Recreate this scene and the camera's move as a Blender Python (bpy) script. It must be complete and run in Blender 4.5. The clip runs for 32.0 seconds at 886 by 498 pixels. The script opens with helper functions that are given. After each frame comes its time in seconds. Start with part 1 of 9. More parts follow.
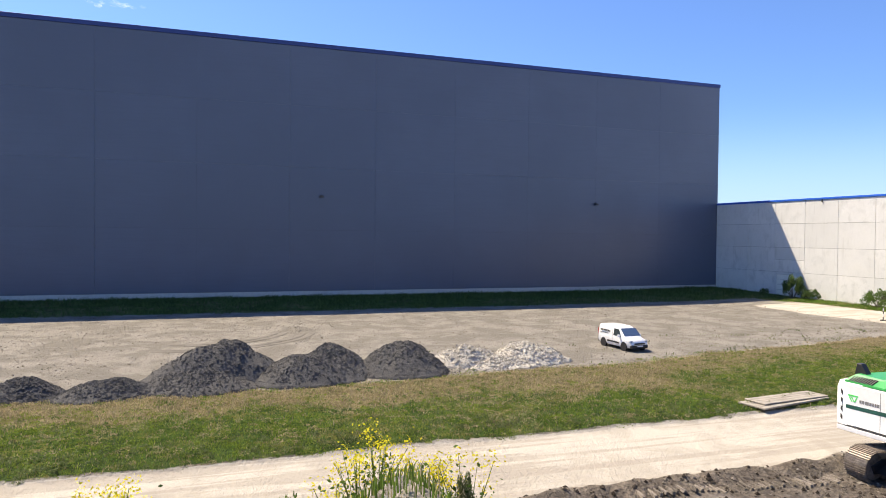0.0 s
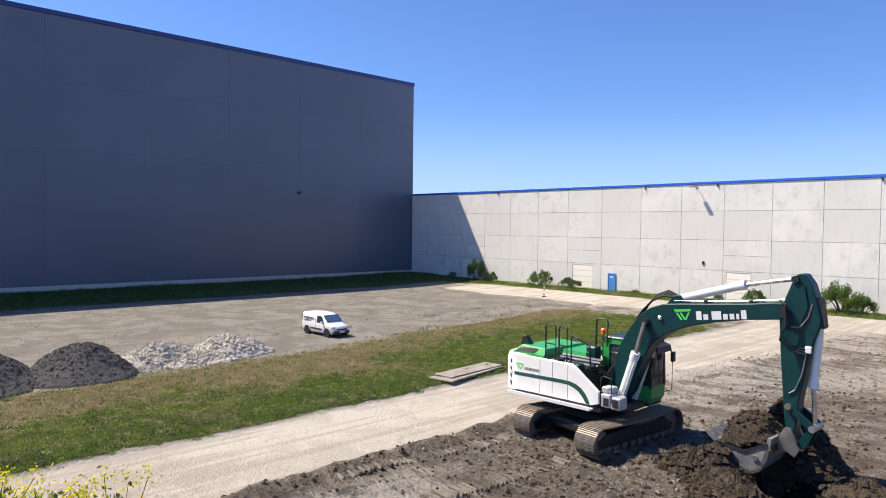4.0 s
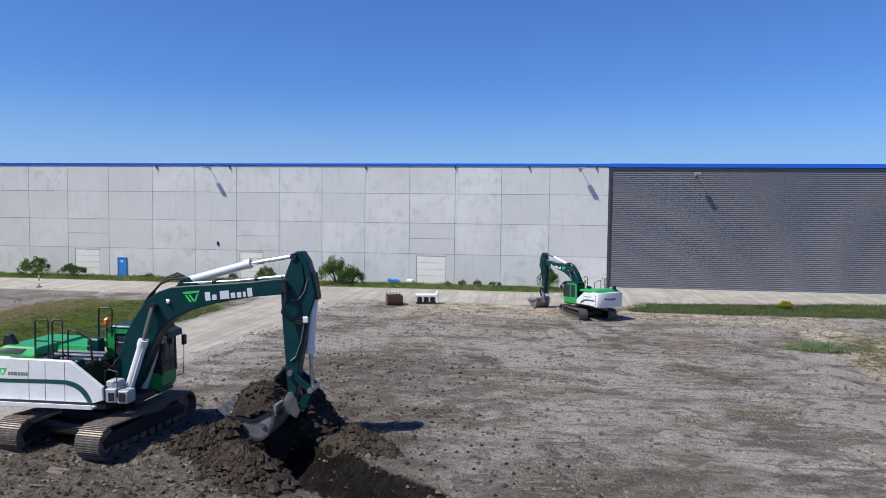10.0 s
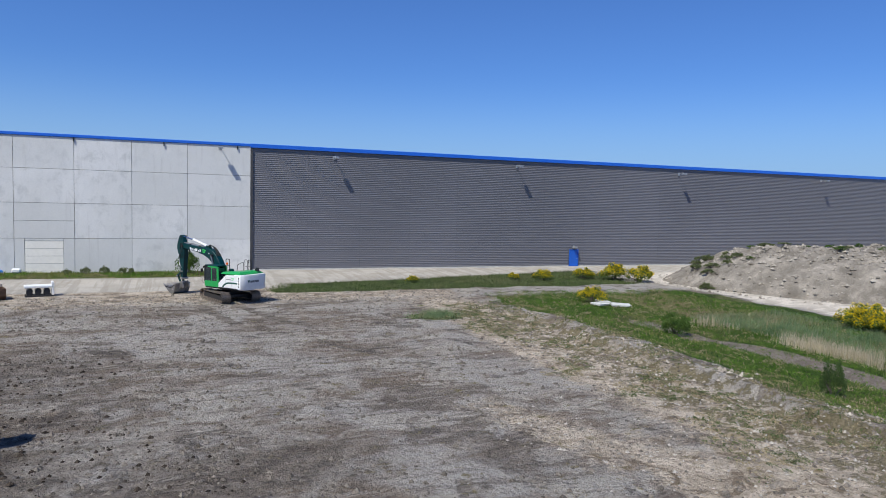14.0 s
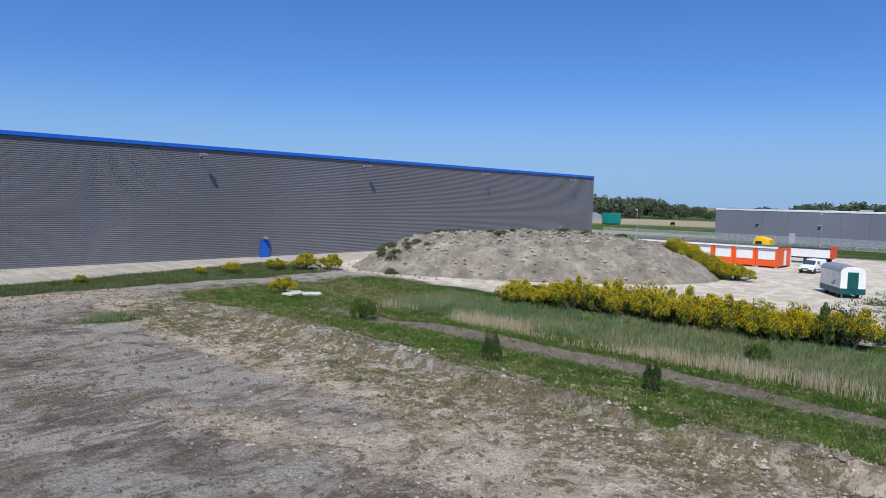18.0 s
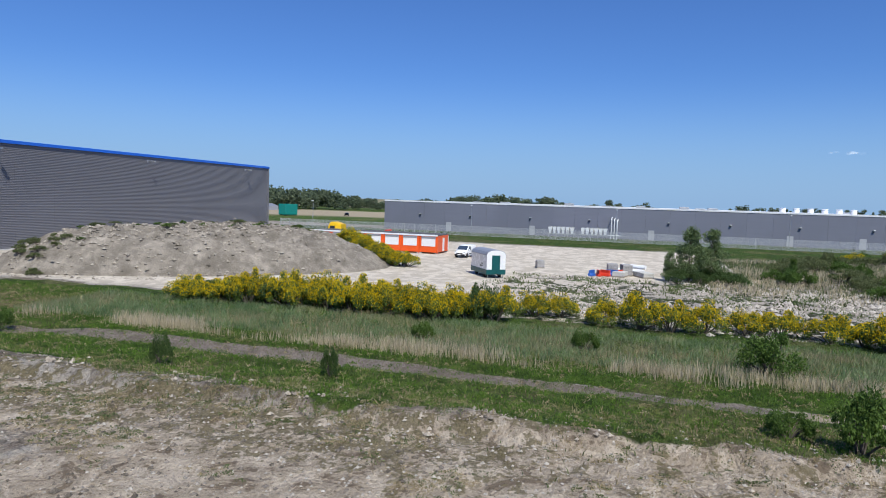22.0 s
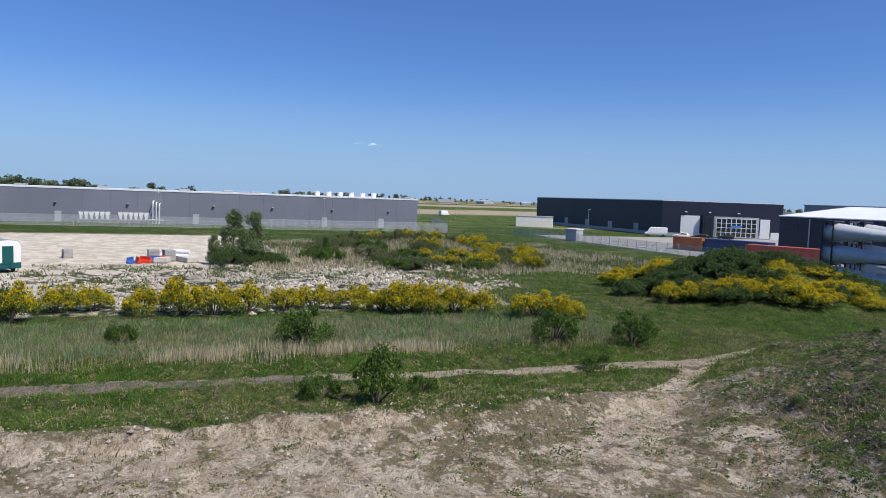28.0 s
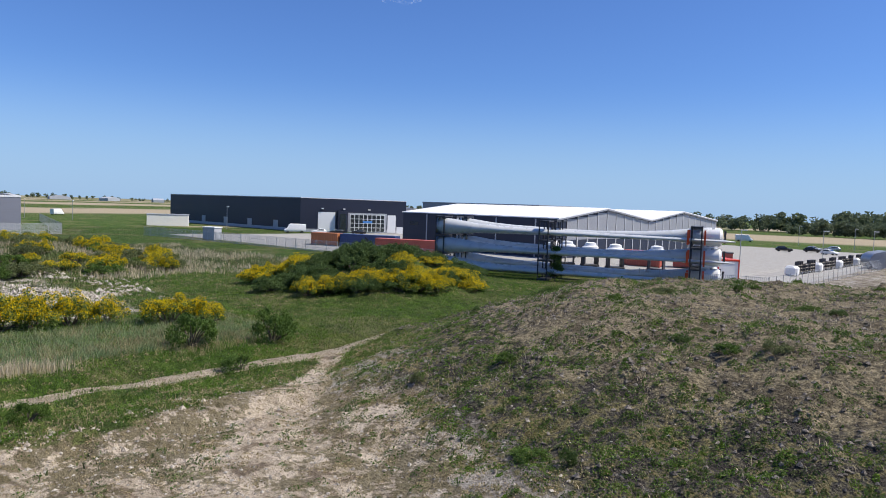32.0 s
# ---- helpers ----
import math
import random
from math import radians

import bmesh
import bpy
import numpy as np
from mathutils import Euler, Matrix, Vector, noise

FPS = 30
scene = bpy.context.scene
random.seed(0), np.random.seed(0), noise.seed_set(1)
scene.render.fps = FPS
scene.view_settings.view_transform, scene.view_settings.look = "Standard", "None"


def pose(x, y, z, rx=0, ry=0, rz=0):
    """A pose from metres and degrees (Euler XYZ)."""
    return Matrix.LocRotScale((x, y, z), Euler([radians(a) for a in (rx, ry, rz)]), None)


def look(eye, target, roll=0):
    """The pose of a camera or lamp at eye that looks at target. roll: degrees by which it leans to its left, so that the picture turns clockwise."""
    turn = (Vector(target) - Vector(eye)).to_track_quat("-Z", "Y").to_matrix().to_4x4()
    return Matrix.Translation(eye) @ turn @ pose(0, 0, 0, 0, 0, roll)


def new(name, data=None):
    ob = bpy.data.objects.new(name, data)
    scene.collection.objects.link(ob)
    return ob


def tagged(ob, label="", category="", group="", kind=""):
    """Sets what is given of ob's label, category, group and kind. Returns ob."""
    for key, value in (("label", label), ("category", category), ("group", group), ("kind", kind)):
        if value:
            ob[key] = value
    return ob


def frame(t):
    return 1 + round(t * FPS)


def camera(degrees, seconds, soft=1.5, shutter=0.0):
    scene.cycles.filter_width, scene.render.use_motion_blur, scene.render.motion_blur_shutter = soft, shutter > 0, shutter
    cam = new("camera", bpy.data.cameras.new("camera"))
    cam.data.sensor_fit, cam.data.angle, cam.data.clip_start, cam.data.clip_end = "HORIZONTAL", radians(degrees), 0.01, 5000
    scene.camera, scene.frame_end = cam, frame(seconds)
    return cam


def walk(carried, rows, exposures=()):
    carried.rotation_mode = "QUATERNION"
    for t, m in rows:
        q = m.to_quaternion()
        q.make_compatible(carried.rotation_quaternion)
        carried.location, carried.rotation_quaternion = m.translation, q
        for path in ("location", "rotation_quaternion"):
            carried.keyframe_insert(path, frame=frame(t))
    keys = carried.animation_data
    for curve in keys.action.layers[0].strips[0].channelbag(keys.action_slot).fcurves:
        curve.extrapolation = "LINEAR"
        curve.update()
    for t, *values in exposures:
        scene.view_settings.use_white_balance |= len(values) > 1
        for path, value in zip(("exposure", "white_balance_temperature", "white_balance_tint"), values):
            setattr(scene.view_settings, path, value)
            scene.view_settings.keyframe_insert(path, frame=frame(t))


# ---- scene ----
cam = camera(65.82, 32.0, soft=0.95)
# seconds, eye x y z, heading, tilt and lean in degrees
ROWS = [
    (0.0, -0.363, -0.044, 8.347, 70.84, -1.05, -0.62),
    (0.5, -0.355, 0.027, 8.352, 68.42, -1.16, -0.68),
    (1.0, -0.373, 0.038, 8.345, 65.72, -1.00, -1.06),
    (1.5, -0.389, 0.053, 8.338, 62.75, -0.94, -0.99),
    (2.0, -0.443, 0.089, 8.338, 60.08, -1.08, -0.91),
    (2.5, -0.489, 0.155, 8.341, 56.37, -1.20, -0.84),
    (3.0, -0.490, 0.212, 8.341, 52.34, -1.04, -0.79),
    (3.5, -0.458, 0.238, 8.347, 49.62, -1.53, -0.62),
    (5.5, -0.335, 0.287, 8.369, 36.08, -1.56, -0.88),
    (6.0, -0.318, 0.312, 8.390, 33.01, -1.94, -0.69),
    (6.5, -0.283, 0.348, 8.403, 28.69, -1.84, -0.67),
    (7.0, -0.257, 0.385, 8.413, 25.53, -2.05, -0.89),
    (7.5, -0.215, 0.442, 8.404, 22.30, -2.50, -1.05),
    (8.0, -0.183, 0.500, 8.407, 20.05, -2.51, -1.26),
    (8.5, -0.137, 0.537, 8.392, 17.12, -2.62, -1.45),
    (9.0, -0.122, 0.539, 8.385, 13.96, -2.77, -0.96),
    (9.5, -0.105, 0.531, 8.389, 10.65, -3.05, -0.63),
    (10.0, -0.122, 0.485, 8.386, 7.73, -2.92, -0.69),
    (10.5, -0.118, 0.466, 8.381, 3.95, -2.91, -0.64),
    (11.0, -0.109, 0.460, 8.376, 0.36, -3.11, -0.74),
    (11.5, -0.073, 0.472, 8.368, -3.42, -2.76, -0.81),
    (12.0, -0.018, 0.528, 8.353, -7.55, -3.25, -0.60),
    (12.5, 0.024, 0.594, 8.338, -11.37, -3.12, -1.18),
    (13.0, 0.056, 0.633, 8.330, -15.74, -3.50, -1.29),
    (13.5, 0.076, 0.662, 8.340, -18.38, -4.25, -0.59),
    (14.0, 0.090, 0.662, 8.353, -21.41, -3.91, -1.44),
    (14.5, 0.118, 0.628, 8.372, -25.52, -4.22, -1.62),
    (15.0, 0.133, 0.618, 8.395, -28.93, -4.58, -1.32),
    (15.5, 0.161, 0.553, 8.412, -32.23, -3.92, -1.45),
    (17.5, 0.270, 0.386, 8.430, -43.39, -4.37, -1.24),
    (18.0, 0.313, 0.320, 8.437, -46.66, -4.14, -1.39),
    (18.5, 0.341, 0.294, 8.437, -48.85, -4.04, -1.26),
    (19.0, 0.369, 0.308, 8.427, -52.05, -3.68, -1.29),
    (19.5, 0.390, 0.327, 8.422, -55.18, -3.72, -0.98),
    (20.0, 0.423, 0.349, 8.416, -59.24, -3.19, -1.55),
    (20.5, 0.449, 0.361, 8.411, -62.69, -3.40, -1.91),
    (21.0, 0.486, 0.333, 8.437, -66.22, -3.84, -1.77),
    (21.5, 0.495, 0.318, 8.433, -70.27, -4.09, -2.08),
    (22.0, 0.479, 0.296, 8.436, -73.22, -4.14, -1.80),
    (22.5, 0.501, 0.272, 8.427, -75.90, -4.62, -2.35),
    (23.0, 0.563, 0.263, 8.437, -79.31, -4.27, -2.24),
    (23.5, 0.611, 0.240, 8.437, -81.74, -4.11, -2.24),
    (24.0, 0.669, 0.208, 8.430, -84.92, -4.15, -2.00),
    (24.5, 0.707, 0.186, 8.433, -88.13, -4.12, -2.13),
    (25.0, 0.719, 0.129, 8.430, -91.11, -4.28, -2.37),
    (25.5, 0.715, 0.025, 8.428, -94.33, -4.15, -2.16),
    (27.5, 0.647, -0.148, 8.393, -106.23, -4.53, -2.13),
    (28.0, 0.607, -0.229, 8.377, -109.84, -4.24, -2.08),
    (28.5, 0.551, -0.231, 8.366, -113.76, -4.26, -1.92),
    (29.0, 0.499, -0.281, 8.374, -117.98, -4.24, -1.99),
    (29.5, 0.470, -0.305, 8.396, -121.48, -4.25, -2.17),
    (30.0, 0.439, -0.349, 8.410, -125.44, -4.17, -2.42),
    (30.5, 0.414, -0.400, 8.431, -128.96, -4.78, -2.24),
    (31.0, 0.421, -0.442, 8.441, -134.06, -4.42, -2.41),
    (31.5, 0.431, -0.425, 8.439, -136.38, -4.01, -2.40),
    (32.0, 0.420, -0.448, 8.436, -139.23, -3.42, -2.01),
]


def held(x, y, z, heading, tilt, lean):
    return pose(x, y, z) @ pose(0, 0, 0, 0, 0, heading) @ pose(0, 0, 0, 90 + tilt) @ pose(0, 0, 0, 0, 0, -lean)


EXPOSURE = [(0.0, 0.92, 8050, 10), (3.0, 0.78, 7750, 11), (6.0, 0.36, 6800, 10), (8.0, 0.14, 6450, 9), (10.0, 0.08, 6350, 8), (13.0, 0.0, 6300, 7), (19.0, -0.04, 6350, 7), (25.0, -0.04, 6450, 7), (29.0, 0.08, 6800, 9), (32.0, 0.22, 6900, 9)]
walk(cam, [(r[0], held(*r[1:])) for r in ROWS], EXPOSURE)

# ---- daylight ----
SUN = Vector((-0.575, -0.40, 1.0))
world = bpy.data.worlds.new("sky")
scene.world = world
world.use_nodes = True
sky = world.node_tree.nodes.new("ShaderNodeTexSky")
sky.sky_type, sky.sun_disc = "NISHITA", False
sky.sun_elevation = math.atan2(SUN.z, SUN.xy.length)
sky.sun_rotation = math.atan2(SUN.x, SUN.y)
sky.altitude, sky.air_density, sky.dust_density, sky.ozone_density = 0, 1.0, 0.5, 4.5
tint = world.node_tree.nodes.new("ShaderNodeMix")
tint.data_type, tint.blend_type = "RGBA", "MULTIPLY"
tint.inputs[0].default_value, tint.inputs[7].default_value = 1.0, (0.565, 0.82, 1.31, 1)
world.node_tree.links.new(sky.outputs[0], tint.inputs[6])
spot = world.node_tree.nodes.new("ShaderNodeTexCoord")
split = world.node_tree.nodes.new("ShaderNodeSeparateXYZ")
fade = world.node_tree.nodes.new("ShaderNodeMapRange")
fade.interpolation_type = "SMOOTHERSTEP"
for k, v in ((1, -0.02), (2, 0.2), (3, 0.8), (4, 0.0)):
    fade.inputs[k].default_value = v
haze = world.node_tree.nodes.new("ShaderNodeMix")
haze.data_type = "RGBA"
haze.inputs[7].default_value = (3.3, 5.2, 8.2, 1)
world.node_tree.links.new(spot.outputs["Generated"], split.inputs[0])
world.node_tree.links.new(split.outputs[2], fade.inputs[0])
world.node_tree.links.new(fade.outputs[0], haze.inputs[0])
world.node_tree.links.new(tint.outputs[2], haze.inputs[6])
world.node_tree.links.new(haze.outputs[2], world.node_tree.nodes["Background"].inputs[0])
world.node_tree.nodes["Background"].inputs[1].default_value = 0.095
sun = new("sun", bpy.data.lights.new("sun", "SUN"))
sun.data.energy, sun.data.angle, sun.data.color = 4.9, radians(0.5), (1.0, 0.95, 0.87)
sun.matrix_world = look(SUN * 300, (0, 0, 0))

# ---- materials ----
class Nodes:
    """Short hand for a node material."""

    def __init__(self, name):
        self.mat = bpy.data.materials.new(name)
        self.mat.use_nodes, self.kept = True, None
        self.tree = self.mat.node_tree
        self.shader = self.tree.nodes["Principled BSDF"]

    def put(self, socket, value):
        if hasattr(value, "is_output"):
            self.tree.links.new(value, socket)
        elif isinstance(value, tuple) and len(value) == 3 and socket.type == "RGBA":
            socket.default_value = (*value, 1)
        else:
            socket.default_value = value

    def node(self, kind, out=0, **inputs):
        n = self.tree.nodes.new("ShaderNode" + kind)
        for key, value in inputs.items():
            if key[0] == "_":
                self.put(n.inputs[int(key[1:])], value)
            elif key in ("operation", "data_type", "blend_type", "attribute_name", "feature", "noise_dimensions", "voronoi_dimensions", "wave_type", "bands_direction", "mode"):
                setattr_safe(n, key, value)
            else:
                self.put(n.inputs[key.replace("_", " ")], value)
        return n.outputs[out]

    def place(self, scale=(1, 1, 1)):
        if self.kept is None:
            self.kept = self.tree.nodes.new("ShaderNodeNewGeometry").outputs["Position"]
        at = self.kept
        return at if scale == (1, 1, 1) else self.node("VectorMath", operation="MULTIPLY", _0=at, _1=scale)

    def own(self, scale=(1, 1, 1)):
        at = self.tree.nodes.new("ShaderNodeTexCoord").outputs["Object"]
        return at if scale == (1, 1, 1) else self.node("VectorMath", operation="MULTIPLY", _0=at, _1=scale)

    def noise(self, scale, detail=3.0, rough=0.55, at=None, distort=0.0):
        return self.node("TexNoise", Vector=at or self.place(), Scale=scale, Detail=detail, Roughness=rough, Distortion=distort)

    def math(self, operation, a, b=0.0, c=0.0):
        return self.node("Math", operation=operation, _0=a, _1=b, _2=c)

    def between(self, value, low, high, to_low=0.0, to_high=1.0):
        n = self.tree.nodes.new("ShaderNodeMapRange")
        n.interpolation_type = "SMOOTHSTEP"
        for socket, v in zip(n.inputs, (value, low, high, to_low, to_high)):
            self.put(socket, v)
        return n.outputs[0]

    def mix(self, factor, a, b):
        n = self.tree.nodes.new("ShaderNodeMix")
        n.data_type = "RGBA"
        self.put(n.inputs[0], factor), self.put(n.inputs[6], a), self.put(n.inputs[7], b)
        return n.outputs[2]

    def attribute(self, name):
        n = self.tree.nodes.new("ShaderNodeAttribute")
        n.attribute_name = name
        return n.outputs["Fac"]

    def random(self):
        return self.tree.nodes.new("ShaderNodeObjectInfo").outputs["Random"]

    def island(self):
        return self.tree.nodes.new("ShaderNodeNewGeometry").outputs["Random Per Island"]

    def bump(self, height, strength=0.3, distance=0.05):
        self.put(self.shader.inputs["Normal"], self.node("Bump", Strength=strength, Distance=distance, Height=height))

    def done(self, colour, rough=0.8, metal=0.0, specular=None):
        self.put(self.shader.inputs["Base Color"], colour)
        self.put(self.shader.inputs["Roughness"], rough)
        self.put(self.shader.inputs["Metallic"], metal)
        if specular is not None:
            self.put(self.shader.inputs["Specular IOR Level"], specular)
        return self.mat


def setattr_safe(n, key, value):
    if key == "operation":
        n.operation = value
    elif key == "feature":
        n.feature = value
    elif key == "bands_direction":
        n.bands_direction = value


def plain(name, colour, rough=0.6, metal=0.0, vary=0.12, scale=3.0, grain=40.0, bump=0.0, own=True, specular=None):
    """A surface of one colour with stains at a large scale and grain at a small one."""
    n = Nodes(name)
    at = n.own() if own else n.place()
    big, small = n.noise(scale, 4, 0.6, at), n.noise(grain, 2, 0.5, at)
    f = n.math("ADD", n.math("MULTIPLY", big, 0.7), n.math("MULTIPLY", small, 0.3))
    f = n.between(f, 0.3, 0.7)
    dark = tuple(c * (1 - vary) for c in colour)
    light = tuple(min(1, c * (1 + vary)) for c in colour)
    if bump:
        n.bump(small, bump, 0.01)
    return n.done(n.mix(f, dark, light), n.between(big, 0.2, 0.8, max(0, rough - 0.08), min(1, rough + 0.08)), metal, specular)


def leafy(name, dark, light, rough=0.6, withered=None):
    """Leaves or blades, each of its own shade."""
    n = Nodes(name)
    f = n.math("ADD", n.math("MULTIPLY", n.island(), 0.4), n.math("MULTIPLY", n.noise(0.8, 5, 0.65), 0.75))
    n.put(n.shader.inputs["Subsurface Weight"], 0.0)
    c = n.mix(n.between(f, 0.15, 0.95), dark, light)
    if withered:
        patch = n.math("ADD", n.math("MULTIPLY", n.noise(0.45, 4, 0.65), 0.7), n.math("MULTIPLY", n.noise(2.6, 3, 0.6), 0.3))
        c = n.mix(n.between(patch, 0.50, 0.62, 0.0, 0.65), c, withered)
        far_patch = n.noise(0.13, 5, 0.6, None, 0.4)
        c = n.mix(n.between(far_patch, 0.54, 0.62, 0.0, 0.4), c, tuple(0.75 * v for v in withered))
        c = n.mix(n.between(far_patch, 0.38, 0.46, 0.5, 0.0), c, dark)
    through_leaf = n.tree.nodes.new("ShaderNodeBsdfTranslucent")
    n.put(through_leaf.inputs["Color"], c)
    both = n.tree.nodes.new("ShaderNodeMixShader")
    both.inputs[0].default_value = 0.38
    n.tree.links.new(n.shader.outputs[0], both.inputs[1])
    n.tree.links.new(through_leaf.outputs[0], both.inputs[2])
    n.tree.links.new(both.outputs[0], n.tree.nodes["Material Output"].inputs["Surface"])
    return n.done(c, rough, 0.0, 0.2)

# ---- shapes ----
class Shape:
    """Collects corners and faces of one mesh."""

    def __init__(self):
        self.v, self.f = [], []

    def add(self, v, f, m=None):
        n = len(self.v)
        self.v += [tuple(m @ Vector(p)) for p in v] if m else [tuple(p) for p in v]
        self.f += [tuple(n + i for i in face) for face in f]
        return self

    def box(self, x0, x1, y0, y1, z0, z1, edge=0.0, m=None):
        if not edge:
            v = [(x, y, z) for z in (z0, z1) for y in (y0, y1) for x in (x0, x1)]
            return self.add(v, [(0, 2, 3, 1), (4, 5, 7, 6), (0, 1, 5, 4), (2, 6, 7, 3), (0, 4, 6, 2), (1, 3, 7, 5)], m)
        e = min(edge, (x1 - x0) / 2.1, (y1 - y0) / 2.1, (z1 - z0) / 2.1)
        poly = [(x0 + e, y0), (x1 - e, y0), (x1, y0 + e), (x1, y1 - e), (x1 - e, y1), (x0 + e, y1), (x0, y1 - e), (x0, y0 + e)]
        cx, cy = (x0 + x1) / 2, (y0 + y1) / 2
        inner = [(x + (e * 0.8 if x < cx else -e * 0.8), y + (e * 0.8 if y < cy else -e * 0.8)) for x, y in poly]
        rings = [[(x, y, z0) for x, y in inner], [(x, y, z0 + e) for x, y in poly], [(x, y, z1 - e) for x, y in poly], [(x, y, z1) for x, y in inner]]
        return self.rings(rings, m)

    def rings(self, rings, m=None, caps=True, closed=True):
        n = len(rings[0])
        v = [p for r in rings for p in r]
        f = [(k * n + i, k * n + (i + 1) % n, (k + 1) * n + (i + 1) % n, (k + 1) * n + i) for k in range(len(rings) - 1) for i in range(n if closed else n - 1)]
        if caps:
            f += [tuple(reversed(range(n))), tuple(range(len(v) - n, len(v)))]
        return self.add(v, f, m)

    def prism(self, poly, y0, y1, m=None, edge=0.0):
        """A side view (x, z), drawn out along y."""
        area = sum(a[0] * b[1] - b[0] * a[1] for a, b in zip(poly, poly[1:] + poly[:1]))
        if area > 0:
            poly = poly[::-1]
        n = len(poly)
        if not edge:
            return self.rings([[(x, y0, z) for x, z in poly], [(x, y1, z) for x, z in poly]], m)
        cx, cz = sum(p[0] for p in poly) / n, sum(p[1] for p in poly) / n

        def small(y):
            out = []
            for k in range(n):
                a, p, b = Vector(poly[k - 1]), Vector(poly[k]), Vector(poly[(k + 1) % n])
                d = ((a - p).normalized() + (b - p).normalized())
                side = (a - p).x * (b - p).y - (a - p).y * (b - p).x
                if d.length > 1e-4:
                    d = d.normalized() * (edge if side > 0 else -edge)
                out.append((p.x + d.x, y, p.y + d.y))
            return out

        return self.rings([small(y0), [(x, y0 + edge, z) for x, z in poly], [(x, y1 - edge, z) for x, z in poly], small(y1)], m)

    def rod(self, a, b, r, r2=None, n=8, caps=True):
        a, b = Vector(a), Vector(b)
        turn = (b - a).to_track_quat("Z", "Y").to_matrix()
        r2 = r if r2 is None else r2
        ring = lambda c, q: [tuple(c + turn @ Vector((q * math.cos(2 * math.pi * i / n), q * math.sin(2 * math.pi * i / n), 0))) for i in range(n)]
        return self.rings([ring(a, r), ring(b, r2)], None, caps)

    def tube(self, points, r, n=6):
        pts = [Vector(p) for p in points]
        rings = []
        for k, p in enumerate(pts):
            way = pts[min(k + 1, len(pts) - 1)] - pts[max(k - 1, 0)]
            turn = way.to_track_quat("Z", "Y").to_matrix()
            q = r[k] if isinstance(r, (list, tuple)) else r
            rings.append([tuple(p + turn @ Vector((q * math.cos(2 * math.pi * i / n), q * math.sin(2 * math.pi * i / n), 0))) for i in range(n)])
        return self.rings(rings)

    def wheel(self, centre, axis, profile, n=20):
        """Turns a profile of (radius, along the axis) round an axis."""
        c, turn = Vector(centre), Vector(axis).to_track_quat("Z", "Y").to_matrix()
        rings = [[tuple(c + turn @ Vector((r * math.cos(2 * math.pi * i / n), r * math.sin(2 * math.pi * i / n), h))) for i in range(n)] for r, h in profile]
        return self.rings(rings)

    def mesh(self, name, material, smooth=False):
        data = bpy.data.meshes.new(name)
        data.from_pydata(self.v, [], self.f)
        data.materials.append(material)
        data.update()
        if smooth:
            data.shade_smooth()
            if smooth != "all":
                data.set_sharp_from_angle(angle=radians(38))
        return data


def part(name, shape, material, parent, label="", smooth=False, at=None):
    ob = new(name, shape.mesh(name, material, smooth) if isinstance(shape, Shape) else shape)
    ob.parent = parent
    if at is not None:
        ob.matrix_basis = at
    return tagged(ob, label)


def thing(name, label, category, at=None, group="", kind=""):
    """The empty root of a thing."""
    ob = new(name)
    ob.empty_display_size = 0.3
    if at is not None:
        ob.matrix_basis = at
    return tagged(ob, label, category, group, kind)


def single(name, shape, material, label, category="", kind="", at=None, smooth=False, group=""):
    ob = new(name, shape.mesh(name, material, smooth))
    if at is not None:
        ob.matrix_basis = at
    return tagged(ob, label, category, group, kind)


def quick(name, v, f, material):
    """A large mesh from arrays."""
    data = bpy.data.meshes.new(name)
    data.from_pydata(v.tolist() if hasattr(v, "tolist") else v, [], f.tolist() if hasattr(f, "tolist") else f)
    data.materials.append(material)
    return data


def step(v, a, b):
    t = np.clip((v - a) / (b - a), 0, 1)
    return t * t * (3 - 2 * t)


def lumps(x, y, size, seed=0, octaves=3):
    """Smooth value noise about 0, from -1 to 1."""
    x, y = np.asarray(x, float), np.asarray(y, float)
    out, amp, total = 0, 1.0, 0
    for k in range(octaves):
        px, py = x / size * 2**k + 17.3 * k + seed * 7.7, y / size * 2**k - 9.1 * k + seed * 3.1
        i, j = np.floor(px), np.floor(py)
        u, w = px - i, py - j
        u, w = u * u * (3 - 2 * u), w * w * (3 - 2 * w)
        h = lambda a, b: np.modf(np.abs(np.sin(a * 127.1 + b * 311.7 + seed * 74.7) * 43758.5453))[0] * 2 - 1
        out = out + amp * ((h(i, j) * (1 - u) + h(i + 1, j) * u) * (1 - w) + (h(i, j + 1) * (1 - u) + h(i + 1, j + 1) * u) * w)
        total += amp
        amp *= 0.5
    return out / total

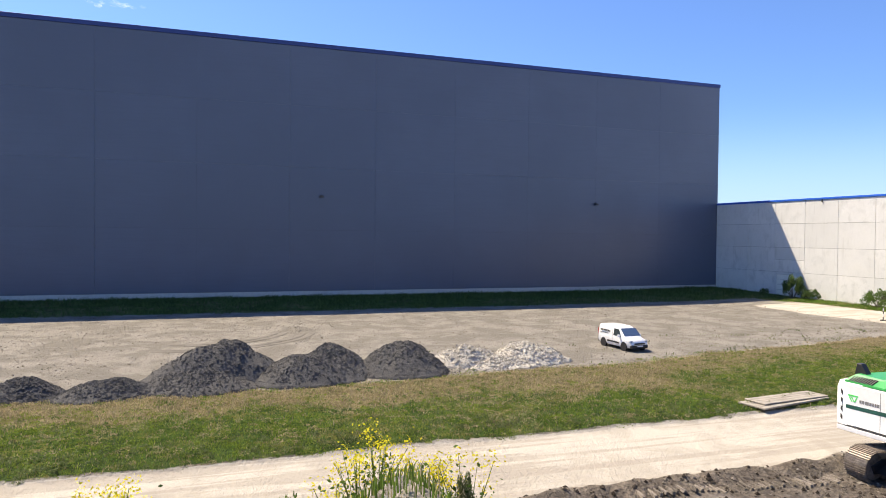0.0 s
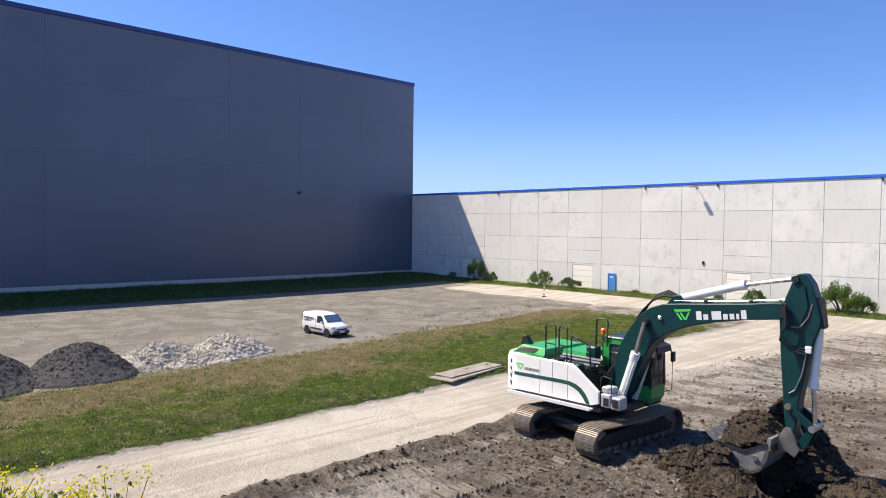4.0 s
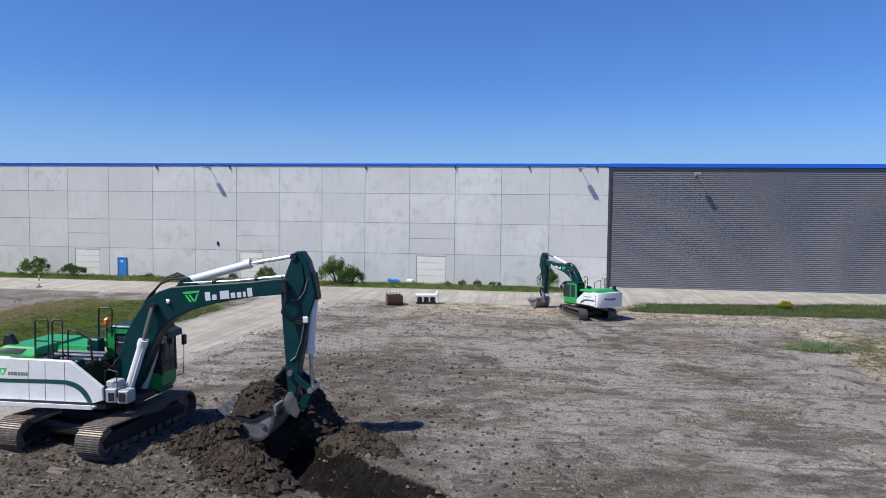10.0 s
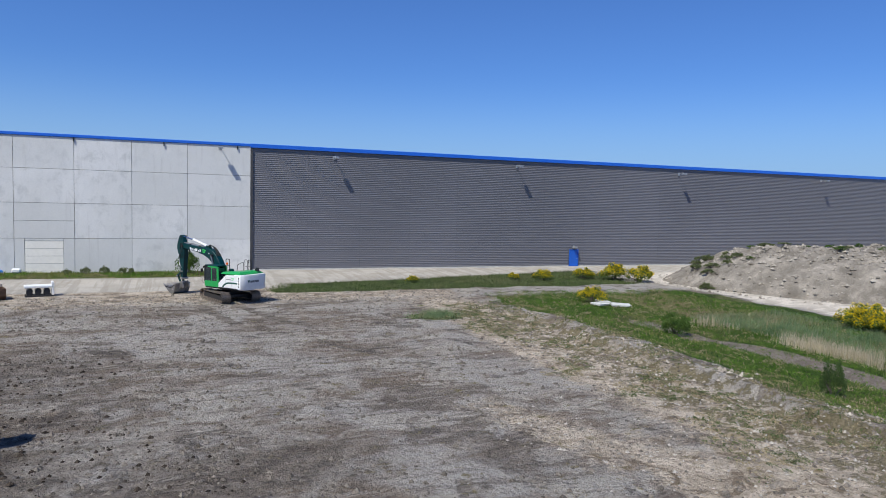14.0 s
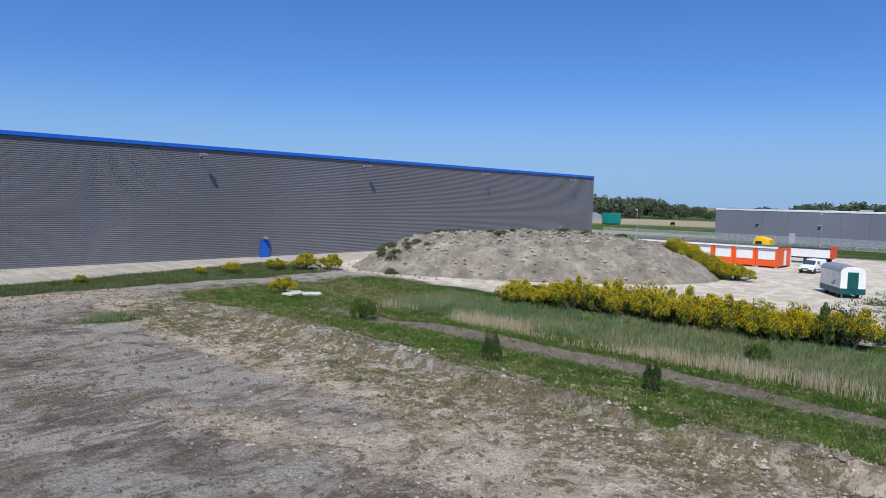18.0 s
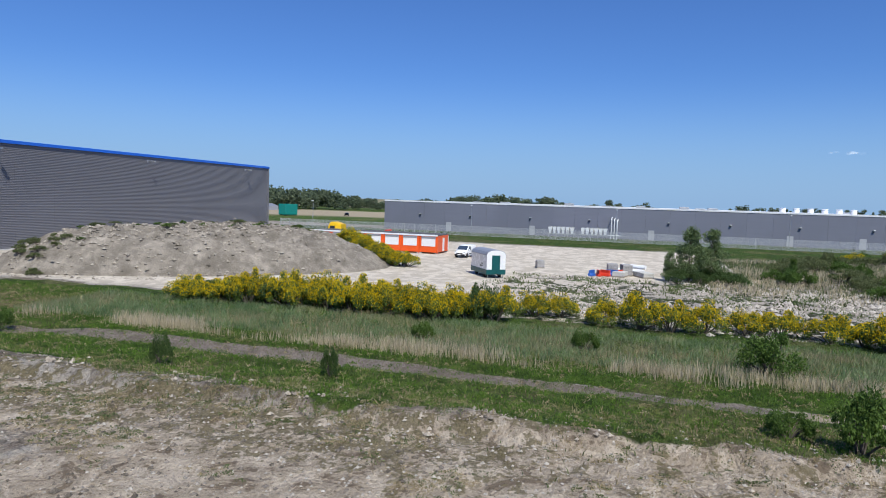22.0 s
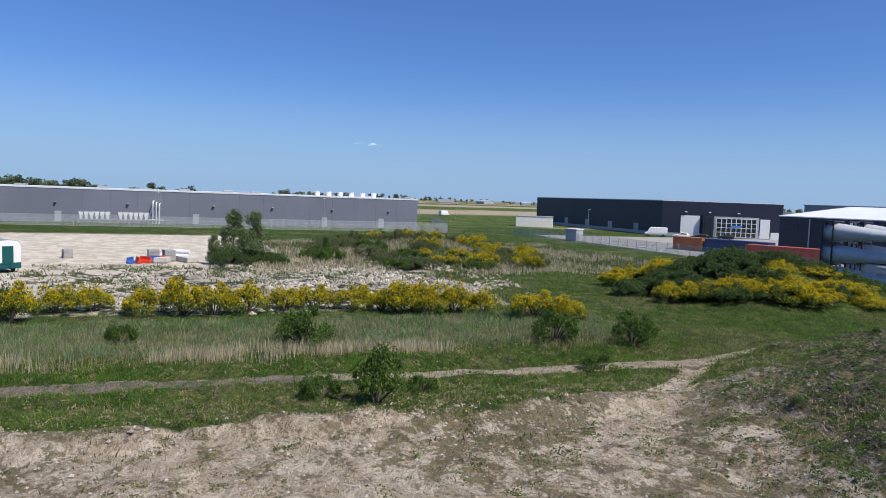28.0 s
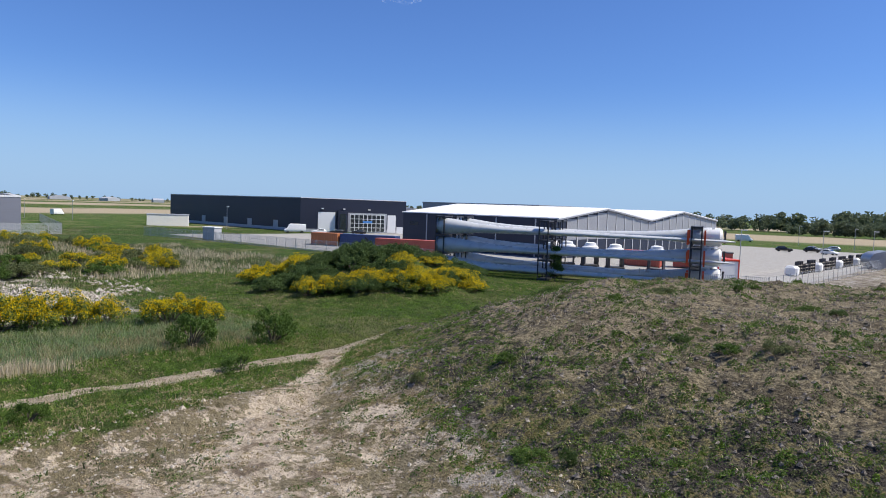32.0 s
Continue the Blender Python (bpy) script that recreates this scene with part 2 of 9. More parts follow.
# ---- ground ----
def mounds(x, y):
    """The hill under the eye and the long spoil mound beside it."""
    r = np.hypot(x - 0.2, y)
    far = np.arctan2(y, x)
    own = 6.75 * (1 - step(r, 1.2, 12.5 + 1.2 * np.sin(3 * far)))
    own = own + 1.42 * np.exp(-(((x + 4.3) / 1.2) ** 2 + ((y - 1.05) / 0.75) ** 2)) + 1.35 * np.exp(-(((x + 4.4) / 1.1) ** 2 + ((y + 0.6) / 0.55) ** 2))
    d = np.sqrt(((x - 4) / 27.5) ** 2 + ((y + 40) / 25) ** 2) + 0.035 * lumps(x, y, 6, 5)
    long = 4.15 * (0.45 * (1 - step(d, 0.5, 1.13)) + 0.55 * np.clip((1.11 - d) / 0.52, 0, 1) ** 0.9) * (1 + 0.05 * lumps(x, y, 5, 2)) + 0.42 * (1 - step(d, 0.9, 1.15)) * lumps(x, y, 1.9, 3) + 0.16 * (1 - step(d, 0.9, 1.15)) * np.abs(lumps(x, y, 0.95, 4, 1))
    return np.maximum(own, long) + 0.25 * np.minimum(own, long)


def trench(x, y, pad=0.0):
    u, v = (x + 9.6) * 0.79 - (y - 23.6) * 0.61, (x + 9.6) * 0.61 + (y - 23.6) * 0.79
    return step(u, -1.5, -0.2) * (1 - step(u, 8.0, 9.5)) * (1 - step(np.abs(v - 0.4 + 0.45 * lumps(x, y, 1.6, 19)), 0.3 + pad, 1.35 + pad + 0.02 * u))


def relief(x, y):
    x, y = np.asarray(x, float), np.asarray(y, float)
    field = step(x, -20.5, -18.8) * (1 - step(x, 23, 27)) * (1 - step(y, 58, 64)) * step(y, -8, 0)
    near_dig = np.exp(-(((x + 11) / 6) ** 2 + ((y - 22) / 7) ** 2))
    z = 0.05 * lumps(x, y, 9, 1) + field * (0.12 * lumps(x, y, 3.2, 2) + 0.10 * lumps(x, y, 1.1, 3) + 0.05 * np.abs(lumps(x, y * 0.6, 0.62, 17, 2))) + near_dig * (0.2 * lumps(x, y, 1.3, 4) + 0.14 * lumps(x, y, 0.6, 18, 2))
    z = z + 0.32 * np.exp(-(((x + 19.4) / 0.55) ** 2)) * step(y, -6, 2) * (1 - step(y, 36, 46)) * (1 + 0.6 * lumps(x, y, 1.1, 6))
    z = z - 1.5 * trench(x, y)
    lane = np.abs((y - 17.4) - 0.16 * (x + 20) + 0.4 * lumps(x, y, 5, 44)) 
    z = z - 0.07 * (np.exp(-(((lane - 1.5) / 0.34) ** 2))) * (0.6 + 0.4 * np.sign(np.sin(x * 9.0))) * step(x, -21, -19.5) * (1 - step(x, -9, -5))
    road = step(x, -27, -26) * (1 - step(x, -20.4, -19.6)) * (1 - step(y, 58, 64))
    z = z * (1 - 0.8 * road) - 0.1 * road + 0.02 * road * lumps(x * 4, y * 0.15, 2, 8)
    grass = step(x, 25, 27.5) * (1 - step(x, 44, 48))
    edge = np.exp(-(((x - 23.6 + 0.9 * lumps(x, y, 3, 40)) / 1.9) ** 2)) * step(y, -22, -16) * (1 - step(y, 44, 52))
    brink = step(x + 0.9 * lumps(x, y, 3, 40) + 0.35 * lumps(x, y, 0.9, 45, 2), 23.5, 24.3) * (1 - step(x, 24.6, 29)) * step(y, -24, -16) * (1 - step(y, 40, 50))
    z = z + 0.45 * brink
    z = z + edge * (0.22 * np.maximum(0, lumps(x, y, 1.0, 41, 2)) + 0.10 * lumps(x, y, 0.55, 42, 2))
    z = z + grass * (0.12 * lumps(x, y, 2.2, 9)) - 0.25 * np.exp(-(((x - 32.4) / 1.0) ** 2)) * (1 - step(y, 34, 42))
    strip = step(x, -40, -37) * (1 - step(x, -28, -26.6)) * (1 - step(y, 52, 60))
    z = z + strip * (0.12 + 0.07 * lumps(x, y, 1.8, 11))
    heath = step(x, 46, 52) * (1 - step(x, 78, 84)) * step(14 - y, -4, 4)
    z = z + heath * (0.10 * lumps(x, y, 1.2, 12) + 0.1 * lumps(x, y, 4, 13))
    scrub = np.exp(-(((x - 97) / 16) ** 2 + ((y + 32) / 12) ** 2))
    z = z + scrub * (1.9 + 0.5 * lumps(x, y, 5, 14))
    bank = np.exp(-(((x - 51) / 8) ** 2 + ((y + 50) / 9.5) ** 2))
    z = z + bank * (3.5 + 0.4 * lumps(x, y, 4, 15))
    sand = (1 - step(x, 23, 27)) * step(x, 8, 14) * (1 - step(y, 4, 10)) * step(y, -22, -14)
    z = z + sand * (0.14 * lumps(x, y, 1.6, 16) + 0.08 * np.abs(lumps(x, y, 0.6, 20, 2)))
    wall = 0.3 * step(y, 60, 76) + 0.3 * (1 - step(x, -88, -70))
    return z + wall * (np.abs(x) < 140) + mounds(x, y)


def axis_steps(low, high, fine, reach):
    """Even steps in the middle, growing ones outside."""
    v = list(np.arange(low, high, fine))
    d, a = fine, v[-1]
    while a < reach:
        d *= 1.06
        a += d
        v.append(a)
    d, a = fine, low
    while a > -reach:
        d *= 1.06
        a -= d
        v.insert(0, a)
    return np.array(v)


GX, GY = axis_steps(-46, 50, 0.26, 3200), axis_steps(-58, 62, 0.26, 3200)
X, Y = np.meshgrid(GX, GY)
near = (1 - step(np.hypot(X, Y), 250, 500))
Z = relief(X, Y) * near - 0.4 * (1 - near)


def w_spread(x, y):
    return step(x, -18, -10) * (1 - step(x, 20, 26)) * step(y, 2, 8) * (1 - step(y, 56, 62))


def zone_weights(x, y):
    """How much of each kind of surface lies where."""
    w = {}
    wob = 0.9 * lumps(x, y, 4, 21) + 0.5 * lumps(x, y, 1.2, 22)
    xg = np.interp(y, [-60, -9, 4, 24, 44, 60, 72], [-39, -39, -38, -39.7, -42.4, -45, -43])
    yard = (1 - step(x + wob, xg - 1.0, xg + 1.2)) * (1 - step(y + wob, 70, 73))
    cross = step(y + 0.6 * wob, 63, 66) * (1 - step(y + 0.4 * wob, 72.6, 73.6)) * step(x, -72, -66) * (1 - step(x, 8, 12))
    apron = step(y + 0.3 * wob, np.interp(x, [5, 24, 43, 60], [66, 68.6, 72.4, 70]), np.interp(x, [5, 24, 43, 60], [67, 69.6, 73.4, 71])) * step(x, 3, 6) * (1 - step(x, 150, 160)) * (1 - step(y, 100, 110))
    road = step(x + 0.25 * wob, -26.9, -26.2) * (1 - step(x + 0.3 * wob, -20.2, np.interp(y, [20, 34, 60], [-19.2, -17.2, -16.2]))) * (1 - step(y, 66, 70))
    w["gravel"] = yard
    w["road"] = np.maximum(np.maximum(cross, apron), road)
    strip = step(x + wob, xg - 1.0, xg + 1.5) * (1 - step(x + 0.35 * wob, -27.0, -26.3)) * (1 - step(y + 2 * wob, 55, 62))
    wallgrass = step(y + 0.3 * wob, 72.9, 73.8) * (1 - step(x, 7, 9)) * step(x, -72, -66) * (1 - step(y, 90, 100))
    shade = step(y, 70, 73) * (1 - step(x, -72, -66)) + (1 - step(x + wob, -78, -74))
    rag = wob + 1.8 * lumps(x, y, 5, 23, 2)
    lot = step(x + rag, 25.0, 27.0) * (1 - step(x + wob, 48.0, 50.5)) * (1 - step(y + wob, 52, 60))
    wedge = step(y + 0.4 * wob, 61.2, 62.4) * (1 - step(y + 0.3 * wob, np.interp(x, [5, 24, 43], [66, 68.2, 72]), np.interp(x, [5, 24, 43], [67, 69.2, 73]))) * step(x + wob, 7, 9) * (1 - step(x + wob, 44, 50))
    tuft = np.exp(-(((x - 18) / 2.6) ** 2 + ((y - 47) / 1.6) ** 2))
    south = step(x + rag, 24.6, 26.6) * (1 - step(y, 8, 14)) * (1 - step(x + wob, 46, 50))
    beyond = step(-y + wob, 22, 28) * step(x + wob, 26, 30)
    grass = np.clip(strip + wallgrass + shade + lot + wedge + tuft * 1.2 + south + beyond, 0, 1)
    fence = step(x, 128, 140) * (1 - step(x, 175, 176)) * (1 - step(y, 90, 110)) + step(x + wob, 84, 92) * step(-y + wob, 4, 12)
    grass = np.maximum(grass, np.clip(fence, 0, 1) * 0.95)
    far = 1 - (1 - step(x, 190, 200)) * (1 - step(-y, 215, 225)) * (1 - step(-x, 180, 190)) * (1 - step(y, 150, 160))
    grass = np.maximum(grass, far)
    pathline = np.interp(y, [-30, -22, -12, 6, 14, 30, 40], [30.6, 30.7, 31.4, 32.2, 32.6, 32.9, 31.6])
    path = np.exp(-(((x - pathline + 0.25 * wob) / 1.05) ** 4)) * (1 - step(y, 38, 46)) * step(y, -32, -27)
    w["path"] = path * step(y, -8, -3)
    w["track"] = path * (1 - step(y, -8, -3))
    w["grass"] = grass * (1 - 0.85 * path)
    dry = strip * (1 - step(x + 2.6 * wob, xg + 2.0, xg + 8.0)) + 0.55 * wallgrass + 0.7 * step(x + wob, 36, 38) * (1 - step(x + wob, 41, 45)) * lot * step(y, -30, -26) + 0.5 * tuft + 0.45 * np.exp(-(((x - 27) / 2.5) ** 2)) * lot + 0.6 * strip * step(lumps(x, y, 7, 31), 0.1, 0.5)
    w["dry"] = np.clip(dry, 0, 1)
    wet = 0.85 * np.exp(-(((x + 13.5) / 5.5) ** 2 + ((y - 20.5) / 5.5) ** 2)) + 0.45 * np.exp(-(((x + 9) / 9) ** 2 + ((y - 38) / 6) ** 2)) + 0.6 * np.exp(-(((x + 8) / 2.6) ** 2 + ((y - 23.5) / 2.4) ** 2)) + 0.58 * np.exp(-(((x + 8) / 11) ** 2 + ((y - 24) / 13) ** 2)) + 0.5 * np.exp(-(((x - 4) / 4) ** 2 + ((y - 22) / 3) ** 2)) + 0.9 * np.exp(-(((x + 19.3) / 1.0) ** 2)) * step(y, 0, 4) * (1 - step(y, 32, 44))
    wet = wet + 0.62 * np.exp(-(((x - 10.5) / 1.5) ** 2 + ((y - 20.5) / 3.2) ** 2))
    w["wet"] = np.clip(wet, 0, 1) * (1 - road)
    # dark dug soil, with the shade inside the trench painted into its colour
    w["trench_shade"] = np.clip(1.4 * trench(x, y, 0.45) + 0.9 * np.exp(-(((x + 10.2) / 1.6) ** 2 + ((y - 24.6) / 1.2) ** 2)), 0, 1)
    w["scuff"] = np.clip((0.28 + 0.26 * step(y, 0, 8)) * np.exp(-(((x - 22.5) / 3.6) ** 4)) * step(y, -26, -12) * (1 - step(y, 48, 56)) + 0.12 * w_spread(x, y) * (1 - step(x, 14, 18)) + 0.14 * np.exp(-(((x - 13) / 8) ** 2 + ((y + 12) / 9) ** 2)) * (1 - step(x, 17, 20)) + 0.5 * np.exp(-(((mounds(x, y) - 0.4) / 0.7) ** 2)) * step(-y, 4, 10), 0, 1)
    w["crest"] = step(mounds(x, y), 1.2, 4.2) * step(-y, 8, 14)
    pale = np.exp(-(((x - 20.5 - 0.02 * y) / 3.4) ** 2)) * step(y, -24, -12) * (1 - step(y, 50, 58)) + 1.15 * np.exp(-(((x - 17) / 9) ** 2 + ((y + 5) / 15) ** 2)) + 0.9 * np.exp(-(((x - 27.5) / 2.2) ** 2 + ((y + 18.5) / 3.0) ** 2)) + 0.6 * step(y, 50, 60) * (1 - step(y, 64, 68)) * step(x, -18, -10) * (1 - step(x, 22, 30))
    pale = pale + 0.6 * np.exp(-(((x - 14.2 - 0.35 * (20 - y)) / 1.9) ** 2)) * step(y, 8, 12) * (1 - step(y, 24, 30)) + 0.5 * np.exp(-(((x - 19.2) / 1.3) ** 2 + ((y - 36) / 8) ** 2))
    w["pale"] = np.clip(pale, 0, 1)
    sandlot = step(x + wob, 48, 52) * (1 - step(x + wob, 128, 136)) * step(y + 0.02 * x + wob, 2, 8) * (1 - step(y, 78, 82)) + step(x + wob, 76, 82) * (1 - step(x + wob, 128, 136)) * step(y + wob, -16, -8) * (1 - step(y, 6, 8))
    w["sand"] = np.clip(sandlot, 0, 1) * (1 - wedge)
    rubble = step(x + wob, 48, 52) * (1 - step(x + wob, 77, 82)) * step(y + 2 * wob, -32, -24) * (1 - step(y + wob, 12, 17))
    w["rubble"] = np.clip(rubble, 0, 1)
    m = mounds(x, y)
    w["spoil"] = step(m, 0.1, 1.8) * step(-y, 2, 8)
    w["pave"] = np.clip(step(-y, 82, 86) * (1 - step(-y, 215, 222)) * step(x, 20, 26) * (1 - step(x, 150, 156)) + step(x, 60, 64) * (1 - step(x, 150, 160)) * step(-y, 78, 82) * (1 - step(-y, 84, 90)), 0, 1)
    band = np.where(x > 190, x * 0.9 + 0.3 * y, -y * 0.9 + 0.2 * x)
    w["crop"] = far * step(np.sin(band / 43.0) + 0.3 * np.sin(band / 17.0), -0.1, 0.05)
    across, along = (x - 22.3) * 0.78 + (y + 16.4) * 0.63, (y + 16.4) * 0.78 - (x - 22.3) * 0.63
    gully = np.clip(np.exp(-((across + 0.3 * wob) / np.interp(along, [-12, -6, 0], [0.55, 0.8, 1.2])) ** 4) * step(along, -12.4, -11.4) * (1 - step(along, 4.5, 6.5)) + np.exp(-(((x - 29.8) / 0.9) ** 2 + ((y + 25) / 2.0) ** 2)), 0, 1)
    w["pale"] = np.clip(w["pale"] + 1.2 * gully, 0, 1)
    for key in ("spoil", "scuff", "grass", "dry"):
        w[key] = w[key] * (1 - gully)
    w["smooth"] = np.clip(w["sand"] + w["pave"] + 0.8 * w["road"] + 0.7 * w["gravel"] + far, 0, 1)
    w["grass"] = w["grass"] * (1 - w["pave"]) * (1 - w["road"] * (1 - strip))
    return w


def ground_material():
    n = Nodes("earth")
    big, mid, fine, grit = n.noise(0.16, 4, 0.6), n.noise(0.9, 4, 0.65), n.noise(4.5, 4, 0.65), n.noise(22.0, 3, 0.6)
    speck = n.noise(9.0, 5, 0.75)
    streak = n.noise(1.0, 4, 0.6, n.place((0.8, 1.25, 1.0)), 0.6)

    def mask(name, width=0.7, soft=0.12, source=None):
        j = n.math("SUBTRACT", n.math("ADD", n.math("MULTIPLY", mid if source is None else source, 0.6), n.math("MULTIPLY", fine, 0.4)), 0.5)
        return n.between(n.math("ADD", n.attribute(name), n.math("MULTIPLY", j, width * 2.4)), 0.5 - soft * 0.7, 0.5 + soft * 0.7)

    def shades(a, b, c, source=None, low=0.40, high=0.61):
        f = n.between(n.math("ADD", n.math("MULTIPLY", mid if source is None else source, 0.55), n.math("MULTIPLY", fine, 0.45)), low, high)
        return n.mix(n.between(grit, 0.35, 0.7, 0.0, 0.4), n.mix(n.math("MULTIPLY", f, n.between(speck, 0.38, 0.56, 0.35, 1.0)), a, b), c)

    wheel_way = n.noise(1.0, 4, 0.6, n.place((1.5, 0.07, 1.0)), 0.3)
    patch = n.noise(0.45, 6, 0.68, n.place((0.9, 1.12, 1.0)), 0.7)
    way = n.noise(0.35, 5, 0.65, None, 0.5)
    stain = n.noise(0.33, 5, 0.65, None, 1.1)
    pebble = n.node("TexVoronoi", Vector=n.place((1, 1, 0.3)), Scale=4.2)
    drift = n.noise(0.21, 6, 0.62, n.place((0.75, 1.3, 1.0)), 0.8)
    scrape = n.noise(0.6, 5, 0.7, n.place((0.35, 2.2, 1.0)), 0.5)
    soil = n.mix(n.between(big, 0.44, 0.56), (0.22, 0.174, 0.134), (0.44, 0.405, 0.36))
    soil = n.mix(n.between(drift, 0.50, 0.58, 0.0, 0.8), soil, (0.46, 0.425, 0.37))
    soil = n.mix(n.between(patch, 0.53, 0.61, 0.0, 0.85), soil, (0.52, 0.47, 0.395))
    soil = n.mix(n.between(drift, 0.385, 0.455, 0.8, 0.0), soil, (0.135, 0.108, 0.086))
    soil = n.mix(n.between(stain, 0.56, 0.63, 0.0, 0.85), soil, (0.10, 0.086, 0.074))
    soil = n.mix(n.between(scrape, 0.53, 0.60, 0.0, 0.6), soil, (0.45, 0.405, 0.345))
    soil = n.mix(n.between(scrape, 0.40, 0.46, 0.6, 0.0), soil, (0.15, 0.125, 0.10))
    soil = n.mix(n.between(streak, 0.50, 0.60, 0.0, 0.4), soil, (0.41, 0.36, 0.30))
    soil = n.mix(n.between(speck, 0.40, 0.50, 0.38, 0.0), soil, (0.10, 0.085, 0.072))
    soil = n.mix(n.between(pebble, 0.10, 0.2, 0.55, 0.0), soil, (0.52, 0.49, 0.445))
    colour = soil
    crust = n.noise(0.75, 6, 0.72, None, 0.6)
    chalk = n.mix(n.between(speck, 0.40, 0.52, 0.5, 0.0), (0.51, 0.423, 0.318), (0.27, 0.213, 0.153))
    chalk = n.mix(n.between(crust, 0.515, 0.56, 0.0, 0.9), chalk, n.mix(n.between(speck, 0.38, 0.5, 0.45, 0.0), (0.68, 0.58, 0.455), (0.42, 0.345, 0.255)))
    chalk = n.mix(n.between(crust, 0.40, 0.455, 0.85, 0.0), chalk, (0.20, 0.152, 0.104))
    colour = n.mix(mask("pale", 0.8, 0.3), colour, chalk)
    colour = n.mix(n.math("MULTIPLY", mask("scuff", 1.7, 0.12), 0.8), colour, shades((0.07, 0.066, 0.028), (0.24, 0.20, 0.11), (0.14, 0.122, 0.058)))
    colour = n.mix(n.math("MULTIPLY", mask("wet", 0.6, 0.28), 0.9), colour, shades((0.085, 0.07, 0.056), (0.25, 0.208, 0.168), (0.15, 0.124, 0.10), streak))
    colour = n.mix(mask("gravel", 0.4), colour, n.mix(n.between(speck, 0.40, 0.5, 0.4, 0.0), n.mix(n.between(way, 0.42, 0.60), (0.185, 0.17, 0.146), (0.262, 0.243, 0.212)), (0.115, 0.105, 0.092)))
    colour = n.mix(mask("sand", 0.35, 0.2), colour, n.mix(n.between(speck, 0.40, 0.5, 0.4, 0.0), n.mix(n.between(patch, 0.44, 0.58), (0.48, 0.425, 0.345), (0.66, 0.595, 0.50)), (0.36, 0.315, 0.255)))
    rub = n.mix(n.between(n.node("TexVoronoi", Vector=n.place((1, 1, 0.2)), Scale=1.6), 0.25, 0.5), (0.60, 0.545, 0.465), (0.07, 0.075, 0.042))
    colour = n.mix(mask("rubble", 0.3), colour, n.mix(n.between(n.noise(0.3, 4, 0.6), 0.46, 0.54), rub, (0.52, 0.46, 0.385)))
    green = shades((0.024, 0.052, 0.008), (0.095, 0.16, 0.026), (0.07, 0.10, 0.022))
    straw = shades((0.13, 0.10, 0.05), (0.33, 0.265, 0.15), (0.22, 0.175, 0.095))
    green = n.mix(n.between(n.noise(0.11, 6, 0.62, None, 0.5), 0.50, 0.60, 0.0, 0.6), green, shades((0.09, 0.085, 0.035), (0.27, 0.235, 0.125), (0.18, 0.155, 0.08)))
    green = n.mix(n.between(n.noise(0.4, 5, 0.65, None, 0.5), 0.38, 0.46, 0.6, 0.0), green, (0.03, 0.05, 0.012))
    green = n.mix(n.math("MULTIPLY", mask("dry", 0.75, 0.3), 0.9), green, straw)
    colour = n.mix(mask("grass", 0.5, 0.18), colour, green)
    spoil = n.mix(n.between(n.math("ADD", n.math("MULTIPLY", mid, 0.5), n.math("MULTIPLY", fine, 0.5)), 0.45, 0.55), shades((0.035, 0.031, 0.027), (0.32, 0.288, 0.25), (0.15, 0.132, 0.112), None, 0.43, 0.58), shades((0.045, 0.055, 0.016), (0.25, 0.21, 0.11), (0.12, 0.108, 0.05)))
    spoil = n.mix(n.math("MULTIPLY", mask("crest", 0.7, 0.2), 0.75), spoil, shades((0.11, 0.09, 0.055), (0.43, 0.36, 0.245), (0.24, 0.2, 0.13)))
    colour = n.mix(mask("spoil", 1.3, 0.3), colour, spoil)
    # near black: damp soil darkened further to stand for the trench's shade
    colour = n.mix(mask("trench_shade", 0.25, 0.2), colour, shades((0.008, 0.007, 0.006), (0.032, 0.026, 0.021), (0.016, 0.013, 0.011)))
    colour = n.mix(mask("path", 0.5, 0.15), colour, shades((0.18, 0.148, 0.12), (0.335, 0.285, 0.24), (0.25, 0.212, 0.175)))
    colour = n.mix(mask("track", 0.5, 0.15), colour, shades((0.33, 0.265, 0.19), (0.60, 0.51, 0.395), (0.45, 0.375, 0.28)))
    colour = n.mix(mask("road", 0.22, 0.14), colour, n.mix(n.between(grit, 0.38, 0.5, 0.35, 0.0), n.mix(n.between(wheel_way, 0.47, 0.56, 0.0, 0.55), n.mix(n.between(way, 0.40, 0.60), (0.41, 0.374, 0.318), (0.505, 0.466, 0.402)), (0.32, 0.284, 0.235)), (0.33, 0.29, 0.235)))
    colour = n.mix(mask("pave", 0.1), colour, shades((0.30, 0.29, 0.275), (0.40, 0.39, 0.37), (0.35, 0.34, 0.32)))
    colour = n.mix(n.attribute("crop"), colour, shades((0.30, 0.25, 0.17), (0.38, 0.32, 0.23), (0.34, 0.29, 0.20)))
    lump = n.noise(1.5, 8, 0.7, n.place((0.85, 1.2, 1.0)), 0.5)
    rough = n.math("ADD", n.math("MULTIPLY", lump, n.math("MULTIPLY_ADD", n.attribute("smooth"), -1.3, 1.5)), n.math("ADD", n.math("MULTIPLY", fine, 1.1), n.math("MULTIPLY", grit, 0.4)))
    n.bump(n.math("MULTIPLY", rough, n.math("MULTIPLY_ADD", n.attribute("smooth"), -0.62, 1.0)), 1.0, 0.26)
    return n.done(colour, 0.95, 0.0, 0.15)


